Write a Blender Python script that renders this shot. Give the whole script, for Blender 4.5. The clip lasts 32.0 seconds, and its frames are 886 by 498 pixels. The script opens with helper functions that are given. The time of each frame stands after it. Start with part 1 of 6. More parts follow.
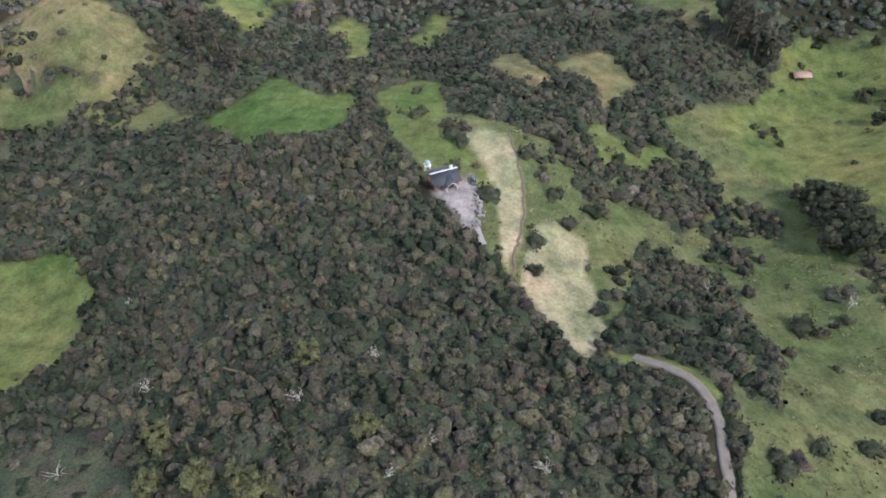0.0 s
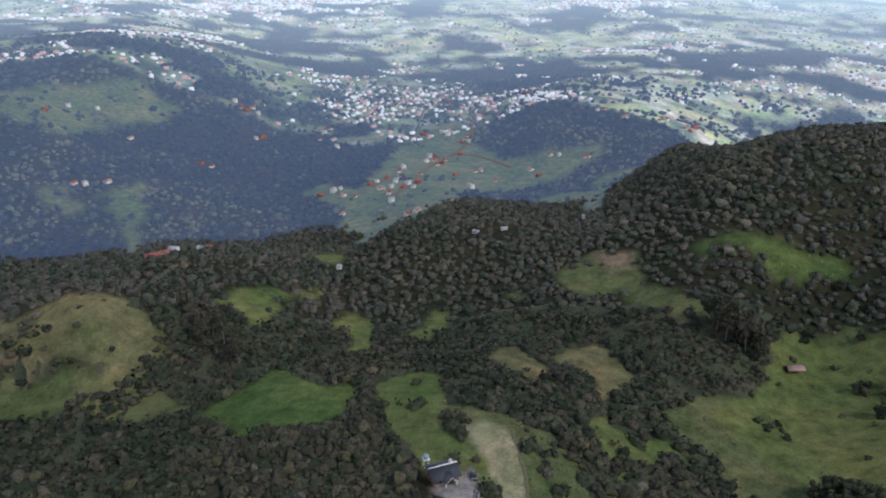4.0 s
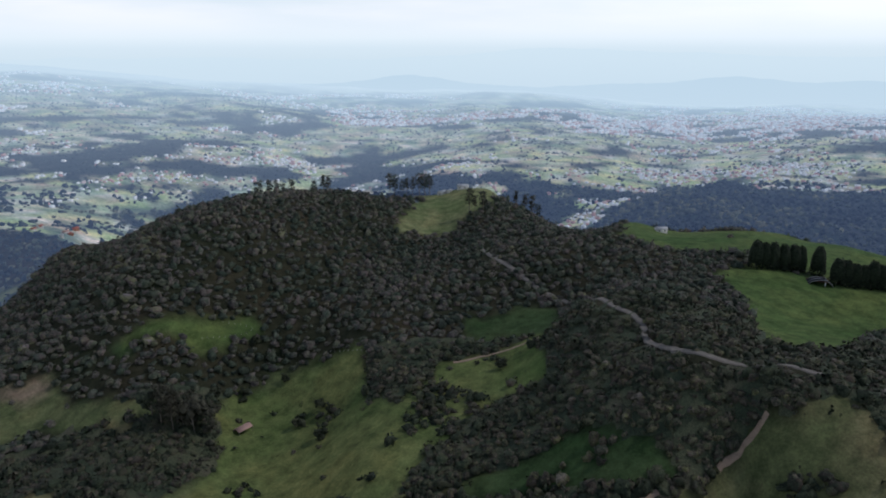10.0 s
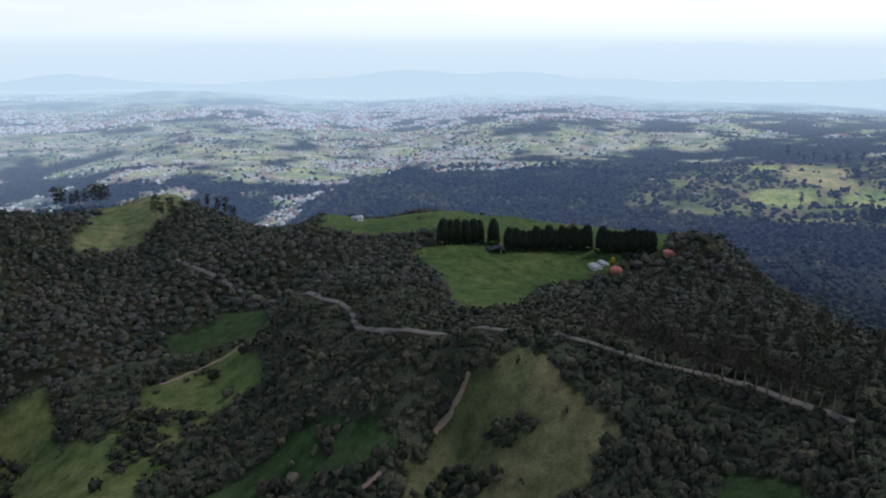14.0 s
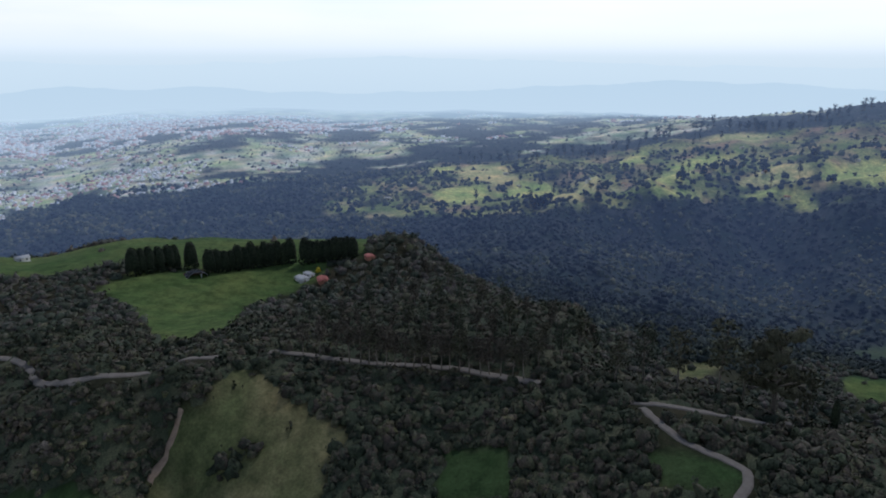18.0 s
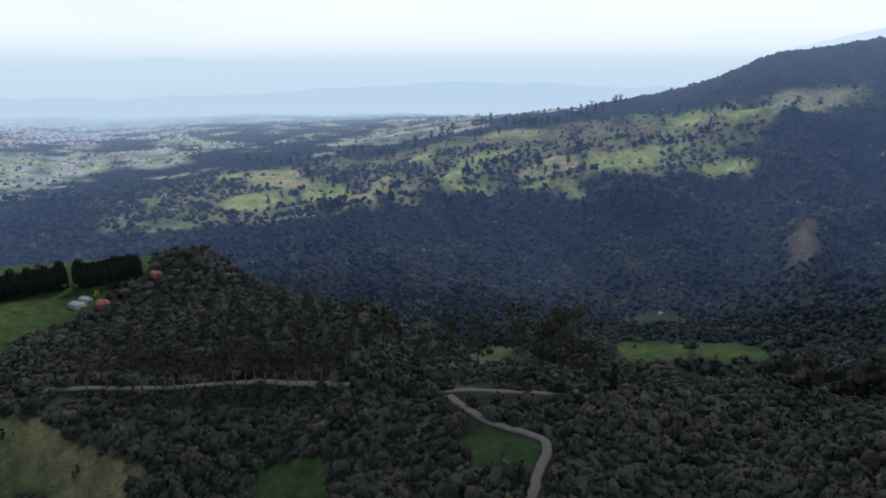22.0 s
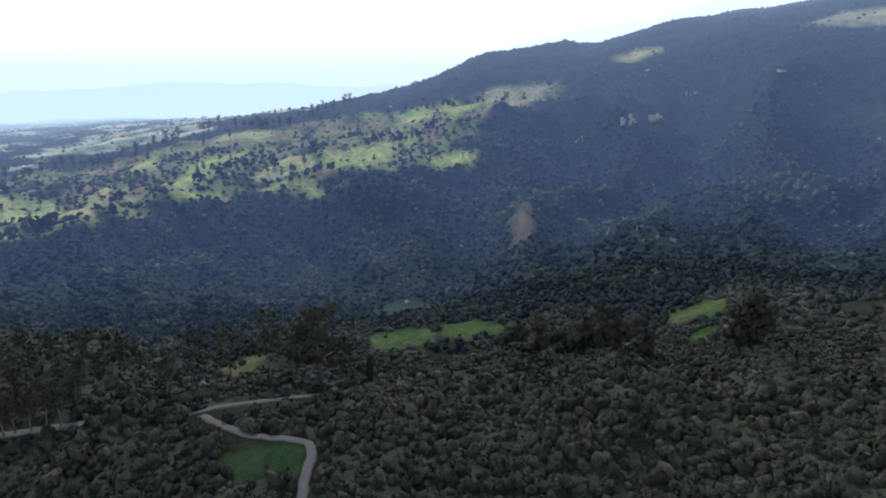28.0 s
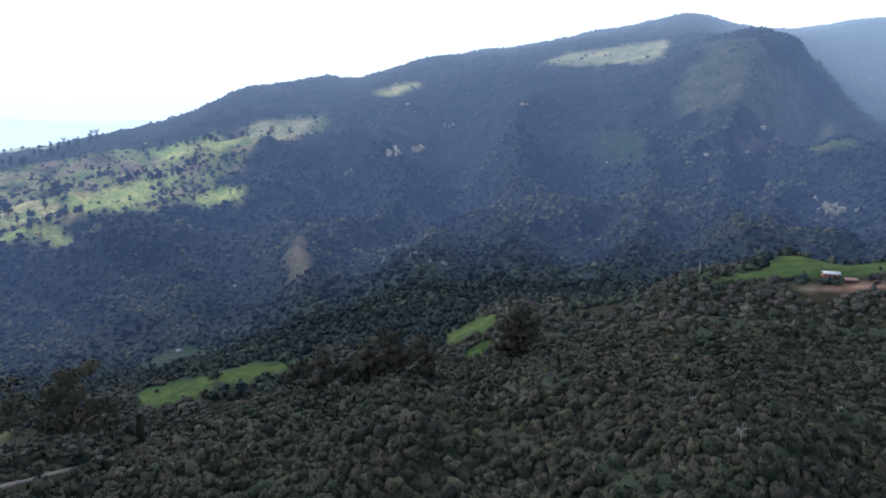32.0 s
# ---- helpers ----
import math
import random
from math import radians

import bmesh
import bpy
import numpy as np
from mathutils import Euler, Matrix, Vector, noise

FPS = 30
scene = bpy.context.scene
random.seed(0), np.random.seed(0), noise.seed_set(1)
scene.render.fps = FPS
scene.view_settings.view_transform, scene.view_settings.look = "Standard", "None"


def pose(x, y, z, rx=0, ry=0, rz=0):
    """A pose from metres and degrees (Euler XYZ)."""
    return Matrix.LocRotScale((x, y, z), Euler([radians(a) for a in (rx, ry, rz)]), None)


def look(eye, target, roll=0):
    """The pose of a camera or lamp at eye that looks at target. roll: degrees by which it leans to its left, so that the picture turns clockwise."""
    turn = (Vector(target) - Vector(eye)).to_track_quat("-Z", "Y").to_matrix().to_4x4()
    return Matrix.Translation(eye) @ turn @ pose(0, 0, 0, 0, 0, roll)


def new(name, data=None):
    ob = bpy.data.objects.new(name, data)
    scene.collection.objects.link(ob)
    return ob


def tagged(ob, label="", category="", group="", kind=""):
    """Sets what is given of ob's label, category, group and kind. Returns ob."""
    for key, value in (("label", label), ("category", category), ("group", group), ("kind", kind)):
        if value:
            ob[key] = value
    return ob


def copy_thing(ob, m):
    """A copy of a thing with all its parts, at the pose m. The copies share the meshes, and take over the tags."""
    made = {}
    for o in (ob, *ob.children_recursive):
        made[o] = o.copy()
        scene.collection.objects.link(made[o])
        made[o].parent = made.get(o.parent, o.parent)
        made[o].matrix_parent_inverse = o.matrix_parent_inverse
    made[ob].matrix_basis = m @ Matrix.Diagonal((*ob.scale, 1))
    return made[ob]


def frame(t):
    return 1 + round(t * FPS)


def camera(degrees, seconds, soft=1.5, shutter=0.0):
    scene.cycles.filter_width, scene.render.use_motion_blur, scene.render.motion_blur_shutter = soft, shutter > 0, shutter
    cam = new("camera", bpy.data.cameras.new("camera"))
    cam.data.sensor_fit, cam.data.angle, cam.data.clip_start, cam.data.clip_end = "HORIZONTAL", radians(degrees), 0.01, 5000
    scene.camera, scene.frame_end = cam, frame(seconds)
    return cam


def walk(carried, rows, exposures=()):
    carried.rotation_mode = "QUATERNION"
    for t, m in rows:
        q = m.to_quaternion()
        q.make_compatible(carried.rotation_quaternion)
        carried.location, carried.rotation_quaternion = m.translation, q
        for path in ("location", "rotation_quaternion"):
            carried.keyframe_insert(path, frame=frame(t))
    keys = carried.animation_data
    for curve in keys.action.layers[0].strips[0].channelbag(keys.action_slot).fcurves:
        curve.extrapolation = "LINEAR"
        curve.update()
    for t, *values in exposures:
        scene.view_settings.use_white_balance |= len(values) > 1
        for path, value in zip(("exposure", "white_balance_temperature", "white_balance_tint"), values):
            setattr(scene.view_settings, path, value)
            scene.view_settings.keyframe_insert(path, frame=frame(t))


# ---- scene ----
cam = camera(64.8, 32.0, soft=1.9)
PATH = [
    (0, pose(0, 0, 150, 42.80, 0.02, 0.81)),
    (0.5, pose(0, 0, 150, 45.77, -0.00, 0.82)),
    (1, pose(0, 0, 150, 48.65, -0.01, 0.81)),
    (1.5, pose(0, 0, 150, 51.56, -0.05, 0.84)),
    (2, pose(0, 0, 150, 54.43, -0.05, 0.86)),
    (2.5, pose(0, 0, 150, 57.32, -0.08, 0.86)),
    (3, pose(0, 0, 150, 60.24, -0.15, 0.91)),
    (3.5, pose(0, 0, 150, 63.17, -0.17, 0.91)),
    (5.5, pose(0, 0, 150, 73.60, -0.12, 0.70)),
    (6, pose(0, 0, 150, 73.84, -0.23, 0.77)),
    (6.2, pose(0, 0, 150, 73.92, -0.00, -0.32)),
    (6.5, pose(0, 0, 150, 73.89, -0.49, -8.46)),
    (6.8, pose(0, 0, 150, 73.90, -0.22, -17.77)),
    (7, pose(0, 0, 150, 73.97, -0.35, -24.46)),
    (7.2, pose(0, 0, 150, 74.12, -0.00, -30.51)),
    (7.5, pose(0, 0, 150, 73.93, -0.28, -37.04)),
    (8, pose(0, 0, 150, 73.92, -0.14, -39.66)),
    (8.5, pose(0, 0, 150, 73.90, -0.06, -40.80)),
    (9, pose(0, 0, 150, 73.84, 0.00, -42.68)),
    (9.5, pose(0, 0, 150, 73.80, -0.01, -45.15)),
    (10, pose(0, 0, 150, 73.77, 0.10, -47.87)),
    (10.5, pose(0, 0, 150, 73.72, 0.11, -50.54)),
    (11, pose(0, 0, 150, 73.66, 0.12, -53.93)),
    (11.5, pose(0, 0, 150, 73.62, 0.16, -56.73)),
    (12, pose(0, 0, 150, 73.55, 0.22, -59.46)),
    (12.5, pose(0, 0, 150, 73.48, 0.22, -62.16)),
    (13, pose(0, 0, 150, 73.39, 0.23, -65.30)),
    (13.5, pose(0, 0, 150, 73.33, 0.20, -68.88)),
    (14, pose(0, 0, 150, 73.38, 0.11, -72.99)),
    (14.5, pose(0, 0, 150, 73.54, 0.04, -77.34)),
    (15, pose(0, 0, 150, 73.73, 0.01, -81.67)),
    (15.5, pose(0, 0, 150, 73.96, -0.12, -86.02)),
    (17.5, pose(0, 0, 150, 74.33, 0.03, -97.50)),
    (18, pose(0, 0, 150, 74.37, 0.06, -97.90)),
    (18.5, pose(0, 0, 150, 74.41, 0.15, -99.75)),
    (19, pose(0, 0, 150, 74.41, 0.11, -102.53)),
    (19.5, pose(0, 0, 150, 74.43, 0.08, -105.36)),
    (20, pose(0, 0, 150, 74.47, 0.07, -107.87)),
    (20.5, pose(0, 0, 150, 74.52, 0.05, -109.46)),
    (21, pose(0, 0, 150, 74.54, 0.04, -110.91)),
    (21.5, pose(0, 0, 150, 74.51, 0.06, -112.53)),
    (22, pose(0, 0, 150, 74.51, 0.09, -114.97)),
    (22.5, pose(0, 0, 150, 74.52, 0.02, -117.69)),
    (23, pose(0, 0, 150, 74.51, -0.03, -120.13)),
    (23.5, pose(0, 0, 150, 74.51, -0.01, -122.46)),
    (24, pose(0, 0, 150, 74.51, -0.00, -124.24)),
    (24.5, pose(0, 0, 150, 74.49, 0.01, -125.82)),
    (25, pose(0, 0, 150, 74.48, -0.06, -127.67)),
    (25.5, pose(0, 0, 150, 74.47, -0.08, -129.52)),
    (26, pose(0, 0, 150, 74.48, -0.07, -131.26)),
    (26.5, pose(0, 0, 150, 74.48, -0.06, -132.89)),
    (28.5, pose(0, 0, 150, 74.48, -0.12, -138.26)),
    (29, pose(0, 0, 150, 74.48, -0.18, -140.79)),
    (29.5, pose(0, 0, 150, 74.49, -0.24, -143.15)),
    (30, pose(0, 0, 150, 74.50, -0.22, -145.46)),
    (30.5, pose(0, 0, 150, 74.68, -0.24, -147.92)),
    (31, pose(0, 0, 150, 75.29, -0.31, -150.73)),
    (31.5, pose(0, 0, 150, 76.20, -0.34, -153.22)),
    (32, pose(0, 0, 150, 77.19, -0.34, -155.07)),
]
walk(cam, PATH, exposures=[(0, 1.95, 6350, 16), (2.0, 1.62, 6300, 15), (3.5, 1.05, 6250, 14), (5.5, 0.15, 6100, 13), (9, 0.15, 6100, 12), (13, 0.25, 6050, 13), (17.5, 0.15, 5950, 13), (23, 0.1, 5850, 13), (26.5, 0.4, 5850, 13), (29, 0.66, 5750, 13), (30, 0.8, 5750, 13), (31, 0.96, 5750, 13), (32, 0.84, 5750, 13)])

# ---- sky and sun: a bright broken overcast, the sun veiled high in the south-east ----
SUN_AZ, SUN_EL = 125.0, 48.0
world = bpy.data.worlds.new("sky")
scene.world = world
world.use_nodes = True
wn, wl = world.node_tree.nodes, world.node_tree.links
wn.clear()


def wnode(kind, operation=""):
    n = wn.new(kind)
    if operation:
        n.operation = operation
    return n


sky = wnode("ShaderNodeTexSky")
sky.sky_type, sky.sun_disc, sky.sun_elevation, sky.sun_rotation = "NISHITA", False, radians(SUN_EL), radians(SUN_AZ)
sky.air_density, sky.dust_density = 1.0, 2.0
dim = wnode("ShaderNodeVectorMath", operation="SCALE")
dim.inputs["Scale"].default_value = 0.09
wl.new(sky.outputs[0], dim.inputs[0])
coord = wnode("ShaderNodeTexCoord")
sep = wnode("ShaderNodeSeparateXYZ")
wl.new(coord.outputs["Generated"], sep.inputs[0])
squash = wnode("ShaderNodeMapping")
squash.inputs["Scale"].default_value = (1.0, 1.0, 6.5)
wl.new(coord.outputs["Generated"], squash.inputs[0])
puff = wnode("ShaderNodeTexNoise")
puff.inputs["Scale"].default_value, puff.inputs["Detail"].default_value = 2.6, 6.0
wl.new(squash.outputs[0], puff.inputs["Vector"])
tone = wnode("ShaderNodeValToRGB")
tone.color_ramp.elements[0].position, tone.color_ramp.elements[0].color = 0.36, (0.66, 0.745, 0.785, 1)
tone.color_ramp.elements[1].position, tone.color_ramp.elements[1].color = 0.58, (0.88, 0.88, 0.88, 1)
wl.new(puff.outputs["Fac"], tone.inputs[0])
low = wnode("ShaderNodeValToRGB")
e = low.color_ramp.elements
e[0].position, e[0].color = 0.0, (0.60, 0.71, 0.755, 1)
e[1].position, e[1].color = 1.0, (0.87, 0.895, 0.915, 1)
for where, colour in ((0.17, (0.655, 0.755, 0.795, 1)), (0.27, (0.75, 0.825, 0.85, 1)), (0.46, (0.83, 0.87, 0.895, 1))):
    e.new(where).color = colour
band = wnode("ShaderNodeMapRange")
band.inputs["From Min"].default_value, band.inputs["From Max"].default_value = -0.026, 0.11
wl.new(sep.outputs["Z"], band.inputs["Value"])
wl.new(band.outputs[0], low.inputs[0])
rise = wnode("ShaderNodeMapRange")
rise.inputs["From Min"].default_value, rise.inputs["From Max"].default_value = 0.008, 0.075
wl.new(sep.outputs["Z"], rise.inputs["Value"])
mixa = wnode("ShaderNodeMix")
mixa.data_type = "RGBA"
wl.new(rise.outputs[0], mixa.inputs["Factor"])
wl.new(low.outputs[0], mixa.inputs[6])
wl.new(tone.outputs[0], mixa.inputs[7])
mixb = wnode("ShaderNodeMix")
mixb.data_type = "RGBA"
mixb.inputs["Factor"].default_value = 0.95
wl.new(dim.outputs[0], mixb.inputs[6])
wl.new(mixa.outputs[2], mixb.inputs[7])
# the veil brightens towards the sun
toward = wnode("ShaderNodeVectorMath", "DOT_PRODUCT")
toward.inputs[1].default_value = (math.sin(radians(SUN_AZ)), math.cos(radians(SUN_AZ)), 0.25)
wl.new(coord.outputs["Generated"], toward.inputs[0])
near_sun = wnode("ShaderNodeMapRange")
near_sun.inputs["From Min"].default_value, near_sun.inputs["From Max"].default_value, near_sun.inputs["To Max"].default_value = 0.25, 1.0, 0.75
wl.new(toward.outputs["Value"], near_sun.inputs["Value"])
mixc = wnode("ShaderNodeMix")
mixc.data_type = "RGBA"
mixc.inputs[7].default_value = (0.97, 1.0, 1.015, 1)
upper = wnode("ShaderNodeMapRange")
upper.inputs["From Min"].default_value, upper.inputs["From Max"].default_value = -0.006, 0.06
wl.new(sep.outputs["Z"], upper.inputs["Value"])
both = wnode("ShaderNodeMath", "MULTIPLY")
wl.new(near_sun.outputs[0], both.inputs[0])
wl.new(upper.outputs[0], both.inputs[1])
wl.new(both.outputs[0], mixc.inputs["Factor"])
wl.new(mixb.outputs[2], mixc.inputs[6])
# thick grey cloud overhead, thinning towards the horizon
lid = wnode("ShaderNodeValToRGB")
lid.color_ramp.elements[0].position, lid.color_ramp.elements[0].color = 0.16, (1, 1, 1, 1)
lid.color_ramp.elements[1].position, lid.color_ramp.elements[1].color = 0.55, (0.15, 0.195, 0.285, 1)
wl.new(sep.outputs["Z"], lid.inputs[0])
mixd = wnode("ShaderNodeMix")
mixd.data_type, mixd.blend_type = "RGBA", "MULTIPLY"
mixd.inputs["Factor"].default_value = 1.0
wl.new(mixc.outputs[2], mixd.inputs[6])
wl.new(lid.outputs[0], mixd.inputs[7])
back = wnode("ShaderNodeBackground")
back.inputs["Strength"].default_value = 1.0
wl.new(mixd.outputs[2], back.inputs[0])
wo = wnode("ShaderNodeOutputWorld")
wl.new(back.outputs[0], wo.inputs[0])

sun = new("sun", bpy.data.lights.new("sun", "SUN"))
sun.data.energy, sun.data.angle, sun.data.color = 1.08, radians(9), (1.0, 0.95, 0.88)
_a, _e = radians(SUN_AZ), radians(SUN_EL)
sun.matrix_world = look((0, 0, 900), (-math.sin(_a) * math.cos(_e), -math.cos(_a) * math.cos(_e), 900 - math.sin(_e)))


# ---- materials ----
class Nodes:
    """A material's node tree, with a Principled shader to feed."""

    def __init__(self, name, rough=0.8, spec=0.2, metal=0.0):
        self.mat = bpy.data.materials.new(name)
        self.mat.use_nodes = True
        self.n, self.l = self.mat.node_tree.nodes, self.mat.node_tree.links
        self.bsdf = self.n["Principled BSDF"]
        self.bsdf.inputs["Roughness"].default_value = rough
        self.bsdf.inputs["Specular IOR Level"].default_value = spec
        self.bsdf.inputs["Metallic"].default_value = metal

    def node(self, kind, operation=""):
        n = self.n.new(kind)
        if operation:
            n.operation = operation
        return n

    def noise(self, scale, detail=4.0, coords="Object", rough=0.6):
        c = self.node("ShaderNodeTexCoord")
        t = self.node("ShaderNodeTexNoise")
        t.inputs["Scale"].default_value, t.inputs["Detail"].default_value, t.inputs["Roughness"].default_value = scale, detail, rough
        self.l.new(c.outputs[coords], t.inputs["Vector"])
        return t.outputs["Fac"]

    def ramp(self, value, stops):
        r = self.node("ShaderNodeValToRGB")
        el = r.color_ramp.elements
        while len(el) < len(stops):
            el.new(0.5)
        for s, (p, c) in zip(el, stops):
            s.position, s.color = p, (*c, 1)
        self.l.new(value, r.inputs[0])
        return r.outputs[0]

    def mix(self, fac, a, b, blend="MIX"):
        m = self.node("ShaderNodeMix")
        m.data_type, m.blend_type = "RGBA", blend
        for socket, v in ((m.inputs["Factor"], fac), (m.inputs[6], a), (m.inputs[7], b)):
            if isinstance(v, (int, float)):
                socket.default_value = v
            elif isinstance(v, tuple):
                socket.default_value = (*v, 1)
            else:
                self.l.new(v, socket)
        return m.outputs[2]

    def base(self, colour):
        if isinstance(colour, tuple):
            self.bsdf.inputs["Base Color"].default_value = (*colour, 1)
        else:
            self.l.new(colour, self.bsdf.inputs["Base Color"])
        return self

    def bump(self, value, strength=0.4, distance=0.3):
        b = self.node("ShaderNodeBump")
        b.inputs["Strength"].default_value, b.inputs["Distance"].default_value = strength, distance
        self.l.new(value, b.inputs["Height"])
        self.l.new(b.outputs[0], self.bsdf.inputs["Normal"])
        return self

    def attr(self, name, out="Fac"):
        a = self.node("ShaderNodeAttribute")
        a.attribute_name = name
        return a.outputs[out]

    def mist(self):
        """Haze painted as a glow on far ground, woods and town: it grows with the place's distance from the hilltop,
        blue at first and then white.
        """
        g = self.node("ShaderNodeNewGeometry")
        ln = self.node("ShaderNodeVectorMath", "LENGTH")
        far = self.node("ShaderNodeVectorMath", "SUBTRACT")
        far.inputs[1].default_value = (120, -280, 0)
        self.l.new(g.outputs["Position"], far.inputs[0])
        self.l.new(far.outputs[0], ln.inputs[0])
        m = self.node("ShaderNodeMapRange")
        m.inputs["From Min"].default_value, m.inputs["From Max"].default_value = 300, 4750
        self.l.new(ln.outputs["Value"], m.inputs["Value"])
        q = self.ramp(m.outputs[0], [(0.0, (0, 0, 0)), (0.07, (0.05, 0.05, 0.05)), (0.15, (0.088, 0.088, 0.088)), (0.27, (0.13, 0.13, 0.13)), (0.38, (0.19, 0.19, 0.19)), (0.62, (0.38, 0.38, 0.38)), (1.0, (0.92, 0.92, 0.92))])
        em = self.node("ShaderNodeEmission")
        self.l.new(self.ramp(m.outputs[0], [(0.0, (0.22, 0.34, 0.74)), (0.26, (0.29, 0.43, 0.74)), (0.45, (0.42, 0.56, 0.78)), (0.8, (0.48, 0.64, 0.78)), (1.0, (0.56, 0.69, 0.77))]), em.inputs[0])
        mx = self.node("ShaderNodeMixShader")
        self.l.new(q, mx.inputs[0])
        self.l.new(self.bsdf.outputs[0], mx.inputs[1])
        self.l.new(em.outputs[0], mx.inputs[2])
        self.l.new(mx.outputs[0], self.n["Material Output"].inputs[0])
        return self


def plain(name, colour, rough=0.7, spec=0.2, grain=0.25, scale=3.0, metal=0.0):
    """A weathered single-colour surface: blotches and fine grain."""
    k = Nodes(name, rough, spec, metal)
    dark = tuple(c * (1 - grain) for c in colour)
    light = tuple(min(1.0, c * (1 + grain)) for c in colour)
    v = k.mix(0.5, k.noise(scale, 5), k.noise(scale * 9, 3))
    return k.base(k.ramp(v, [(0.3, dark), (0.7, light)])).mat


def ground_material(name):
    k = Nodes(name, 0.95, 0.08)
    cover = k.attr("cover", "Color")
    broad = k.ramp(k.noise(0.022, 5, rough=0.6), [(0.34, (0.66, 0.82, 0.70)), (0.5, (1.0, 1.0, 1.0)), (0.68, (1.50, 1.24, 1.22))])
    blot = k.ramp(k.noise(0.14, 6, rough=0.7), [(0.32, (0.50, 0.55, 0.52)), (0.7, (1.46, 1.40, 1.42))])
    tuft = k.ramp(k.noise(1.0, 5, rough=0.8), [(0.3, (0.66, 0.66, 0.64)), (0.7, (1.32, 1.32, 1.28))])
    c = k.mix(1.0, k.mix(1.0, k.mix(1.0, cover, broad, "MULTIPLY"), blot, "MULTIPLY"), tuft, "MULTIPLY")
    k.base(c).bump(k.noise(1.3, 6, rough=0.7), 0.6, 0.5)
    return k


GROUND = ground_material("ground_cover").mat
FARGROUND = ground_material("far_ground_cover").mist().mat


def leaf_material(name, stops, clump=1.0, calm=1.0):
    """Leaf masses: one colour a tree, broken by noise that paints clumps of leaves and the shaded gaps between them."""
    k = Nodes(name, 0.75, 0.12)
    geo = k.node("ShaderNodeNewGeometry")
    tint = k.ramp(k.attr("tint"), stops)
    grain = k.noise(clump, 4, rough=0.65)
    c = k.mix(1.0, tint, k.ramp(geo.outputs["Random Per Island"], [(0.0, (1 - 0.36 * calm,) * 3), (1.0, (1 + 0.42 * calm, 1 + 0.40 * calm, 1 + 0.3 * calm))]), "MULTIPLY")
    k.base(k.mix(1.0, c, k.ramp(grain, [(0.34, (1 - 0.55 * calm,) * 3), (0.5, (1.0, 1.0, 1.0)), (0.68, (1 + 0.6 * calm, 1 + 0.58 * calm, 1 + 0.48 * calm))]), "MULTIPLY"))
    k.bump(grain, 0.85, 0.7 / clump)
    return k


SCRUB = [(0.0, (0.018, 0.025, 0.016)), (0.16, (0.029, 0.040, 0.024)), (0.3, (0.048, 0.054, 0.032)), (0.42, (0.058, 0.051, 0.041)), (0.54, (0.034, 0.046, 0.029)),
         (0.66, (0.066, 0.055, 0.045)), (0.78, (0.066, 0.075, 0.033)), (0.9, (0.086, 0.078, 0.066)), (1.0, (0.118, 0.114, 0.098))]
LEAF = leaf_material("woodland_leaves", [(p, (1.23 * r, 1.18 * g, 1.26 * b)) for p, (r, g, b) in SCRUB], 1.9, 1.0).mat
# middle slopes: same scrub colours, lightened and blued to paint the haze lift
MIDLEAF = leaf_material("haze_lifted_leaves", [(p, (1.75 * r, 1.66 * g, 2.0 * b)) for p, (r, g, b) in SCRUB], 1.1, 0.7).mat
# hill and far leaves: haze painted in as blue, besides the mist glow
HILLLEAF = leaf_material("hazed_hill_leaves", [(0.0, (0.022, 0.033, 0.038)), (0.35, (0.040, 0.055, 0.054)), (0.6, (0.060, 0.076, 0.060)), (0.85, (0.096, 0.110, 0.070)), (1.0, (0.15, 0.15, 0.09))], 0.3, 0.5).mist().mat
FARLEAF = leaf_material("hazed_far_leaves", [(0.0, (0.018, 0.028, 0.032)), (0.6, (0.045, 0.06, 0.056)), (1.0, (0.10, 0.115, 0.08))], 0.15, 0.8).mist().mat
CYPRESS = leaf_material("cypress_leaves", [(0.0, (0.012, 0.018, 0.012)), (1.0, (0.026, 0.036, 0.02))]).mat
BUSH = leaf_material("bush_leaves", [(0.0, (0.025, 0.032, 0.02)), (1.0, (0.05, 0.055, 0.035))]).mat
BARK = plain("bark", (0.17, 0.15, 0.125), 0.9, 0.1, 0.4, 2.0)
DEADWOOD = plain("pale_dead_wood", (0.42, 0.40, 0.35), 0.9, 0.1, 0.3, 2.0)
DIRT = plain("gravel_road", (0.185, 0.165, 0.145), 0.95, 0.1, 0.3, 0.6)
RUT = plain("trodden_earth", (0.145, 0.12, 0.08), 0.95, 0.1, 0.4, 0.8)
SOIL = plain("bare_soil", (0.29, 0.215, 0.16), 0.95, 0.1, 0.35, 0.5)
PAVING = plain("grey_paving", (0.30, 0.28, 0.27), 0.85, 0.15, 0.12, 0.8)
WHITEWALL = plain("white_render", (0.66, 0.65, 0.61), 0.85, 0.2, 0.12, 1.2)
BRICKWALL = plain("red_brick_wall", (0.33, 0.16, 0.11), 0.9, 0.1, 0.3, 2.0)
WOODWALL = plain("brown_timber_wall", (0.17, 0.10, 0.07), 0.85, 0.15, 0.35, 2.0)
REDROOF = plain("red_tile_roof", (0.36, 0.13, 0.11), 0.85, 0.15, 0.3, 1.0)
PINKROOF = plain("faded_red_roof", (0.42, 0.27, 0.23), 0.85, 0.15, 0.25, 1.0)
GREYROOF = plain("grey_sheet_roof", (0.42, 0.43, 0.44), 0.55, 0.4, 0.2, 1.0)
SLATE = plain("dark_slate_roof", (0.055, 0.06, 0.072), 0.6, 0.35, 0.3, 1.4)
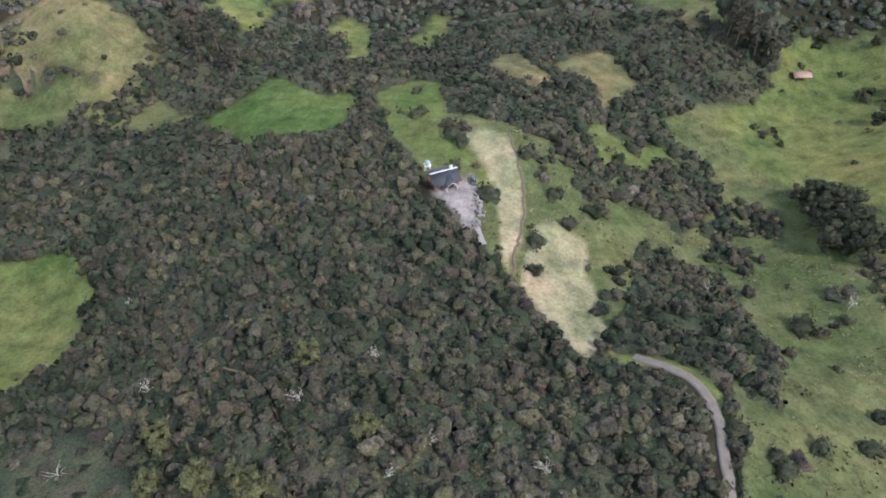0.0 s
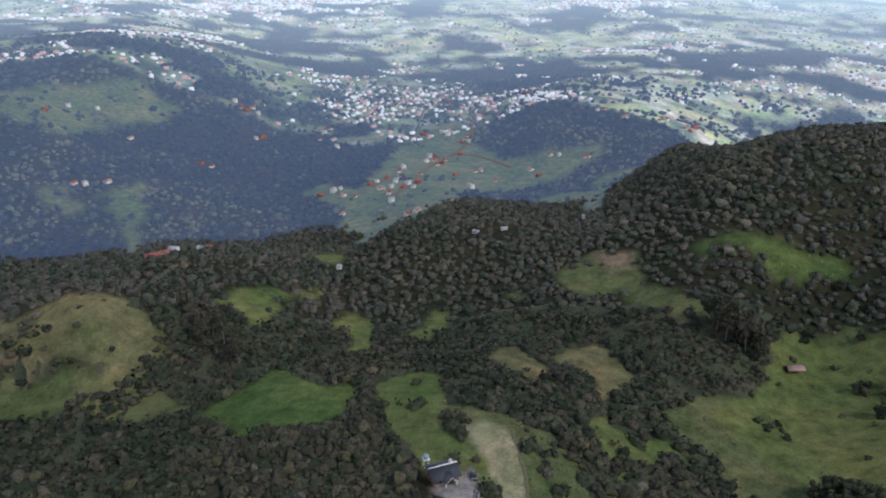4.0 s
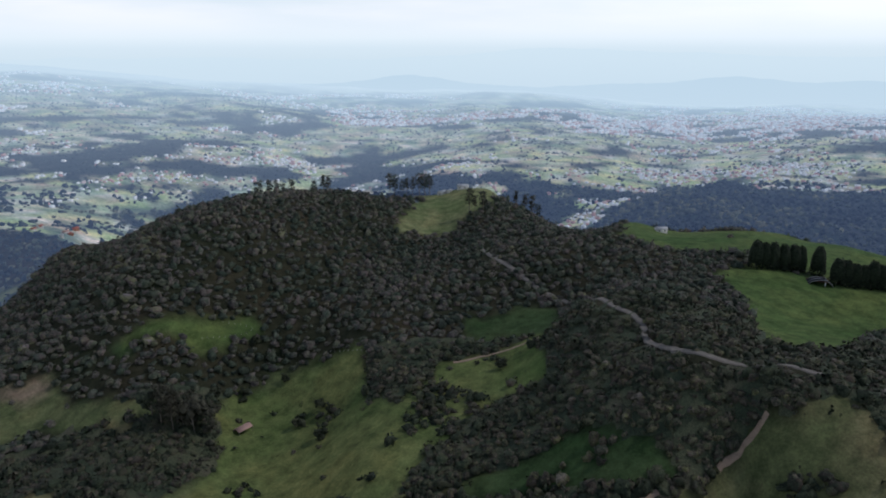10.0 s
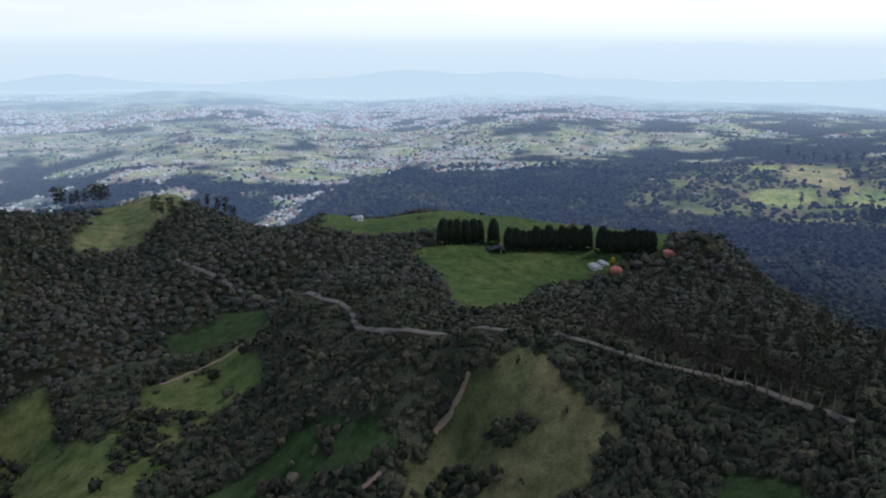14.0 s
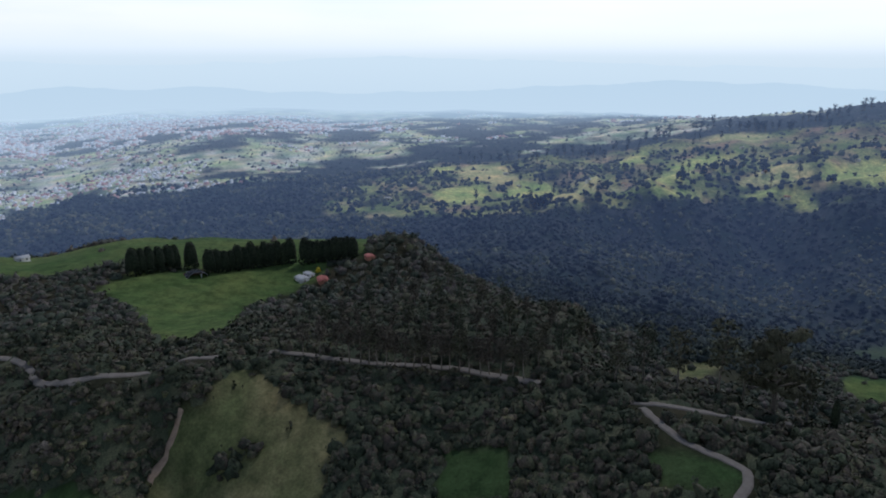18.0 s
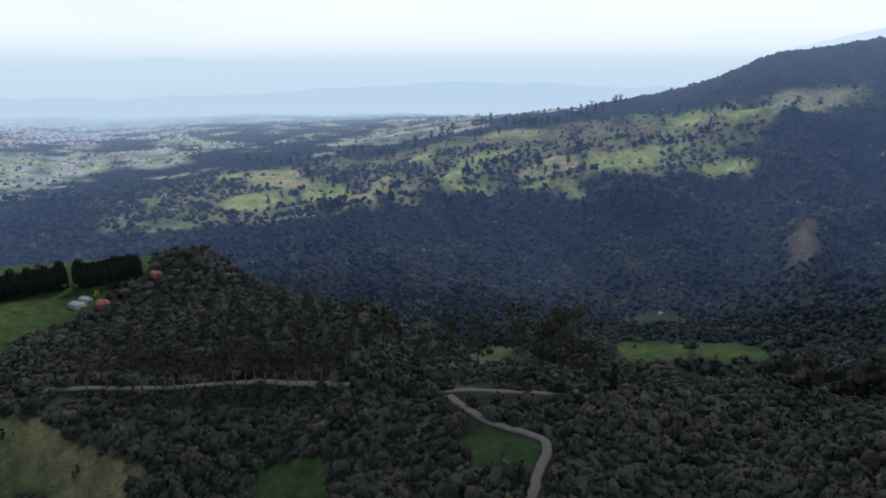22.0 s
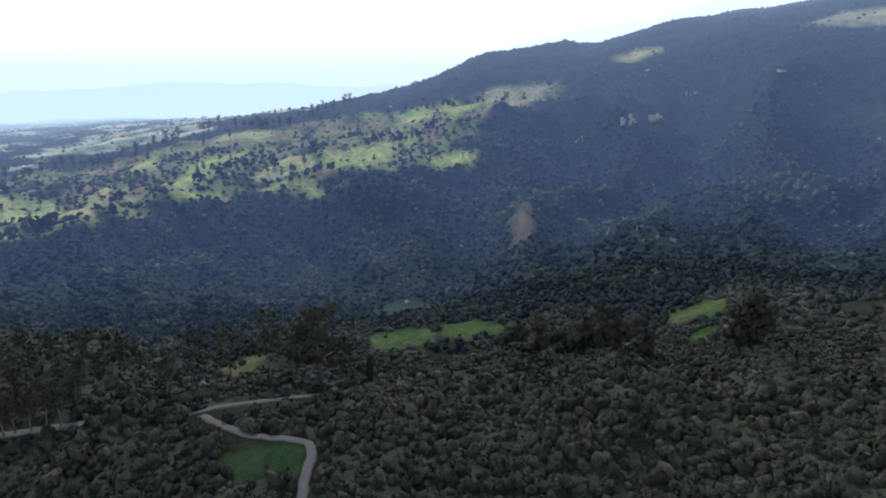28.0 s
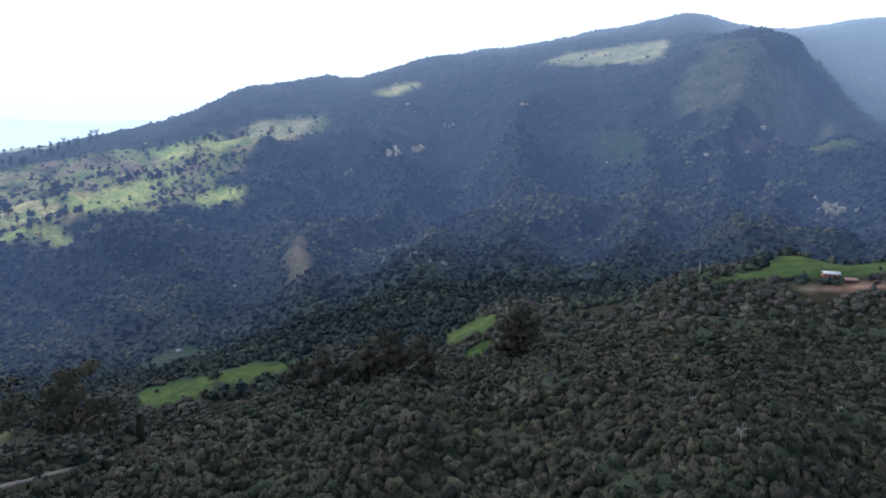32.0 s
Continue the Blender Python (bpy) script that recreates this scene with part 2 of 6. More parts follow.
TRIM = plain("white_trim", (0.72, 0.72, 0.72), 0.6, 0.3, 0.08, 2.0)
GLASS = plain("dark_window", (0.03, 0.035, 0.04), 0.12, 0.6, 0.1, 1.0)
ROCK = plain("pale_cliff_rock", (0.50, 0.49, 0.48), 0.9, 0.15, 0.35, 0.3)
METAL = plain("dark_metal", (0.05, 0.05, 0.055), 0.45, 0.5, 0.2, 2.0)
STONE = plain("rubble_stone", (0.25, 0.23, 0.22), 0.9, 0.1, 0.45, 1.0)
BLACKFILM = plain("black_plastic_sheet", (0.02, 0.02, 0.022), 0.4, 0.4, 0.3, 1.0)

# ---- the lie of the land: spot heights along landform lines, x east, y north, z up, in metres ----
LAND = {}
LAND["home_ridge"] = [(-1, 58, 18), (-70, 62, 8), (34, 59, 16), (-31, 126, 2), (-56, 100, 2), (-1, 166, -2), (4, 155, -1), (15, 95, 5), (-20, 200,
    -11), (27, 184, -5), (-15, 241, -16), (10, 198, -6)]
LAND["west_hollow"] = [(-124, 132, -26), (-127, 155, -25), (-174, 213, -32), (-121, 215, -22), (-66, 224, -14), (-88, 218, -18)]
LAND["bald_hill"] = [(-164, 271, -8), (-193, 274, -10), (-186, 257, -22), (-136, 262, -22), (-190, 266, -10), (-166, 284, -3), (-134, 298, -16)]
LAND["east_slope"] = [(24, 127, 0), (38, 107, 0), (61, 78, 12), (55, 92, 8), (98, 91, 0), (118, 172, -22), (114, 224, -26), (64, 151, -15), (159, 276,
    -30), (62, 265, -22), (25, 261, -20), (191, 300, -22)]
LAND["wood_ridge"] = [(-157, 356, -26), (-214, 344, -24), (-54, 411, -51), (20, 425, -40), (42, 478, -37), (-40, 468, -42), (96, 460, -34), (-126,
    411, -36), (-173, 394, -29), (-5, 364, -46), (95, 354, -26), (-76, 356, -46)]
LAND["village"] = [(-63, 757, -99), (-124, 730, -104), (1, 820, -109), (-17, 1050, -117), (-157, 937, -114), (-119, 629, -101), (74, 857, -112), (142,
    838, -98), (178, 698, -75), (-229, 818, -117), (-264, 648, -110), (-391, 605, -99), (141, 686, -83)]
LAND["west_hills"] = [(-499, 924, -54), (-539, 842, -37), (-420, 995, -68), (-442, 667, -87), (-347, 698, -97), (-289, 905, -103), (-534, 1130, -15),
    (-635, 1018, -24), (-404, 1236, -57), (-311, 1262, -103)]
LAND["dark_hill"] = [(121, 972, -73), (217, 935, -72), (50, 979, -104), (272, 858, -72), (182, 1489, -108), (358, 1250, -97)]
LAND["plateau"] = [(196, 524, 4), (270, 536, 17), (346, 538, 16), (416, 512, 15), (468, 465, 12), (135, 481, -19), (99, 408, -18), (504, 441, 15),
    (519, 407, 17), (514, 397, 15), (459, 446, 13), (472, 301, 7), (485, 260, 13), (486, 432, 16), (418, 373, 3), (248, 339, 2), (156, 346, 2), (238,
    270, 2), (193, 244, -20), (171, 291, -27), (231, 199, -1), (256, 190, 3), (350, 282, 13), (310, 184, 11), (197, 588, -9), (318, 359, 2)]
LAND["green_shelf"] = [(526, 266, 8), (578, 160, 6), (569, 114, 8), (538, 48, 11), (500, 11, 19), (480, -16, 25), (438, -38, 34), (493, 220, 13),
    (542, 141, 12), (430, 95, 18), (323, 68, 25), (557, 194, 6), (370, 237, 21), (419, 29, 15), (487, 54, 15), (287, 162, 29), (254, 117, 32), (255,
    73, 35), (439, -21, 30), (491, 270, 4)]
LAND["road_spur"] = [(419, -34, 26), (363, -73, 24), (306, -95, 25), (280, -108, 25), (256, 31, 39), (224, 59, 35), (232, 62, 42), (234, 87, 41),
    (425, -17, 26), (366, -54, 26), (330, -84, 23), (237, -24, 37), (228, -45, 38), (188, -93, 43), (175, -120, 40), (152, -105, 43), (213, 61, 19),
    (199, 25, 23), (173, -32, 32), (157, -61, 38), (163, 189, -8), (185, 76, 16), (190, 130, 4)]
LAND["south_ridge"] = [(-16, -470, 51), (-49, -467, 50), (33, -429, 45), (-69, -475, 52), (16, -400, 48), (56, -325, 36), (177, -190, 27), (135, -245,
    32), (78, -258, 46), (193, -167, 23), (130, -159, 37), (114, -120, 38), (166, -213, 29), (109, -168, 46), (92, -205, 45), (30, -319, 41), (72,
    -281, 36), (-12, -195, 59), (72, -164, 38), (93, -210, 37), (-27, -197, 46), (-39, -348, 48), (-39, -418, 54), (-3, -440, 49), (131, -195, 34)]
LAND["south_gully"] = [(321, -301, -34), (328, -193, -21), (427, -297, -54), (494, -467, -95), (503, -245, -64), (142, -374, 15), (237, -508, -19),
    (300, -335, -32), (494, -468, -95), (151, -381, 9), (131, -409, 15), (137, -707, -25), (25, -800, -2), (-82, -816, 5), (687, -132, -51), (589,
    -250, -70)]
LAND["mountain_foot"] = [(791, -120, -73), (980, -26, -85), (1040, 145, -93), (990, 349, -86), (1138, 518, -102), (818, -230, -77), (755, -391, -92),
    (653, -496, -111), (561, -729, -82), (795, -421, -83), (462, -841, -74), (473, -858, -86), (349, -990, -57), (164, -1138, -39), (-99, -1146, -45)]
LAND["mountain_side"] = [(1147, -78, -84), (1086, -275, -80), (1201, -498, -71), (1117, -722, -50), (969, -789, -35), (1152, -1037, -13), (833, -972,
    -45), (716, -1318, 19), (1026, -1479, 76), (563, -1369, -11), (284, -1473, 45), (330, -1237, -23), (57, -1399, 27), (524, -1469, 74), (-102,
    -1497, 57), (50, -1649, 184)]
LAND["mountain_crest"] = [(1270, 588, -132), (1386, 307, -106), (1480, 23, -97), (1534, -220, -80), (1525, -630, -56), (1539, -833, -25), (1547, -839,
    -25), (1490, -1179, 26), (1435, -1464, 81), (1481, -1760, 153), (1317, -1946, 188), (1313, -2009, 183), (1075, -2202, 251), (634, -2002, 235),
    (446, -2256, 303), (293, -2785, 424), (68, -1899, 287), (363, -2474, 351), (155, -2495, 329), (-44, -1879, 250), (-93, -1848, 161), (-47, -1999,
    258), (-58, -1799, 98), (-242, -2287, 92), (-324, -3284, 418), (-179, -2995, 339)]
LAND["far_valley"] = [(-1128, 2004, -35), (-674, 2094, -74), (-169, 2093, -105), (348, 2172, -94), (746, 1856, -101), (992, 1736, -118), (1487, 1337,
    -140), (1841, 1009, -123), (1743, 1343, -125), (2075, 730, -134), (1553, 691, -139), (1224, 1106, -115), (1821, 543, -114), (2075, 322, -98),
    (2294, -165, -103)]
LAND["far_rim"] = [(-2215, 4032, 135), (-1347, 4294, 122), (-339, 4287, 62), (1279, 4105, 26), (1561, 3899, -19), (2699, 3347, -117), (3763, 2468,
    -139), (3954, 2149, -181), (4571, 516, -196), (4549, 685, -189), (4547, -695, -215), (4349, -1783, -220), (4489, -1003, -217), (2635, 1435, -177),
    (2155, 1941, -143), (-999, 3145, -14), (513, 3260, -51), (3000, 15, -139)]
LAND["behind"] = [(-129, 75, 0), (-346, 200, -20), (-1039, 600, -50), (-2598, 1500, -80), (-4156, 2400, 0), (-196, -34, 40), (-590, -104, 30), (-1772,
    -312, 50), (-4727, -833, 250), (-160, -191, 55), (-449, -536, 90), (-1285, -1532, 210), (-3085, -3677, 450), (-77, -289, 55), (-232, -869, 30),
    (-647, -2414, 250), (-1242, -4636, 450), (0, -4800, 450), (1242, -4636, 350), (2399, -4156, 50), (3085, -3677, -150), (-3085, 3677, -40), (3064,
    -2571, -200), (2185, -2604, 0), (299, 741, -105), (424, 736, -115), (554, 709, -120), (647, 625, -125), (687, 499, -110), (706, 375, -85), (714,
    259, -65), (704, 149, -55), (698, 48, -50), (639, -33, -45), (512, -90, -30), (482, -129, -28), (-79, 564, -92), (20, 589, -62), (104, 590, -65),
    (-185, 570, -100), (-281, 529, -92), (116, -547, -15), (44, -638, -20), (-66, -636, -15)]
LAND["south_hollow"] = [(251, -133, 14), (248, -167, 0), (252, -212, -18), (229, -237, -16), (200, -256, -10), (174, -279, -2), (146, -301, 10), (117, -324, 18), (278, -112, 0)]
LAND["under"] = [(0, 0, 20), (40, 0, 22), (0, -60, 30), (-40, -10, 16)]


def warp(x, y):
    """Plan coordinates with distance drawn together, so that far landforms stay as smooth as near ones."""
    r = np.hypot(x, y) + 1e-6
    k = np.log1p(r / 90.0) / r
    return x * k, y * k


_pts = np.array([p for line in LAND.values() for p in line], float)
_u, _v = warp(_pts[:, 0], _pts[:, 1])


def _kernel(d2):
    return 0.5 * d2 * np.log(d2 + 1e-9)


def _solve():
    n = len(_pts)
    a = np.zeros((n + 3, n + 3))
    a[:n, :n] = _kernel((_u[:, None] - _u) ** 2 + (_v[:, None] - _v) ** 2) + np.eye(n) * 0.00003
    a[:n, n:] = np.stack([np.ones(n), _u, _v], 1)
    a[n:, :n] = a[:n, n:].T
    return np.linalg.solve(a, np.concatenate([_pts[:, 2], np.zeros(3)]))


_w = _solve()


def lattice(x, y, size, seed):
    """Smooth value noise from -1 to 1 on a square lattice."""
    x, y = x / size, y / size
    i, j = np.floor(x).astype(np.int64), np.floor(y).astype(np.int64)
    fx, fy = x - i, y - j
    fx, fy = fx * fx * (3 - 2 * fx), fy * fy * (3 - 2 * fy)

    def h(a, b):
        n = (a * 374761393 + b * 668265263 + seed * 974634777) & 0xFFFFFFFF
        n = ((n ^ (n >> 13)) * 1274126177) & 0xFFFFFFFF
        return ((n ^ (n >> 16)) & 0xFFFF) / 32767.5 - 1.0
    return (h(i, j) * (1 - fx) + h(i + 1, j) * fx) * (1 - fy) + (h(i, j + 1) * (1 - fx) + h(i + 1, j + 1) * fx) * fy


def smooth(a, b, x):
    t = np.clip((x - a) / (b - a), 0, 1)
    return t * t * (3 - 2 * t)


def height(x, y):
    x, y = np.asarray(x, float), np.asarray(y, float)
    u, v = warp(x.ravel(), y.ravel())
    z = np.empty(len(u))
    for s in range(0, len(u), 20000):
        e = slice(s, s + 20000)
        k = _kernel((u[e, None] - _u) ** 2 + (v[e, None] - _v) ** 2)
        z[e] = k @ _w[:-3] + _w[-3] + _w[-2] * u[e] + _w[-1] * v[e]
    z = z.reshape(x.shape)
    r, az = np.hypot(x, y), np.degrees(np.arctan2(x, y))
    rough = smooth(500, 1100, r)
    z = z + 0.7 * lattice(x, y, 23, 1) + 1.6 * lattice(x, y, 61, 2)
    side = smooth(96, 112, az) + smooth(-150, -165, az)
    across, along = np.radians(az) * 1250 + 45 * lattice(x, y, 260, 7), 0.42 * r
    spur = 1 - np.abs(lattice(across, along, 190, 3)) * 2
    crest = np.interp(np.where(az < 0, az + 360, az), [90, 118, 130, 140, 170, 180, 200], [1400, 1480, 1700, 2050, 2000, 1850, 1900])
    below = 1 - smooth(0.76, 0.95, r / crest)
    z = z + rough * side * (below * (40 * (spur - 0.3) + 15 * (0.8 - 2 * np.abs(lattice(across, 0.7 * r, 74, 4)))) + 5 * lattice(x, y, 45, 8) + (1 - below) * 7 * lattice(x, y, 130, 9))
    z = z + smooth(900, 2200, r) * (1 - np.clip(side, 0, 1)) * (16 * lattice(x, y, 420, 5) + 5 * lattice(x, y, 150, 6))
    return z

FIELDS = {}
FIELDS["ridge_grass"] = ("rough", [(-31, 229), (-24, 254), (-5, 249), (1, 223), (27, 206), (43, 202), (46, 177), (55, 173), (71, 176), (65, 152), (55,
    138), (46, 118), (36, 98), (31, 104), (20, 124), (17, 127), (11, 138), (9, 149), (8, 168), (-7, 173), (-12, 181), (-23, 205)])
FIELDS["left_pasture"] = ("lush", [(-170, 153), (-154, 157), (-143, 158), (-126, 155), (-116, 146), (-111, 136), (-109, 122), (-111, 112), (-117, 100), (-126, 87)])
FIELDS["emerald_field"] = ("emerald", [(-99, 217), (-95, 230), (-84, 243), (-75, 256), (-64, 240), (-54, 235), (-39, 243), (-40, 216), (-54, 206), (-75, 203), (-88, 216)])
FIELDS["knoll"] = ("lush", [(-31, 229), (-24, 254), (-14, 255), (-4, 243), (0, 220), (-2, 202), (-7, 183), (-11, 184), (-23, 207)])
FIELDS["hay_strip"] = ("hay", [(4, 205), (11, 206), (21, 200), (24, 183), (24, 159), (20, 138), (17, 129), (16, 140), (15, 155), (15, 166), (10, 178), (5, 192)])
FIELDS["house_garden"] = ("lush", [(-14, 187), (0, 199), (12, 180), (11, 171), (6, 174), (0, 184), (-8, 176)])
FIELDS["hay_slope"] = ("hay", [(29, 157), (38, 153), (46, 146), (55, 138), (46, 118), (36, 98), (31, 105), (25, 115), (21, 125), (23, 139)])
FIELDS["rough_slope"] = ("rough", [(25, 197), (41, 200), (45, 177), (54, 173), (70, 176), (64, 152), (54, 141), (36, 155), (26, 157), (25, 180)])
FIELDS["east_pasture"] = ("rough", [(153, 292), (202, 304), (213, 287), (108, 61), (58, 56), (64, 75), (65, 87), (85, 112), (86, 134), (73, 163), (96,
    184), (84, 237), (130, 254), (153, 283)])
FIELDS["shed_pasture"] = ("lush", [(162, 298), (207, 291), (218, 261), (214, 242), (198, 232), (194, 204), (235, 216), (254, 202), (277, 185), (227,
    147), (216, 165), (184, 167), (154, 162), (148, 161), (105, 233), (137, 267)])
FIELDS["dry_patch"] = ("dry", [(18, 286), (32, 290), (45, 253), (38, 246), (20, 263)])
FIELDS["dry_glade"] = ("dry", [(49, 279), (66, 291), (77, 282), (81, 258), (59, 231), (55, 239), (61, 255), (50, 264)])
FIELDS["bald_hill"] = ("dry", [(-238, 300), (-205, 287), (-177, 290), (-160, 297), (-145, 294), (-134, 278), (-133, 259), (-144, 251), (-161, 254), (-197, 263), (-226, 275)])
FIELDS["hill_scar"] = ("soil", [(-207, 268), (-177, 257), (-171, 254), (-186, 257), (-206, 262)])
FIELDS["upper_meadow"] = ("lush", [(-127, 330), (-106, 361), (-80, 396), (-80, 375), (-93, 349), (-96, 304), (-100, 298), (-113, 316)])
FIELDS["upper_strip"] = ("lush", [(-67, 338), (-60, 359), (-43, 349), (-41, 316), (-51, 279), (-56, 279), (-56, 314)])
FIELDS["upper_corner"] = ("lush", [(-21, 322), (-9, 360), (4, 351), (-2, 331), (-16, 308)])
FIELDS["west_meadow"] = ("lush", [(-596, 900), (-561, 986), (-470, 1059), (-391, 1001), (-397, 953), (-446, 888), (-472, 826), (-533, 818)])
FIELDS["west_lower"] = ("lush", [(-438, 679), (-425, 709), (-364, 660), (-387, 649)])
FIELDS["west_lower_b"] = ("lush", [(-370, 695), (-355, 756), (-327, 690), (-257, 513)])
FIELDS["village_meadow"] = ("lush", [(-174, 756), (-159, 781), (-100, 738), (-87, 872), (-61, 1065), (1, 1120), (31, 1045), (25, 966), (76, 891),
    (181, 863), (180, 821), (136, 798), (100, 772), (13, 715), (-22, 529), (-71, 519), (-117, 682)])
FIELDS["village_strip"] = ("lush", [(82, 698), (125, 724), (142, 663), (168, 759), (207, 741), (175, 709), (122, 524), (109, 503), (117, 588)])
FIELDS["dark_field"] = ("emerald", [(172, 345), (195, 344), (199, 332), (180, 328), (168, 335)])
FIELDS["soil_plot"] = ("soil", [(85, 386), (109, 374), (109, 362), (92, 368)])
FIELDS["top_field"] = ("top", [(364, 391), (412, 413), (502, 473), (525, 448), (544, 424), (495, 385), (443, 365), (415, 358)])
FIELDS["inner_field"] = ("emerald", [(142, 357), (164, 350), (205, 338), (207, 324), (165, 332)])
FIELDS["shelf_upper"] = ("emerald", [(542, 280), (557, 248), (538, 188), (585, 172), (595, 134), (599, 113), (496, 107), (448, 136), (422, 188), (432, 219)])
FIELDS["shelf_lower"] = ("emerald", [(397, 142), (423, 124), (427, 106), (431, 88), (461, 40), (438, 11), (420, 22), (372, 53), (328, 55), (294, 59),
    (290, 84), (343, 103), (375, 130)])
FIELDS["shelf_gap"] = ("emerald", [(542, 57), (535, 36), (456, 29), (454, 42)])
FIELDS["shelf_end"] = ("emerald", [(485, -3), (485, -18), (436, -10), (440, -1)])
FIELDS["track_meadow"] = ("dry", [(219, 66), (223, 53), (242, 41), (241, 29), (225, 22), (216, 15), (203, 4), (196, 9), (185, 9), (178, 69), (193, 78), (203, 69)])
FIELDS["hollow_meadow"] = ("dim", [(203, 108), (202, 90), (196, 77), (181, 89), (177, 113), (166, 139), (167, 147), (192, 122)])
FIELDS["road_meadow"] = ("emerald", [(281, 236), (293, 212), (298, 185), (280, 188), (273, 219)])
FIELDS["roadside_patch"] = ("dim", [(189, -27), (184, -47), (161, -41), (171, -22)])
FIELDS["junction_meadow"] = ("dim", [(165, -84), (160, -92), (148, -100), (139, -91), (148, -78)])
FIELDS["dry_meadow"] = ("dry", [(355, -187), (366, -206), (359, -217), (312, -190), (324, -173)])
FIELDS["gully_meadow"] = ("emerald", [(354, -293), (333, -317), (303, -315), (291, -297), (310, -265)])
FIELDS["gully_meadow_b"] = ("emerald", [(316, -328), (309, -355), (281, -377), (274, -356), (276, -312), (290, -307)])
FIELDS["gully_meadow_c"] = ("emerald", [(180, -390), (159, -400), (148, -400), (131, -348), (164, -365)])
FIELDS["gully_meadow_d"] = ("emerald", [(143, -336), (128, -341), (121, -320), (132, -315)])
FIELDS["gully_meadow_e"] = ("emerald", [(141, -427), (130, -431), (118, -385), (120, -368)])
FIELDS["foot_field"] = ("darkfield", [(479.3, -390.0), (501.5, -469.0), (424.9, -463.6), (424.9, -463.6), (468.3, -394.1)])
FIELDS["south_field"] = ("emerald", [(44, -483), (16, -410), (-15, -456), (-32, -484), (-50, -482), (-76, -479), (-68, -423), (-28, -413), (-4, -412), (16, -398)])
FIELDS["south_yard"] = ("soil", [(-17, -396), (-66, -394), (-66, -388), (-22, -389)])
FIELDS["scar"] = ("scar", [(518.9, -670.2), (558.5, -715.3), (589.1, -775.8), (592.2, -819.7), (476.5, -651.9), (465.7, -617.0)])
FIELDS["glade"] = ("darkfield", [(341.2, -1472.6), (330.2, -1495.6), (290.2, -1525.6), (210.5, -1398.4), (212.1, -1356.0), (260.5, -1396.4), (313.4, -1433.3)])
FIELDS["crest_fields"] = ("sun_painted", [(611, -1958), (568, -2126), (450, -2123), (373, -2187), (288, -2151), (273, -1952), (411, -1950), (498, -1930)])
FIELDS["landslide"] = ("rocky", [(198.6, -2012.6), (114.9, -1885.1), (50.1, -1821.3), (9.0, -1772.2), (-62.1, -1832.8), (-121.6, -1727.9), (-83.2, -1744.5), (16.9, -1535.8), (68.7, -1549.9), (157.2, -1762.7)])
FIELDS["spur_yard"] = ("scar", [(69.6, -1407.9), (-5.8, -1507.9), (-37.0, -1510.9), (48.5, -1408.3)])
FIELDS["spur_field"] = ("lush", [(-56.3, -1508.6), (-135.0, -1454.5), (-134.7, -1434.8), (-72.9, -1436.7)])
FIELDS["slope_gap"] = ("rough", [(42, 140), (48, 173), (57, 181), (65, 174), (75, 173), (81, 162), (90, 151), (76, 149), (65, 155), (58, 144), (50, 123), (45, 108), (42, 110)])
FIELDS["slope_glade"] = ("lush", [(57, 216), (64, 220), (66, 211), (83, 209), (86, 202), (67, 196), (64, 202), (57, 183), (54, 191)])
FIELDS["slope_verge"] = ("lush", [(40, 102), (46, 100), (57, 99), (64, 90), (62, 75), (60, 81), (57, 92), (43, 97)])
FIELDS["scrub_glade"] = ("rough", [(63, 378), (83, 391), (110, 377), (110, 353), (84, 343), (61, 356)])
FIELDS["ridge_plot"] = ("emerald", [(171, 341), (181, 345), (199, 338), (205, 330), (194, 326), (182, 332)])
FIELDS["ridge_strip"] = ("dim", [(135, 364), (146, 364), (168, 351), (171, 346), (151, 344), (137, 354)])
FIELDS["olive_glade"] = ("dry", [(113, 314), (133, 311), (124, 297), (114, 294), (109, 305)])
FIELDS["small_glade"] = ("lush", [(25, 360), (32, 365), (38, 360), (34, 351)])
FIELDS["brow_plot"] = ("lush", [(-111, 508), (-97, 533), (-74, 475), (-78, 451), (-96, 459)])
FIELDS["long_plot"] = ("emerald", [(141, 360), (156, 356), (175, 347), (201, 338), (203, 331), (188, 329), (161, 336), (142, 349)])
FIELDS["pasture_top"] = ("lush", [(215, 286), (225, 260), (213, 250), (201, 231), (192, 226), (195, 265), (191, 285), (204, 282)])
FIELDS["road_plot"] = ("dim", [(275, 235), (302, 221), (313, 198), (275, 167), (276, 184), (272, 202), (266, 224)])
FIELDS["fallow"] = ("soil", [(83, 386), (97, 382), (110, 371), (105, 363), (94, 367)])
FIELDS["olive_bank"] = ("rough", [(93, 365), (105, 357), (122, 314), (137, 309), (127, 292), (100, 323), (89, 352)])
FIELDS["lower_dim"] = ("dim", [(163, 143), (180, 129), (183, 103), (177, 97), (159, 143)])
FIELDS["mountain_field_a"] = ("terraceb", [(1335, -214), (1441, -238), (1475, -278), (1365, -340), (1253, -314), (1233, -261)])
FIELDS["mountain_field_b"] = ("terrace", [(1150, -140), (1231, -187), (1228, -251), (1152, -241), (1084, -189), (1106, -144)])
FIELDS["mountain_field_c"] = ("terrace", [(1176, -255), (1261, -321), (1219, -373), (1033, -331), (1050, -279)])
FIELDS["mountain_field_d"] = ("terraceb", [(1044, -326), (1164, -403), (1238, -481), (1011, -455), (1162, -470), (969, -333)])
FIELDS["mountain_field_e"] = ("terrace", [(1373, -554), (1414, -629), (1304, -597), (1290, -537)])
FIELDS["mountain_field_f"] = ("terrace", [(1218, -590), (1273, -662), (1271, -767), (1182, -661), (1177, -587)])
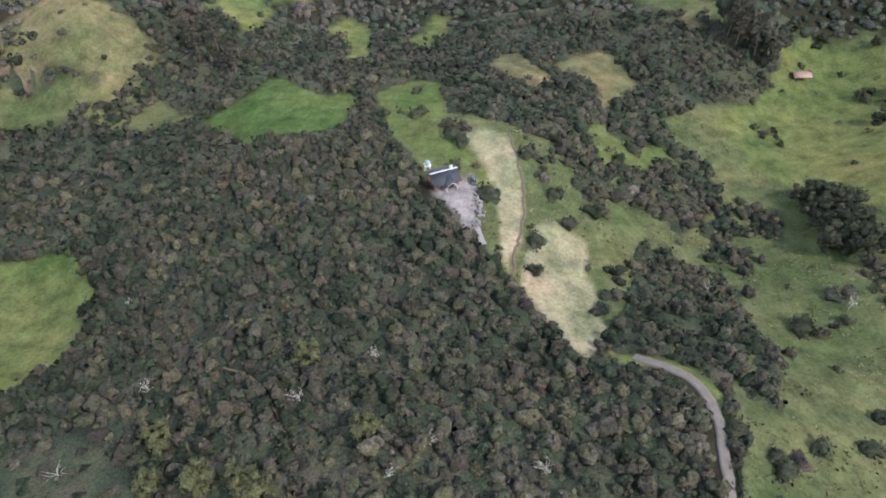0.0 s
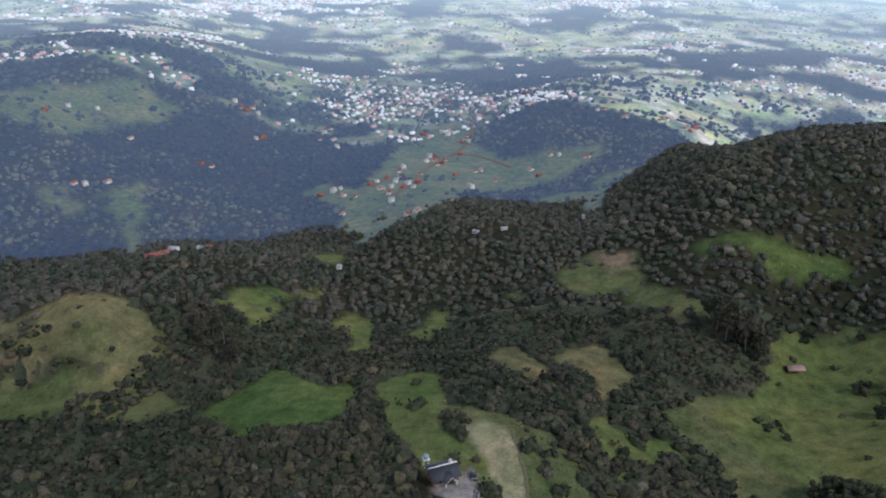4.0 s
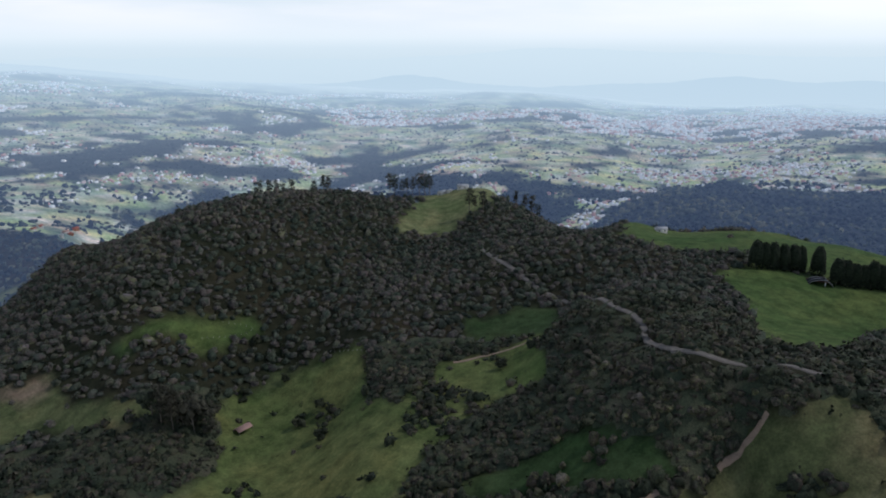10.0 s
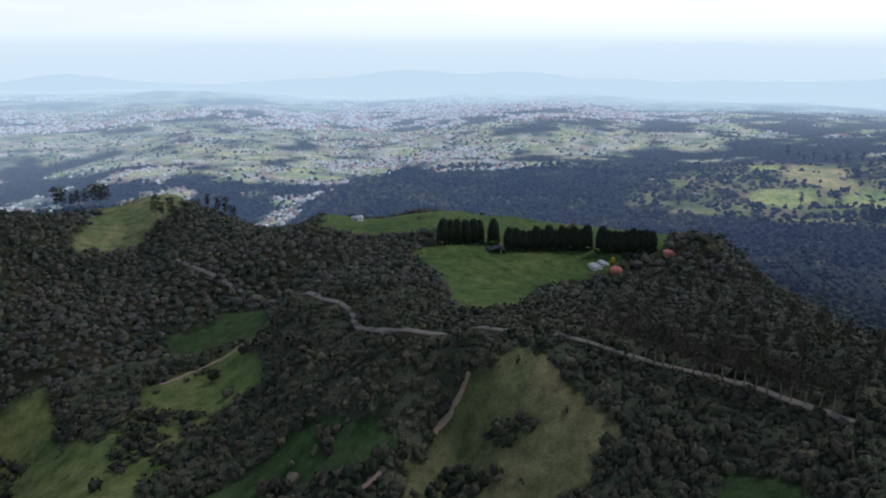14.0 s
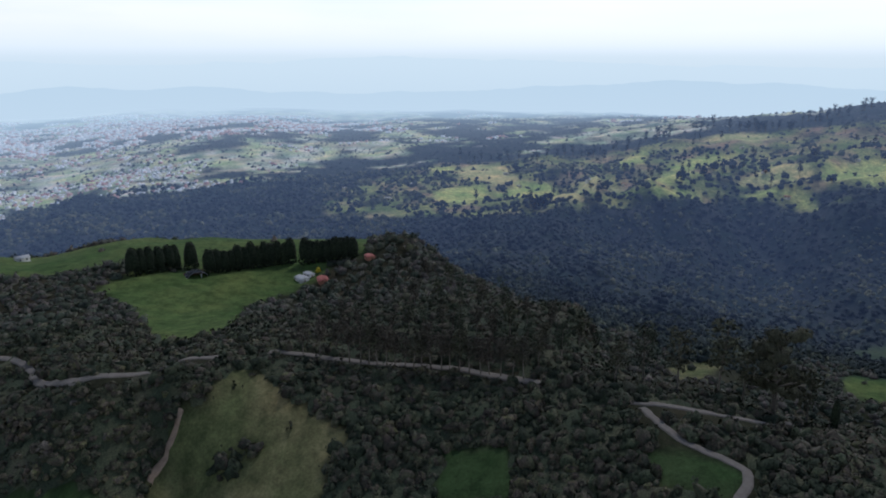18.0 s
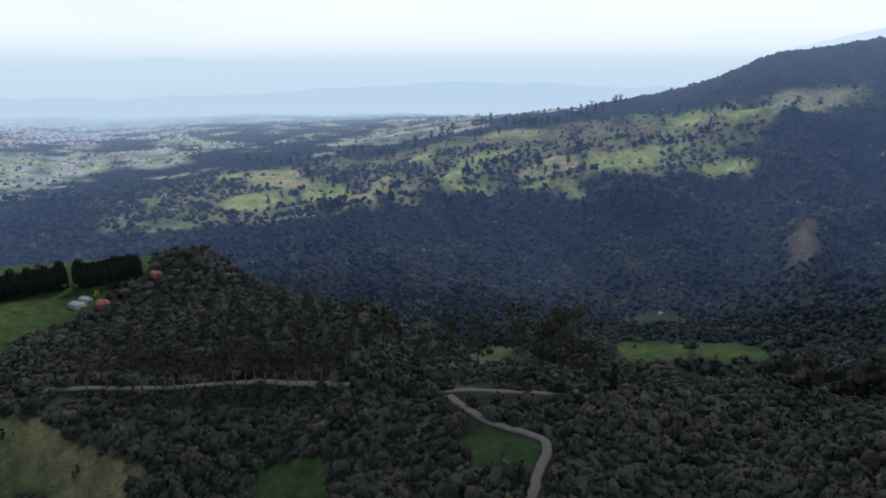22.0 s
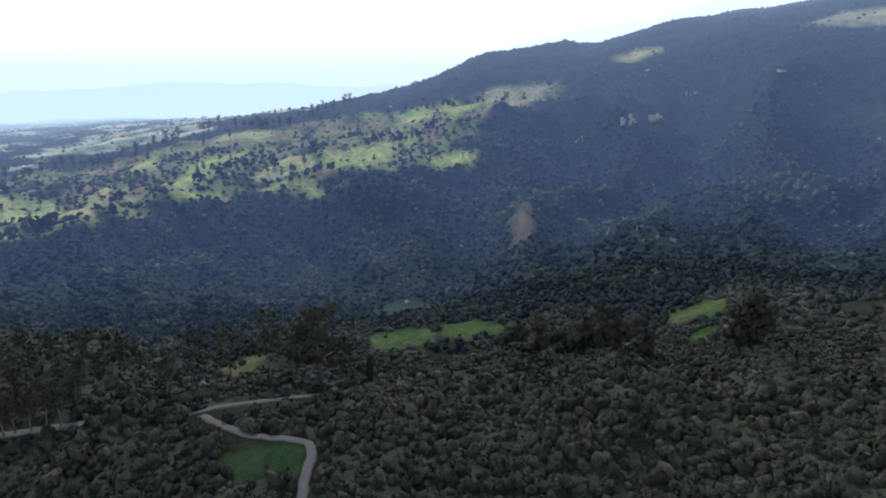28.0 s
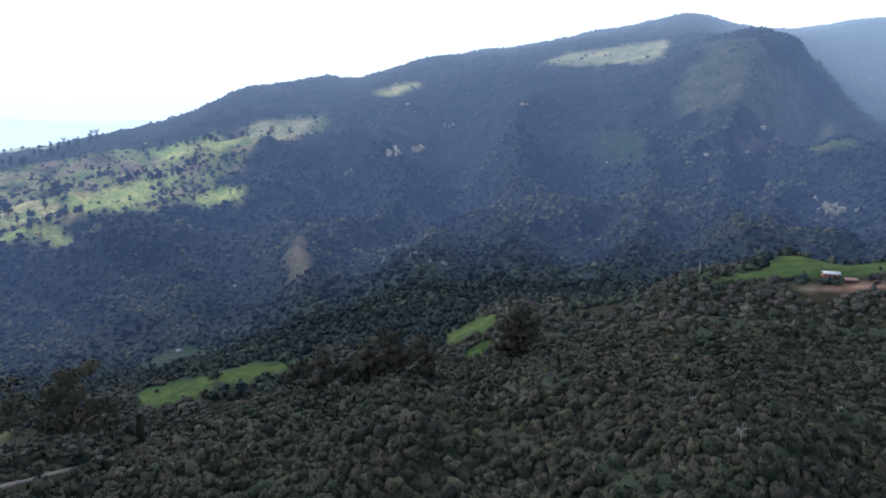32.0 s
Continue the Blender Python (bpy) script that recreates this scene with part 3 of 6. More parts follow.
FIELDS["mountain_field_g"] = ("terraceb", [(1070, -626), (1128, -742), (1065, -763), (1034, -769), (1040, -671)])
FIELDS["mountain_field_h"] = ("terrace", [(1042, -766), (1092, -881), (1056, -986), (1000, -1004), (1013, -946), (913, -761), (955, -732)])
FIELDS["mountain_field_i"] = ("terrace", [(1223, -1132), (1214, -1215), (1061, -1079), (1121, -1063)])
FIELDS["mountain_field_j"] = ("sun_painted", [(1147, -1330), (1114, -1417), (1035, -1524), (1026, -1455), (981, -1291), (994, -1191)])
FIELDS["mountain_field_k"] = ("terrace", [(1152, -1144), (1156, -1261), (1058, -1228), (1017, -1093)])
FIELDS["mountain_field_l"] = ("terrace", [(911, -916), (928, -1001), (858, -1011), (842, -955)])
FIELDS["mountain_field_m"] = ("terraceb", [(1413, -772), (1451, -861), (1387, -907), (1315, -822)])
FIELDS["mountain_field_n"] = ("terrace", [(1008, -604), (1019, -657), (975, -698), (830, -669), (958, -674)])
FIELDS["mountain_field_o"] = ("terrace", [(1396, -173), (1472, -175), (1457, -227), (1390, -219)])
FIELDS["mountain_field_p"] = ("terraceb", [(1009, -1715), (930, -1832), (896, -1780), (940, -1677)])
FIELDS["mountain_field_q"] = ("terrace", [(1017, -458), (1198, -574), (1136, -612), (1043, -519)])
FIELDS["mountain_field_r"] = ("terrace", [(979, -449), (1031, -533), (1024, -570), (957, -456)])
FIELDS["bald_slope"] = ("rough", [(-196, 256), (-180, 253), (-155, 249), (-134, 255), (-119, 244), (-104, 228), (-124, 222), (-165, 232), (-190, 235)])
FIELDS["cliff_foot"] = ("rocky", [(216, -1639), (119, -1503), (16, -1518), (-132, -1668), (-81, -1806), (-7, -1744), (85, -1674), (179, -1796)])
FIELDS["shelf_back"] = ("emerald", [(448, 136), (496, 107), (599, 113), (592, 62), (562, 22), (522, -14), (485, -20), (438, -12), (444, 5), (460, 40), (448, 75), (432, 100)])
FIELDS["forecourt"] = ("paving", [(-5, 166), (3, 172), (7, 174), (9, 163), (10, 150), (7, 146), (0, 157)])
MOSAIC = [
    [(1238.0, 14.0), (1485.0, -152.0), (1476.1, -347.7), (1502.9, -619.5), (1476.8, -885.9), (1315.6, -1055.5), (1250.6, -1229.6), (953.1, -955.2), (919.0, -751.9), (1066.6, -648.4), (979.9, -408.5), (945.2, -264.9), (994.2, -148.7), (1021.0, -35.0), (1087.0, 14.0)],
    [(1115.1, -667.8), (1329.8, -919.9), (1225.0, -1231.4), (1047.2, -1509.7), (1008.5, -1490.1), (949.9, -1211.3), (1002.0, -1109.9), (930.0, -984.4), (918.7, -912.3), (939.4, -716.6), (1051.7, -628.7)],
]
ROADS = {}
ROADS["main_road"] = (2.8, [(364.6, 293.9), (348.7, 269.0), (335.1, 238.7), (326.8, 216.3), (324.7, 194.4), (276.5, 146.7), (274.4, 133.4), (265.0,
    123.2), (251.7, 115.2), (247.1, 110.0), (234.5, 90.0), (246.0, 72.9), (245.8, 50.7), (256.8, 30.2), (252.4, 4.9), (246.6, -8.2), (233.2, -40.4),
    (228.2, -45.5), (215.2, -56.9), (201.6, -72.9), (188.3, -89.3), (182.5, -114.2), (186.7, -149.4), (183.1, -133.8), (269.3, -215.2)])
ROADS["side_road"] = (2.5, [(186.3, -88.3), (176.0, -89.1), (165.6, -91.5), (158.9, -95.4), (151.7, -102.3), (145.4, -100.5), (138.8, -92.3), (127.5, -82.9)])
ROADS["village_road"] = (5.0, [(-58.3, 694.3), (-51.6, 753.4), (-36.9, 814.5), (-24.7, 869.9), (-6.6, 910.8), (24.3, 925.1), (53.5, 889.0), (77.1, 857.3)])
ROADS["village_lane"] = (4.5, [(1.0, 921.7), (17.2, 970.5), (27.6, 996.6), (31.3, 1045.2)])
ROADS["east_road"] = (2.6, [(46.0, 99.3), (53.6, 93.2), (57.7, 89.1), (59.2, 81.0), (58.2, 71.7), (56.3, 61.0), (53.6, 49.4)])
TRACKS = {}
TRACKS["farm_track"] = (0.9, [(21.1, 202.0), (23.1, 182.4), (23.8, 170.4), (23.6, 156.6), (20.0, 143.2), (17.8, 128.6)])
TRACKS["soil_track"] = (1.8, [(223.5, 58.4), (218.6, 61.4), (211.4, 65.6), (206.1, 67.5)])
TRACKS["soil_track_b"] = (1.8, [(187.5, 76.9), (179.0, 79.7), (174.0, 83.4)])
TRACKS["forest_scar"] = (0.6, [(-55.5, 94.7), (-47.9, 90.7), (-41.4, 83.8), (-36.4, 74.4), (-33.2, 70.1)])
TRACKS["meadow_bank"] = (1.6, [(271.8, 181.3), (263.4, 191.2), (249.0, 201.2), (236.8, 208.6)])
TRACKS["forecourt"] = (6.5, [(-1.3, 163.7), (2.7, 162.2), (4.0, 152.8)])
TRACKS["wall_path"] = (2, [(7.1, 150.3), (9.0, 144.0), (10.1, 139.1)])
# ---- where things stand, in the plan ----
HOUSE_AT = (-2.3, 171.0)
TANK_AT = (-7.7, 177.9)
CAR_AT = (7.3, 170.7)
RUBBLE_AT = [(8.6, 162.6), (9.0, 158.5), (9.3, 154.5), (7.8, 149.0)]
SHED_AT = (158.5, 275.1)
BUSHES = [(26.1, 143.9), (24.5, 131.6), (13.8, 163.1), (9.9, 163.2), (33.3, 167.1), (35.8, 169.3), (178.9, 256.7), (175.6, 235.3), (81.5, 72.6),
    (170.9, 294.0), (-14.8, 240.6), (0.4, 201.1), (4.0, 194.5), (98.6, 117.1), (71.0, 66.9), (95.7, 75.1), (69.4, 69.3), (46.7, 163.6), (69.9, 207.2),
    (-12.7, 219.9)]
COPSE = [(124.4, 184.1), (130.5, 185.8), (133.2, 179.8), (133.0, 171.5), (130.6, 161.9), (129.2, 174.0), (123.8, 173.1), (124.1, 165.5), (126.9,
    158.7), (129.0, 154.3), (129.3, 149.6), (123.1, 155.3)]
PASTURE_TREES = [(176.7, 257.0), (189.9, 254.6), (189.1, 245.3), (174.5, 234.6), (197.5, 186.7), (173.8, 296.7), (195.2, 290.7), (244.3, 183.7),
    (199.1, 323.8), (132.5, 290.8), (136.5, 287.3), (144.4, 288.1), (158.4, 298.7)]
HEDGE = [(414.5, 127.0), (417.3, 123.3), (421.0, 119.5), (426.0, 115.3), (431.4, 111.1), (434.8, 108.2), (438.2, 99.2), (431.9, 86.9), (434.3, 83.1),
    (436.7, 79.2), (439.3, 75.4), (442.1, 71.5), (445.1, 67.7), (448.0, 63.9), (450.2, 59.9), (451.9, 55.9), (453.0, 51.8), (453.9, 47.7), (454.7,
    43.6), (455.5, 39.5), (450.7, 29.4), (449.9, 25.3), (448.6, 21.3), (447.1, 17.3), (445.5, 13.4), (444.0, 9.5), (442.5, 5.7), (440.9, 1.9), (439.2,
    -1.8)]
FARM = [(420.7, 30.2), (426.3, 26.0), (409.4, 16.9), (427.8, -12.4)]
SHELTER_AT = (423.4, 94.1)
CREST_TREES = [(346.0, 556.1), (349.5, 553.9), (354.4, 550.9), (362.7, 545.4), (368.0, 541.9), (373.6, 538.0), (379.2, 534.0), (396.1, 521.7), (403.2,
    516.2), (405.7, 514.2), (450.3, 475.6), (453.4, 472.7), (458.8, 467.4), (461.9, 464.4), (465.7, 460.6), (470.2, 456.0), (473.9, 452.1), (476.9,
    449.0), (529.3, 385.8), (533.9, 379.5), (538.3, 373.1), (541.2, 368.9), (443.2, 371.0), (443.3, 365.0), (445.0, 357.4)]
CREST_HUTS = [(488.9, 443.4), (502.0, 428.5), (493.3, 438.5)]
SHELF_HUT = [(503.6, 227.1)]
LONE_HOUSES = [(102.0, 501.1), (-77.8, 436.1), (486.1, -459.0), (595.3, -659.8), (17.0, 461.2), (36.9, 460.4)]
ROAD_TREES = [(249.5, 1.7), (248.0, -2.5), (246.7, -5.6), (245.3, -8.7), (243.5, -12.2), (241.9, -15.2), (240.0, -18.8), (238.4, -21.8), (236.9,
    -24.8), (235.4, -28.2), (234.0, -31.8), (232.7, -34.7), (231.3, -38.1), (229.6, -41.5), (227.2, -45.3), (225.0, -47.9), (221.7, -51.3), (218.5,
    -54.7), (215.7, -58.1), (254.4, 19.4), (255.1, 13.2), (255.2, 6.9)]
TALL_TREES = [(199.8, -143.4), (204.5, -124.1), (205.1, -134.4), (205.6, -110.1), (222.2, -105.5), (193.8, -151.5), (210.1, -88.7)]
BIG_TREES = [(173.9, -225.8), (149.3, -242.7), (143.5, -246.2), (137.8, -249.5), (154.9, -239.3), (164.3, -232.9), (86.8, -271.5), (93.3, -269.3),
    (86.7, -271.5), (92.4, -269.6), (137.8, -249.5), (142.1, -247.1), (150.5, -242.0), (128.1, -254.6)]
COLUMN_TREE = (181.0, -151.4)
SOUTH_HOUSE = (-36.4, -414.3)
SOUTH_SHED = (-44.7, -403.4)
POLE_AT = (29.4, -414.0)
DEAD_TREES = [(-33.1, 80.5), (-83.1, 64.6), (-72.5, 88.9), (19.6, 62.3), (-3.8, 67.9), (-11.3, 59.6), (-17.4, 93.5), (-95.1, 128.3), (-0.8, -183.6),
    (-27.5, -236.3), (13.8, -167.6), (9.7, -308.2), (14.1, -206.0), (76.9, 133.3), (114.6, 125.1)]
LIGHT_TREES = [(-63.3, 72.5), (-50.7, 61.0), (-61.7, 60.6), (-41.4, 60.2), (-38.3, 57.5), (-33.9, 93.9), (-16.9, 70.7)]
VILLAGE = [(-146.6, 735.5), (-133.6, 741.8), (-126.9, 748.3), (-120.3, 722.5), (-105.6, 715.0), (-111.4, 657.3), (-92.1, 753.5), (-87.0, 765.9),
    (-78.8, 730.4), (-77.2, 786.2), (-67.4, 729.2), (-64.7, 756.9), (-61.7, 785.0), (-53.4, 725.8), (-63.1, 681.1), (-68.0, 709.0), (-49.6, 742.8),
    (-42.2, 725.1), (-38.7, 754.1), (-39.5, 809.2), (-65.5, 816.7), (-61.2, 834.3), (-34.4, 874.6), (-30.9, 901.4), (-25.0, 882.5), (-19.3, 860.6),
    (-13.7, 870.9), (-9.5, 890.9), (-22.0, 911.2), (-44.9, 1053.9), (-16.7, 1051.9), (-7.7, 1032.5), (0.9, 1035.1), (17.6, 997.5), (21.2, 1010.9),
    (22.4, 984.4), (13.3, 986.7), (3.2, 815.3), (28.1, 840.2), (35.5, 847.1), (18.2, 771.8), (21.0, 753.5), (51.3, 807.9), (96.3, 833.8), (104.1,
    809.9), (135.0, 862.2), (124.8, 866.9), (165.2, 835.2), (-1.6, 618.8), (-32.6, 601.1), (-40.3, 600.6), (10.3, 921.1)]
UPPER_VILLAGE = [(-139.6, 1327.9), (-128.8, 1353.9), (-105.8, 1289.4), (-95.6, 1326.4), (-80.6, 1296.5), (-71.7, 1351.0), (-57.9, 1315.7), (-44.6,
    1277.4), (-33.9, 1312.6), (-23.5, 1330.7), (-9.8, 1274.2), (-110.6, 1222.0), (-94.5, 1209.6), (-81.4, 1240.5), (-59.8, 1219.1), (-48.2, 1232.1),
    (-139.6, 1255.7), (-143.0, 1194.5), (-153.6, 1160.8), (-161.4, 1133.1), (-175.7, 1147.1), (-184.8, 1113.4), (-192.9, 1079.4), (-195.4, 1042.6),
    (-196.7, 1006.9), (-177.0, 1010.7), (-163.4, 957.7), (-171.0, 1298.6), (-330.0, 1078.0), (-318.0, 1066.1), (-316.1, 1091.4), (-302.0, 1071.2),
    (-341.5, 1087.9), (-310.7, 1139.5), (-276.9, 959.4), (-271.5, 969.4), (57.5, 1145.5), (68.3, 1171.1), (46.2, 1096.9), (97.0, 1305.7), (121.1,
    1337.9), (129.4, 1208.1), (195.6, 1191.1), (207.7, 1004.5), (219.6, 1014.2), (237.2, 960.6), (290.4, 973.2), (308.1, 1005.1), (334.2, 992.7),
    (338.8, 988.3), (360.4, 1033.0), (312.8, 943.9)]
WEST_HOUSES = [(-406.8, 709.5), (-395.2, 710.3), (-378.2, 725.2), (-190.0, 409.2), (-186.4, 413.6), (-191.4, 404.0), (-173.9, 439.3), (-169.6, 443.4),
    (-182.7, 417.8), (-313.5, 836.9), (-299.9, 832.3), (-518.3, 874.7), (-512.8, 921.4), (-482.0, 935.3), (-412.1, 867.7)]
MOUNTAIN_HUTS = [(1139.1, -66.2), (1283.6, 3.9), (1265.1, -118.8), (1223.1, -309.6), (1302.8, -303.7), (1192.4, -495.0), (1117.2, -401.9), (1101.9, -712.5), (1090.8, -873.4), (1205.7, -998.1), (1194.8, -984.0), (1860.4, -1424.9), (973.8, -670.2), (972.3, -1782.6), (856.6, -1633.6), (510.8, -1551.4), (1099.6, -707.6), (1281.2, -770.6), (1318.8, -1196.6), (291.7, -1411.7), (104.6, -1382.2), (15.4, -1511.3), (38.9, -1418.1), (515.7, -1537.4), (862.7, -1634.4), (969.5, -1786.1)]
CLIFFS = [(704.8, -1276.2), (697.8, -1292.8), (718.8, -1409.4), (790.3, -1240.0), (477.8, -877.3), (437.2, -758.6), (341.9, -663.7), (307.1, -633.0),
    (-89.0, -1221.3), (-98.3, -1201.6), (-109.6, -1210.5), (-76.8, -1260.0), (-129.3, -1184.5), (722.9, -1576.4), (299.7, -648.7), (192.5, -1018.6)]
SPUR_TREES = [(272.7, -16.1), (275.9, -23.5), (263.5, -29.1), (268.7, -36.9), (253.4, -41.4), (257.5, -49.1), (245.9, -53.6), (245.9, -60.3), (233.0,
    -63.7), (232.5, -70.1), (317.2, -8.6), (337.5, -20.7), (312.1, -29.6), (315.8, -40.9), (296.7, -48.8), (285.5, -57.1), (274.1, -64.7), (254.4,
    -69.4), (243.6, -75.7), (242.1, -87.0), (270.4, -105.2), (341.4, -143.2), (334.5, -147.3), (279.8, -2.4), (289.5, 4.6), (281.5, 11.6), (294.6,
    19.1), (357.7, 1.8), (396.0, -11.7), (388.3, -27.6), (377.7, -42.8), (350.0, -51.6), (221.9, -73.4), (219.9, -64.4)]
# broken hedgerows and scrub belts across the open slopes: width and line
HEDGEROWS = [
    (6, [(34.6, 216.0), (42.0, 204.5), (46.0, 187.2), (47.6, 169.7)]),
    (7, [(68.8, 232.2), (80.7, 221.4), (90.0, 211.2), (95.2, 200.3), (94.3, 188.8)]),
    (6, [(66.1, 192.6), (71.9, 183.8), (77.7, 176.7), (86.7, 171.3), (92.9, 158.7), (93.4, 144.4)]),
    (12, [(63.7, 146.1), (57.2, 124.5), (57.3, 108.8), (67.7, 104.4)]),
    (7, [(69.3, 112.6), (78.9, 109.1), (81.4, 101.0), (73.2, 87.2)]),
    (4, [(218.1, 242.9), (205.8, 225.4), (214.4, 214.8)]),
    (7, [(178.0, 313.4), (196.3, 308.2), (212.1, 292.7)]),
]
SHED_GROVE = [(125.1, 288.6), (128.2, 284.0), (133.5, 283.4), (136.5, 280.1), (143.6, 283.3), (132.7, 288.6), (140.6, 289.2), (128.9, 293.2), (143.0, 277.3), (123.4, 293.6)]
WEST_GROVE = [(-119.6, 279.4), (-111.9, 271.9), (-105.4, 267.6), (-97.7, 263.1), (-120.9, 290.4), (-111.9, 283.0), (-104.7, 276.9), (-97.4, 269.8), (-129.3, 299.3), (-122.1, 301.3), (-138.6, 309.2), (-92.6, 258.4), (-94.5, 272.5)]
CREST_ROW = [(1602.1, -852.6), (1571.6, -851.9), (1600.9, -881.1), (1497.5, -889.0), (1500.7, -907.0), (1473.8, -909.7), (1442.2, -915.5), (1429.5, -926.7), (1408.5, -928.9), (1401.2, -948.3), (1470.1, -1038.5), (1449.6, -1050.2), (1445.2, -1064.7), (1440.2, -1087.8), (1465.6, -1129.2), (1483.6, -1177.3), (1490.6, -1206.2), (1589.7, -768.4), (1522.7, -721.3), (1537.3, -706.6), (1498.3, -653.8), (1499.8, -627.4), (1466.3, -581.2), (1495.2, -560.8), (1489.0, -533.2), (1504.3, -502.4), (1459.6, -452.5), (1422.0, -397.4), (1452.0, -364.0), (1493.7, -332.6), (1522.5, -298.1), (1572.6, -277.7)]
FIELD_CLUMPS = [(1058.8, -964.9), (1040.0, -967.9), (1036.5, -980.1), (1017.3, -977.7), (1016.3, -995.5), (1027.0, -1029.7), (1030.3, -1049.1), (1044.9, -1071.9), (1073.6, -909.5), (1073.6, -927.5), (1089.1, -960.8), (1063.0, -1115.4), (1091.2, -1162.9), (1071.7, -1160.2), (959.5, -1194.7), (1016.1, -1274.8), (1059.5, -1230.1), (966.5, -273.8), (975.1, -284.0), (962.7, -261.7), (1023.8, -306.4), (962.3, -362.4), (990.1, -353.0), (1163.0, -602.8), (1158.9, -618.3), (1100.0, -597.5), (1148.1, -641.8), (1126.5, -647.1), (1047.8, -531.8), (1051.0, -554.0), (1148.2, -678.3), (1132.2, -687.1), (1040.0, -402.5), (1094.4, -706.8), (1056.6, -718.8), (1049.1, -738.9), (1067.1, -778.3), (1127.6, -815.6), (961.5, -731.0), (1088.5, -204.3), (1310.4, -325.5), (1040.4, -1474.9)]
EMERGENTS = [(53.3, -287.1), (14.4, -201.8), (8.1, -299.7), (-8.9, -278.6), (-11.6, -188.7), (-34.3, -279.7), (14.4, -166.7), (-26.9, -240.0), (52.9, -324.4), (24.6, -343.1), (-21.4, -339.1), (-44.6, -329.8), (46.8, -216.5), (59.8, -208.3), (42.2, -184.0), (70.2, -183.8), (26.3, -191.8), (1.1, -191.4), (-20.6, -196.2), (-2.3, -353.6), (31.6, -298.5), (77.6, -238.0), (-36.5, -230.5), (83.2, -170.9)]
FENCE_A = [(173.3, 335.0), (200.7, 330.7), (205.8, 333.7), (188.9, 342.8)]
FENCE_B = [(218.1, 284.7), (221.7, 269.3), (223.1, 252.4)]
FENCE_C = [(141.0, -77.8), (139.1, -83.6), (139.4, -89.1)]

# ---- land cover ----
# the hill wood floor leans to blue: distance haze put into its colour
COLOURS = {"wood": (0.034, 0.034, 0.021), "hazed_hillwood": (0.036, 0.050, 0.052), "lush": (0.125, 0.150, 0.055), "emerald": (0.080, 0.122, 0.040),
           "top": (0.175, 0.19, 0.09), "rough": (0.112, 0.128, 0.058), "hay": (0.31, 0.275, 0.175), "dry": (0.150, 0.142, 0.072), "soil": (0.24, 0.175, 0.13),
           # mountain terraces and shoulder fields: sunlight put into the pale base colours
           "dim": (0.046, 0.074, 0.030), "rocky": (0.095, 0.105, 0.075), "terrace": (0.48, 0.52, 0.17), "terraceb": (0.54, 0.50, 0.22), "sun_painted": (0.42, 0.40, 0.22), "darkfield": (0.052, 0.078, 0.048), "scar": (0.155, 0.135, 0.10), "paving": (0.29, 0.27, 0.265)}


def inside(poly, x, y):
    """Which of the places lie inside a plan outline."""
    p = np.array(poly, float)
    hit = np.zeros(x.shape, bool)
    box = (x > p[:, 0].min()) & (x < p[:, 0].max()) & (y > p[:, 1].min()) & (y < p[:, 1].max())
    xs, ys = x[box], y[box]
    h = np.zeros(xs.shape, bool)
    for (x0, y0), (x1, y1) in zip(p, np.roll(p, -1, 0)):
        if y0 != y1:
            h ^= ((y0 > ys) != (y1 > ys)) & (xs < (x1 - x0) * (ys - y0) / (y1 - y0) + x0)
    hit[box] = h
    return hit


def near_line(line, width, x, y):
    hit = np.zeros(x.shape, bool)
    p = np.array(line, float)
    box = (x > p[:, 0].min() - width) & (x < p[:, 0].max() + width) & (y > p[:, 1].min() - width) & (y < p[:, 1].max() + width)
    xs, ys = x[box], y[box]
    d = np.full(xs.shape, 1e9)
    for (x0, y0), (x1, y1) in zip(p[:-1], p[1:]):
        t = np.clip(((xs - x0) * (x1 - x0) + (ys - y0) * (y1 - y0)) / ((x1 - x0) ** 2 + (y1 - y0) ** 2 + 1e-9), 0, 1)
        d = np.minimum(d, np.hypot(xs - x0 - t * (x1 - x0), ys - y0 - t * (y1 - y0)))
    hit[box] = d < width
    return hit


def cells(x, y, size, seed):
    """The random number, from 0 to 1, of the nearest seed of a jittered lattice: field mosaic."""
    i, j = np.floor(x / size).astype(np.int64), np.floor(y / size).astype(np.int64)
    best, val = np.full(x.shape, 1e18), np.zeros(x.shape)

    def h(a, b, s):
        n = (a * 374761393 + b * 668265263 + s * 974634777) & 0xFFFFFFFF
        n = ((n ^ (n >> 13)) * 1274126177) & 0xFFFFFFFF
        return ((n ^ (n >> 16)) & 0xFFFF) / 65535.0
    for a in (-1, 0, 1):
        for b in (-1, 0, 1):
            px, py = (i + a + h(i + a, j + b, seed)) * size, (j + b + h(i + a, j + b, seed + 1)) * size
            d = (x - px) ** 2 + (y - py) ** 2
            closer = d < best
            best = np.where(closer, d, best)
            val = np.where(closer, h(i + a, j + b, seed + 2), val)
    return val


def wander(x, y):
    """Ragged edges for the outlines."""
    r = np.hypot(x, y)
    k = np.clip(r / 250, 0.6, 2.4)
    return (x + k * (2.6 * lattice(x, y, 8, 31) + 3.6 * lattice(x, y, 27, 33)), y + k * (2.6 * lattice(x, y, 8, 32) + 3.6 * lattice(x, y, 27, 34)))


NAMES = list(FIELDS)
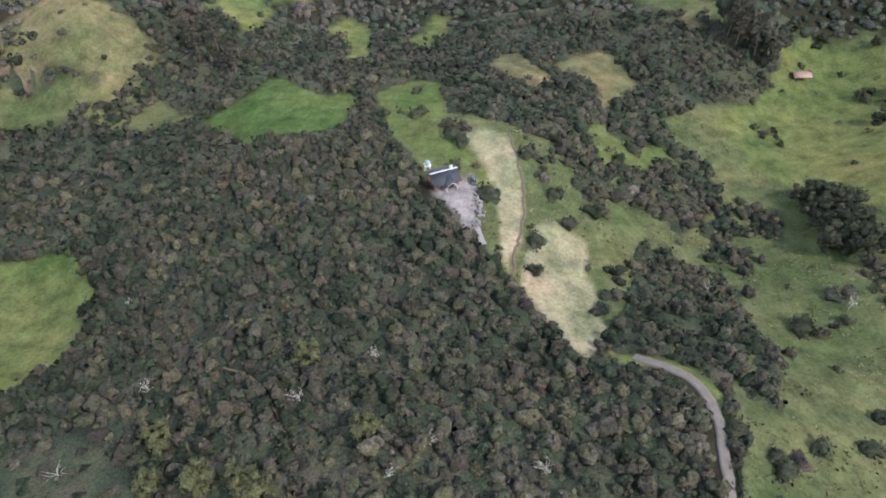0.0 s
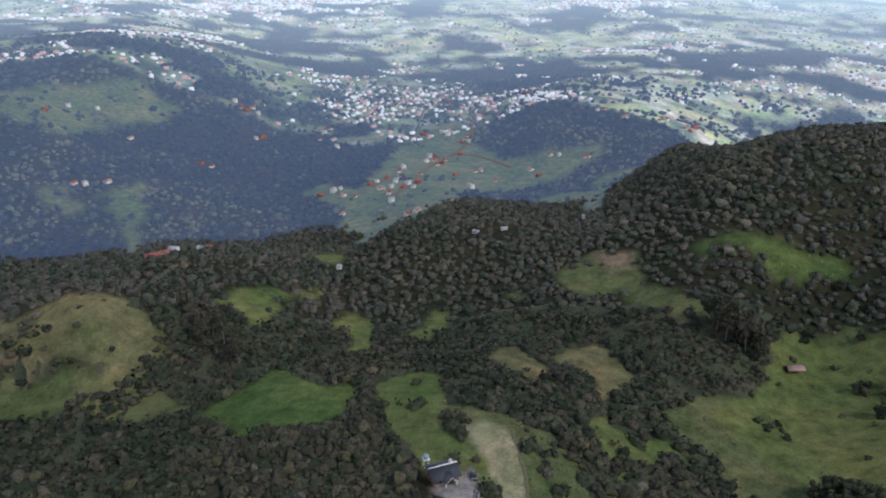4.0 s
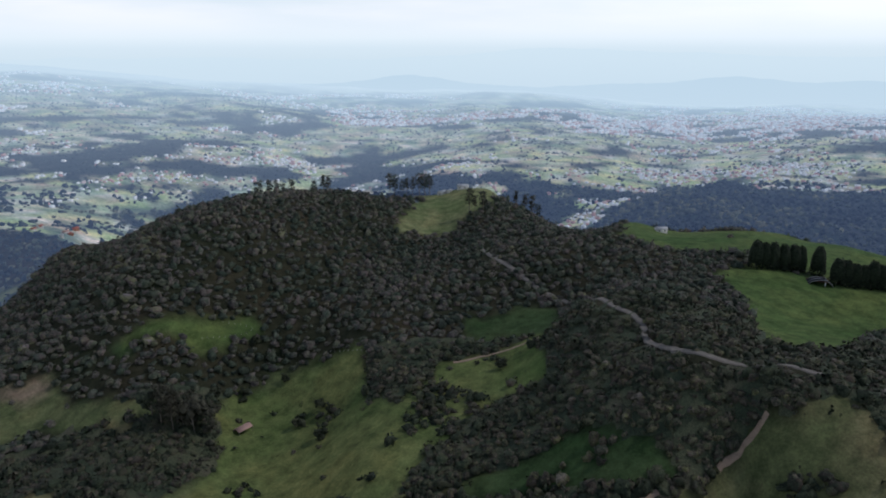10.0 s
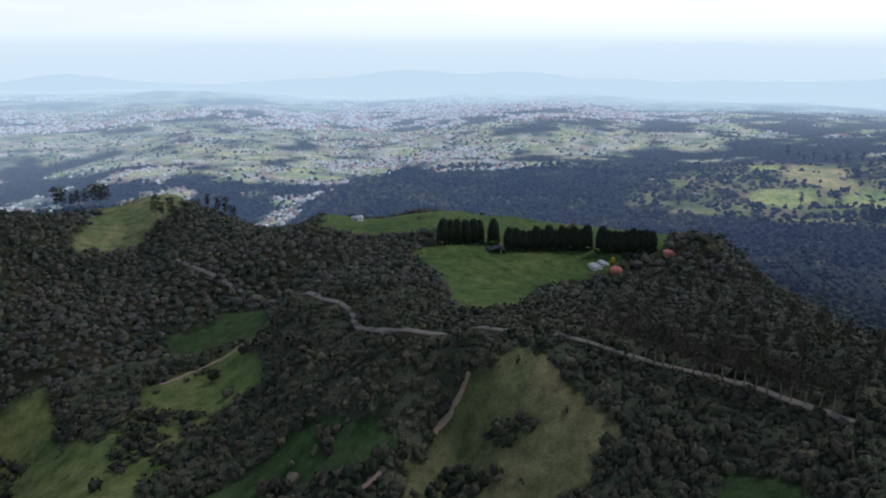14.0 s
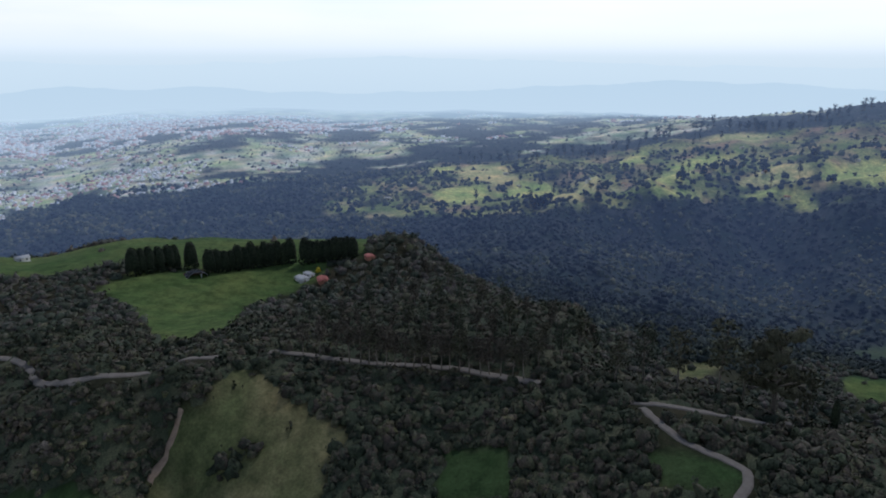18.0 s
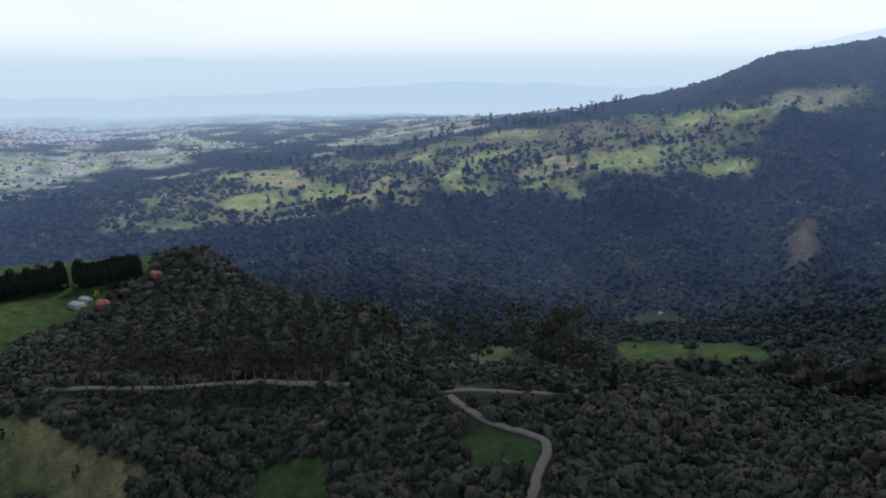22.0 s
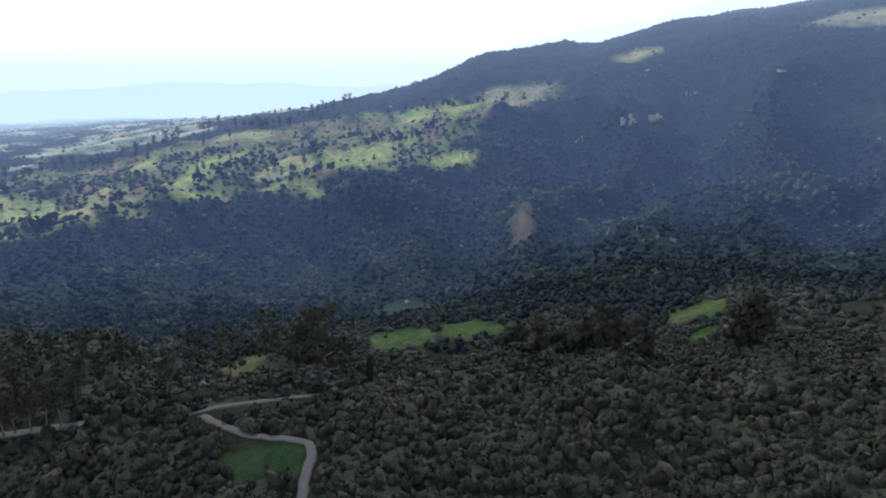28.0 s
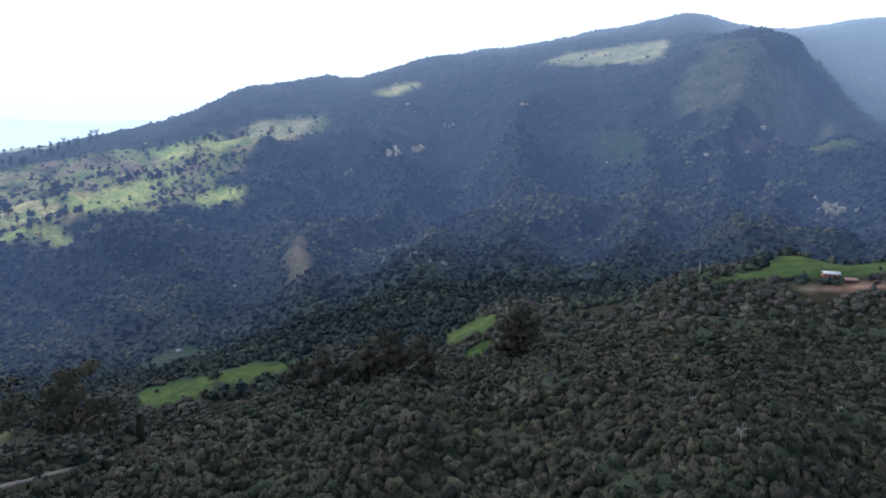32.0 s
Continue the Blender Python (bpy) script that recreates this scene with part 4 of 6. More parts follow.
# how scrubby the open ground is: grazed land has few bushes, glades and banks many
SHRUBBY = {n: 0.35 for n in NAMES if FIELDS[n][0] in ("rough", "dry")}
SHRUBBY.update({n: 0.5 for n in ("upper_meadow", "upper_strip", "upper_corner", "scrub_glade", "ridge_plot", "ridge_strip", "small_glade", "road_plot", "pasture_top", "long_plot", "hollow_meadow", "lower_dim", "inner_field", "dark_field", "slope_glade")})
SHRUBBY.update({n: 0.75 for n in ("bald_slope", "olive_bank", "olive_glade", "scrub_glade", "cliff_foot", "landslide", "slope_gap")})
SHRUBBY.update({n: 0.45 for n in NAMES if FIELDS[n][0] in ("terrace", "terraceb", "sun_painted")})
SHRUBBY.update({"shed_pasture": 0.3, "track_meadow": 0.25, "east_pasture": 0.3, "west_meadow": 0.6, "west_lower": 0.6, "west_lower_b": 0.6, "village_meadow": 0.35, "village_strip": 0.4})


def field_of(x, y):
    """Number of the field at each place, or -1 in the woods and on open hill land."""
    wx, wy = wander(x, y)
    f = np.full(x.shape, -1)
    for i, n in enumerate(NAMES):
        f[inside(FIELDS[n][1], wx, wy)] = i
    return f


def valley(x, y):
    """1 over the settled valley to the north and east, 0 on the hills."""
    r, az = np.hypot(x, y), np.degrees(np.arctan2(x, y))
    crest = np.interp(az, [60, 66, 75, 98, 108, 118, 132], [1100, 1350, 1420, 1560, 1680, 1800, 2200])
    edge = np.where(az > 60, crest, np.interp(az, [-60, -30, -8, 0, 10, 20, 30, 60], [1300, 1280, 980, 1040, 1080, 950, 1000, 1100]))
    return ((r > edge) & (az > -75) & (az < 133)).astype(float)


def mosaic_at(x, y):
    wx, wy = wander(x, y)
    m = np.zeros(x.shape, bool)
    for p in MOSAIC:
        m |= inside(p, wx + 45 * lattice(x, y, 110, 37), wy + 45 * lattice(x, y, 110, 38))
    return m


def belts(x, y):
    """Where woods run through the settled valley: above about 0.2."""
    return 0.62 * lattice(x + 0.4 * y, y * 1.6, 330, 51) + 0.7 * lattice(x, y * 1.4, 120, 52) + 0.45 * lattice(x, y, 50, 53) + 0.2 * lattice(x, y, 21, 56) + 0.22 * smooth(82, 98, np.degrees(np.arctan2(x, y)))


def wooded(x, y):
    """Share of tree cover, 0 to 1, from the land cover."""
    f = field_of(x, y)
    clump = lattice(x, y, 19, 45) + 0.7 * lattice(x, y, 47, 46) + 0.4 * lattice(x, y, 8, 44)
    w = np.where(f >= 0, np.array([SHRUBBY.get(n, 0.0) for n in NAMES] + [0.0])[f], 1.0)
    w = np.where((f >= 0) & (w > 0), np.where(clump > 1.25 - w, 0.7, 0.02), np.where(f >= 0, 0.002, 1.0))
    r = np.hypot(x, y)
    m = mosaic_at(x, y) & (f < 0)
    w = np.where(m, np.where((cells(x, y, 34, 40) > 0.6) | (lattice(x, y, 30, 47) + 0.6 * lattice(x, y, 11, 48) > 0.0), 0.9, 0.12), w)
    v = (valley(x, y) > 0) & (f < 0)
    belt = belts(x, y)
    w = np.where(v, np.where(belt > 0.22, 1.0, np.where(lattice(x, y, 46, 54) + 0.6 * lattice(x, y, 19, 55) > 0.18, 0.8, 0.08)), w)
    for width, line in HEDGEROWS:
        ragged = width * (0.5 + 0.35 * lattice(x, y, 9, 49))
        for part_of in (1.0, 0.5):
            w = np.where(near_line(line, width * 0.5 * part_of, x + 2 * lattice(x, y, 7, 50), y + ragged - 0.5 * width), 0.95, w)
    for width, line in ROADS.values():  # cut back wider on the downhill side
        for cut in (0.0, 2.0, 4.5, 8.0):
            over = ((y > 150) & (x > 300) & (lattice(x, y, 14, 57) > -0.35)) | (np.hypot(x - 200, y - (-75)) < 15) | (np.hypot(x - 250, y - (40)) < 9)
            w = np.where(~over & ((cut < 4) | (y < -60)) & near_line(line, width * 0.5 + (1.6 if cut > 4 else 0.9) - 0.15 * cut, x * (1 + cut / r), y * (1 + cut / r)), 0.0, w)
    for width, line in TRACKS.values():
        w = np.where(near_line(line, width * 0.5 + 0.3, x, y), 0.0, w)
    return w


def cover_colour(x, y):
    r, az = np.hypot(x, y), np.degrees(np.arctan2(x, y))
    f = field_of(x, y)
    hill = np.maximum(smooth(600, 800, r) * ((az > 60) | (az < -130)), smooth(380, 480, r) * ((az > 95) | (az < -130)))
    c = np.array(COLOURS["wood"])[None] * (1 - hill[:, None]) + np.array(COLOURS["hazed_hillwood"])[None] * hill[:, None]
    v = (valley(x, y) > 0) & (f < 0)
    k = cells(x, y, 46, 60)
    plots = np.array([(0.42, 0.44, 0.24), (0.22, 0.27, 0.17), (0.58, 0.56, 0.38), (0.13, 0.17, 0.12), (0.58, 0.56, 0.46), (0.36, 0.32, 0.22), (0.46, 0.50, 0.24)])
    # cloud shade painted in: plots darker in the nearer west, pale as sunlit elsewhere
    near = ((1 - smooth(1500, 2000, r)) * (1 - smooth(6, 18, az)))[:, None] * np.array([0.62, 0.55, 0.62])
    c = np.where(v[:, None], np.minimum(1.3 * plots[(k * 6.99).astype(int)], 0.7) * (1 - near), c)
    c = np.where((v & (belts(x, y) > 0.2))[:, None], np.array([0.030, 0.042, 0.040])[None], c)
    m = mosaic_at(x, y) & (f < 0)
    k = cells(x, y, 34, 40)
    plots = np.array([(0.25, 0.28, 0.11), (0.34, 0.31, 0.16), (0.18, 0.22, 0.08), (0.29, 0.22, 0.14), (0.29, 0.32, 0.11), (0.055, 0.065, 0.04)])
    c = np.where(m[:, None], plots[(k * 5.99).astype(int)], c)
    for i, n in enumerate(NAMES):
        c = np.where((f == i)[:, None], np.array(COLOURS[FIELDS[n][0]])[None], c)
    return c, f


def tri_mesh(name, verts, tris, mat, tint=None, colour=None, flat=False, normals=None):
    me = bpy.data.meshes.new(name)
    me.vertices.add(len(verts))
    me.vertices.foreach_set("co", np.ascontiguousarray(verts, np.float32).ravel())
    n = len(tris)
    k = tris.shape[1]
    me.loops.add(n * k)
    me.loops.foreach_set("vertex_index", np.ascontiguousarray(tris, np.int32).ravel())
    me.polygons.add(n)
    me.polygons.foreach_set("loop_start", np.arange(0, n * k, k, dtype=np.int32))
    if not flat:
        me.polygons.foreach_set("use_smooth", np.ones(n, bool))
    if tint is not None:
        me.attributes.new("tint", "FLOAT", "POINT").data.foreach_set("value", np.ascontiguousarray(tint, np.float32))
    if colour is not None:
        rgba = np.concatenate([colour, np.ones((len(colour), 1))], 1)
        me.attributes.new("cover", "FLOAT_COLOR", "POINT").data.foreach_set("color", np.ascontiguousarray(rgba, np.float32).ravel())
    me.materials.append(mat)
    me.update(calc_edges=True)
    if normals is not None:  # soft, rounded shading of leafy masses
        me.normals_split_custom_set_from_vertices(np.ascontiguousarray(normals, np.float32))
    return me


# ---- the ground: rings and spokes about the hilltop, finest in the middle; each field is a piece of its own ----
spokes = np.radians(np.concatenate([np.arange(-75, 198, 0.38), np.arange(198, 285, 1.5)]))
rings = np.concatenate([[0.5, 15, 30], np.geomspace(38, 340, 190, endpoint=False), np.geomspace(340, 4950, 170)])
S_, R_ = np.meshgrid(spokes, rings)
GX, GY = (R_ * np.sin(S_)).ravel(), (R_ * np.cos(S_)).ravel()
GZ = height(GX, GY)
gcol = 0
for da, dr in ((0, 0), (0.0035, 0.007), (-0.0035, 0.007), (0.0035, -0.007), (-0.0035, -0.007)):  # soft field edges
    gcol = gcol + 0.2 * cover_colour(GX * (1 + dr) + GY * da, GY * (1 + dr) - GX * da)[0]
ns, nr = len(spokes), len(rings)
ii, jj = np.meshgrid(np.arange(nr - 1), np.arange(ns), indexing="ij")
jn = (jj + 1) % ns
quads = np.stack([ii * ns + jj, (ii + 1) * ns + jj, (ii + 1) * ns + jn, ii * ns + jn], -1).reshape(-1, 4)[:, ::-1]
qx, qy = GX[quads].mean(1), GY[quads].mean(1)
qf = field_of(qx, qy)
for i in range(len(NAMES)):
    if (qf == i).sum() < 4:
        qf[qf == i] = -1
qfar = np.hypot(qx, qy) > 620
GV = np.stack([GX, GY, GZ], 1)


def piece(name, mask, mat):
    q = quads[mask]
    used, inv = np.unique(q, return_inverse=True)
    return new(name, tri_mesh(name, GV[used], inv.reshape(-1, 4), mat, colour=gcol[used]))


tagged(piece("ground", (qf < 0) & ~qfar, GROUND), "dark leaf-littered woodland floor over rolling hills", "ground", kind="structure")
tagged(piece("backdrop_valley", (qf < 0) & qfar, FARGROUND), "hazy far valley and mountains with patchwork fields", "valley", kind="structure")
SAY = {"top": "bright yellow-green pasture on the plateau crest", "dim": "dull dark green grass plot beside the road", "lush": "grazed yellow-green pasture with soft uneven turf", "emerald": "bright green mown hillside pasture", "rough": "rough olive grassland with tussocks",
       "hay": "dry straw-coloured mown hay slope", "dry": "dry yellowish rough grass clearing", "soil": "bare reddish-brown soil",
       "rocky": "rocky olive-brown slope below a cliff", "terrace": "yellow-green terrace field on the mountain side, sunlight painted in", "terraceb": "straw-coloured terrace field on the mountain side, sunlight painted in", "sun_painted": "pale grass fields on a mountain shoulder, sunlight painted in", "darkfield": "dull green clearing in the mountain woods", "scar": "bare pale earth on a wooded slope", "paving": "pale grey paved forecourt in front of the house"}
for i, n in enumerate(NAMES):
    kind = FIELDS[n][0]
    m = (qf == i)
    if m.any():
        far = np.hypot(*np.mean(FIELDS[n][1], 0)) > 620
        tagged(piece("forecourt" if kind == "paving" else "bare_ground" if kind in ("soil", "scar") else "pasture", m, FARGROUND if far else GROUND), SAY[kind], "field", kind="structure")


# ---- roads and tracks, laid on the ground ----
def resample(line, step):
    p = np.array(line, float)
    for _ in range(2):
        q = [p[0]]
        for a, b in zip(p[:-1], p[1:]):
            q += [0.75 * a + 0.25 * b, 0.25 * a + 0.75 * b]
        p = np.array(q + [p[-1]])
    d = np.concatenate([[0], np.cumsum(np.hypot(*np.diff(p, axis=0).T))])
    s = np.arange(0, d[-1], step)
    return np.stack([np.interp(s, d, p[:, 0]), np.interp(s, d, p[:, 1])], 1)


def road(name, line, width, mat, label, category, lift=0.35, ragged=0.45):
    """A cambered ribbon with worn edges."""
    p = resample(line, 2.0)
    t = np.gradient(p, axis=0)
    t /= np.linalg.norm(t, axis=1, keepdims=True) + 1e-9
    side = np.stack([-t[:, 1], t[:, 0]], 1)
    offs = np.array([-0.62, -0.5, -0.25, 0, 0.25, 0.5, 0.62]) * width
    x = p[:, None, 0] + side[:, None, 0] * offs + ragged * lattice(p[:, None, 0] * 3 + offs, p[:, None, 1] * 3, 7, 81)
    y = p[:, None, 1] + side[:, None, 1] * offs + ragged * lattice(p[:, None, 0] * 3 + offs, p[:, None, 1] * 3, 7, 82)
    z = 0.5 * height(x, y) + 0.5 * np.repeat(height(p[:, 0], p[:, 1])[:, None], 7, 1)
    z = np.maximum(z, height(x, y)) + lift + np.array([-0.9, 0, 0.02, 0.06, 0.02, 0, -0.9])
    v = np.stack([x, y, z], -1).reshape(-1, 3)
    i, j = np.meshgrid(np.arange(len(p) - 1), np.arange(6), indexing="ij")
    q = np.stack([i * 7 + j, (i + 1) * 7 + j, (i + 1) * 7 + j + 1, i * 7 + j + 1], -1).reshape(-1, 4)[:, ::-1]
    return tagged(new(name, tri_mesh(name, v, q, mat)), label, category, kind="structure")


road("road", ROADS["main_road"][1], ROADS["main_road"][0], DIRT, "pale gravel country road winding along the ridge", "road")
road("side_road", ROADS["side_road"][1], ROADS["side_road"][0], DIRT, "narrow pale dirt side road past a green plot", "road", 0.25)
road("village_road", ROADS["village_road"][1], 5.0, DIRT, "pale road through the village meadows", "road", 0.8)
road("village_lane", ROADS["village_lane"][1], 4.5, DIRT, "pale lane climbing past village houses", "road", 0.8)
road("lower_road", ROADS["east_road"][1], ROADS["east_road"][0], DIRT, "grey gravel road curving round the wood", "road")
TRACK_SAY = {"farm_track": "brown wheel track across the hay field", "soil_track": "bare reddish soil track down the meadow", "soil_track_b": "bare reddish soil bank below the meadow",
             "forest_scar": "brown eroded path through the scrub wood", "meadow_bank": "bare earth bank beside the meadow", "wall_path": "pale path beside the wall"}
for n, (w, line) in TRACKS.items():
    if n != "forecourt":
        road("track", line, w, PAVING if n == "wall_path" else RUT if n in ("farm_track", "forest_scar") else SOIL, TRACK_SAY[n], "track", 0.1, 0.6)
_fc = np.array(TRACKS["forecourt"][1])


# ---- trees ----
def prism(p0, p1, r0, r1, sides=5):
    """A tapered stick between two places."""
    p0, p1 = np.array(p0, float), np.array(p1, float)
    d = p1 - p0
    d = d / (np.linalg.norm(d) + 1e-9)
    u = np.cross(d, [0.31, 0.95, 0.05])
    u /= np.linalg.norm(u)
    w = np.cross(d, u)
    a = np.arange(sides) * 2 * np.pi / sides
    ring = np.cos(a)[:, None] * u + np.sin(a)[:, None] * w
    v = np.concatenate([p0 + ring * r0, p1 + ring * r1])
    t = []
    for i in range(sides):
        j = (i + 1) % sides
        t += [[i, j, sides + j], [i, sides + j, sides + i]]
    return v, np.array(t)


def join(parts):
    vs, ts, n = [], [], 0
    for v, t in parts:
        vs.append(v)
        ts.append(t + n)
        n += len(v)
    return np.concatenate(vs), np.concatenate(ts)


def sprays(rng, centres, normals, size):
    """Leaf sprays: small bent quads at the given places, facing outwards but ragged."""
    n = len(centres)
    d = normals + rng.normal(0, 0.32, (n, 3))
    d /= np.linalg.norm(d, axis=1, keepdims=True)
    u = np.cross(d, rng.normal(0, 1, (n, 3)))
    u /= np.linalg.norm(u, axis=1, keepdims=True) + 1e-9
    w = np.cross(d, u)
    s = size * rng.uniform(0.6, 1.3, (n, 1))
    k = rng.uniform(0.5, 1.0, (n, 1))
    v = np.stack([centres + u * s, centres + w * s * k, centres - u * s * 0.8 + d * s * 0.25, centres - w * s * k], 1).reshape(-1, 3)
    b = np.arange(n)[:, None] * 4
    t = np.concatenate([b + [0, 1, 2], b + [0, 2, 3]], 1).reshape(-1, 3)
    return v, t


def ball(sub):
    bm = bmesh.new()
    bmesh.ops.create_icosphere(bm, subdivisions=sub, radius=1.0)
    v = np.array([q.co[:] for q in bm.verts])
    t = np.array([[q.index for q in f.verts] for f in bm.faces])
    bm.free()
    keep = v[t][:, :, 2].mean(1) > -0.55
    used, inv = np.unique(t[keep], return_inverse=True)
    return v[used], inv.reshape(-1, 3)


BALL = {1: ball(1), 2: ball(2), 3: ball(3)}


def soft_normals(rng, v, t, rough=0.18):
    """Rounded shading: the faces' own directions, turned outwards and softened."""
    f = np.cross(v[t[:, 1]] - v[t[:, 0]], v[t[:, 2]] - v[t[:, 0]])
    n = np.zeros(v.shape)
    for k in range(3):
        np.add.at(n, t[:, k], f)
    n /= np.linalg.norm(n, axis=1, keepdims=True) + 1e-9
    out = v - [0, 0, 0.15]
    out = out / (np.linalg.norm(out, axis=1, keepdims=True) + 1e-9)
    n *= np.where(np.sum(n * out, 1) < 0, -1, 1)[:, None]
    n = 0.8 * n + 0.35 * out + [0, 0, 0.15] + rng.normal(0, rough, v.shape)
    return n / (np.linalg.norm(n, axis=1, keepdims=True) + 1e-9)


def lobed(d, c, r):
    """How far the lobes reach in the directions d."""
    along = d @ c.T
    reach = along + np.sqrt(np.maximum(r ** 2 - (np.sum(c ** 2, 1) - along ** 2), 0.0))
    ok = r ** 2 > (np.sum(c ** 2, 1) - along ** 2)
    return np.max(np.where(ok, reach, 0.3), axis=-1)


def crown_shape(rng, lobes, leaves, size, tall=0.85, core=2):
    """A crown of radius about 1: a rough lobed mass of foliage, and leaf sprays standing out of it."""
    c = rng.normal(0, 0.40, (lobes, 3)) * [1, 1, 0.7]
    c[0] = 0
    r = rng.uniform(0.40, 0.66, lobes)
    which = rng.integers(0, lobes, leaves)
    d = rng.normal(0, 1, (leaves, 3))
    d[:, 2] = np.abs(d[:, 2]) - 0.1
    d /= np.linalg.norm(d, axis=1, keepdims=True)
    p = c[which] + d * r[which, None] * rng.uniform(0.85, 1.15, (leaves, 1))
    parts = [sprays(rng, p, d, size)]
    if core:
        k, kt = BALL[core]
        turn = rng.uniform(0, 6.28)
        k = np.stack([k[:, 0] * math.cos(turn) - k[:, 1] * math.sin(turn), k[:, 0] * math.sin(turn) + k[:, 1] * math.cos(turn), k[:, 2]], -1)
        parts.append((k * (lobed(k, c, r) * rng.uniform(0.80, 1.04, len(k)))[:, None] + rng.normal(0, 0.035, k.shape), kt))
    v, t = join(parts)
    v = v * [1, 1, tall]
    v[:, 2] -= v[:, 2].min() * 0.6
    return v, t


rng = np.random.default_rng(11)
NEAR_CROWNS = [crown_shape(rng, 7, 40, 0.21, rng.uniform(0.85, 1.3), 2) for _ in range(16)]
RIDGE_CROWNS = [crown_shape(rng, 7, 32, 0.23, rng.uniform(0.8, 1.25), 2) for _ in range(14)]
EDGE_CROWNS = [crown_shape(rng, 6, 24, 0.27, rng.uniform(0.8, 1.2), 1) for _ in range(14)]
LOW_CROWNS = [crown_shape(rng, 4, 11, 0.36, rng.uniform(0.7, 1.2), 0) for _ in range(8)]
MID_CROWNS = [crown_shape(rng, 5, 13, 0.30, rng.uniform(0.75, 1.1), 1) for _ in range(12)]
HILL_CROWNS = [crown_shape(rng, 4, 2, 0.4, rng.uniform(0.8, 1.1), 1) for _ in range(12)]


def lump(rng):
    k = np.array([(1, 0, 0), (0, 1, 0), (-1, 0, 0), (0, -1, 0), (0, 0, 1.0)], float) * rng.uniform(0.7, 1.15, (5, 1)) + rng.normal(0, 0.12, (5, 3))
    return k, np.array([[0, 1, 4], [1, 2, 4], [2, 3, 4], [3, 0, 4]])


LUMPS = [lump(rng) for _ in range(10)]


def plant(name, shapes, x, y, z, size, tall, tint, mat, soft=True, up=False):
    """Joins many plants of few shapes into one mesh."""
    n = len(x)
    pick = rng.integers(0, len(shapes), n)
    yaw = rng.uniform(0, 2 * np.pi, n)
    vs, ts, tt, ns, base = [], [], [], [], 0
    for s, (v, t) in enumerate(shapes):
        m = np.nonzero(pick == s)[0]
        if not len(m):
            continue
        c, q = np.cos(yaw[m])[:, None], np.sin(yaw[m])[:, None]
        vx = (v[:, 0] * c - v[:, 1] * q) * size[m, None] + x[m, None]
        vy = (v[:, 0] * q + v[:, 1] * c) * size[m, None] + y[m, None]
        vz = v[:, 2] * (size * tall)[m, None] + z[m, None]
        vs.append(np.stack([vx, vy, vz], -1).reshape(-1, 3))
        ts.append((t[None] + (np.arange(len(m)) * len(v))[:, None, None] + base).reshape(-1, 3))
        tt.append(np.clip(np.repeat(tint[m], len(v)) + (rng.normal(0, 0.09, len(m) * len(v)) if soft else 0), 0, 1))
        d = np.tile([0.0, 0.0, 1.0], (len(v), 1)) + rng.normal(0, 0.25, v.shape) if up else soft_normals(rng, v, t, 0.3)
        ns.append(np.stack([d[:, 0] * c - d[:, 1] * q, d[:, 0] * q + d[:, 1] * c, np.broadcast_to(d[:, 2], (len(m), len(v)))], -1).reshape(-1, 3))
        base += len(m) * len(v)
    return new(name, tri_mesh(name, np.concatenate(vs), np.concatenate(ts), mat, tint=np.concatenate(tt), flat=not soft, normals=np.concatenate(ns) if soft else None))


def scatter(step, r0, r1, az0=-75.0, az1=197.0):
    """Jittered lattice places between two distances from the hilltop."""
    a = np.arange(-r1, r1, step)
    x, y = np.meshgrid(a, a)
    x = (x + rng.uniform(-0.48, 0.48, x.shape) * step).ravel()
    y = (y + rng.uniform(-0.48, 0.48, y.shape) * step).ravel()
    r, az = np.hypot(x, y), np.degrees(np.arctan2(x, y))
    az = np.where(az < -76, az + 360, az)
    m = (r >= r0) & (r < r1) & (az > az0) & (az < az1)
    return x[m], y[m]


CLEAR = [(HOUSE_AT, 9), (CAR_AT, 4), (TANK_AT, 2.5), (SHED_AT, 6), (SHELTER_AT, 9), (SOUTH_HOUSE, 11), (SOUTH_SHED, 7), (_fc[0], 6), (_fc[1], 6), (_fc[2], 4)]
CLEAR += [(p, 9) for p in FARM[1:] + CREST_HUTS + SHELF_HUT + LONE_HOUSES + VILLAGE + UPPER_VILLAGE + WEST_HOUSES + MOUNTAIN_HUTS] + [(p, 2.5) for p in RUBBLE_AT]
CLEAR += [(p, 14) for p in CLIFFS]


def open_ground(x, y, keep):
    for (cx, cy), d in CLEAR:
        keep &= (x - cx) ** 2 + (y - cy) ** 2 > d * d
    return keep


def stand(step, r0, r1, **k):
    x, y = scatter(step, r0, r1, **k)
    keep = rng.uniform(0, 1, x.shape) < wooded(x, y)
    keep = open_ground(x, y, keep)
    x, y = x[keep], y[keep]
    patch = 0.5 + 0.3 * lattice(x, y, 38, 71) + 0.22 * lattice(x, y, 11, 72) + 0.3 * lattice(x, y, 170, 73) * smooth(350, 700, np.hypot(x, y))
    return x, y, height(x, y), patch


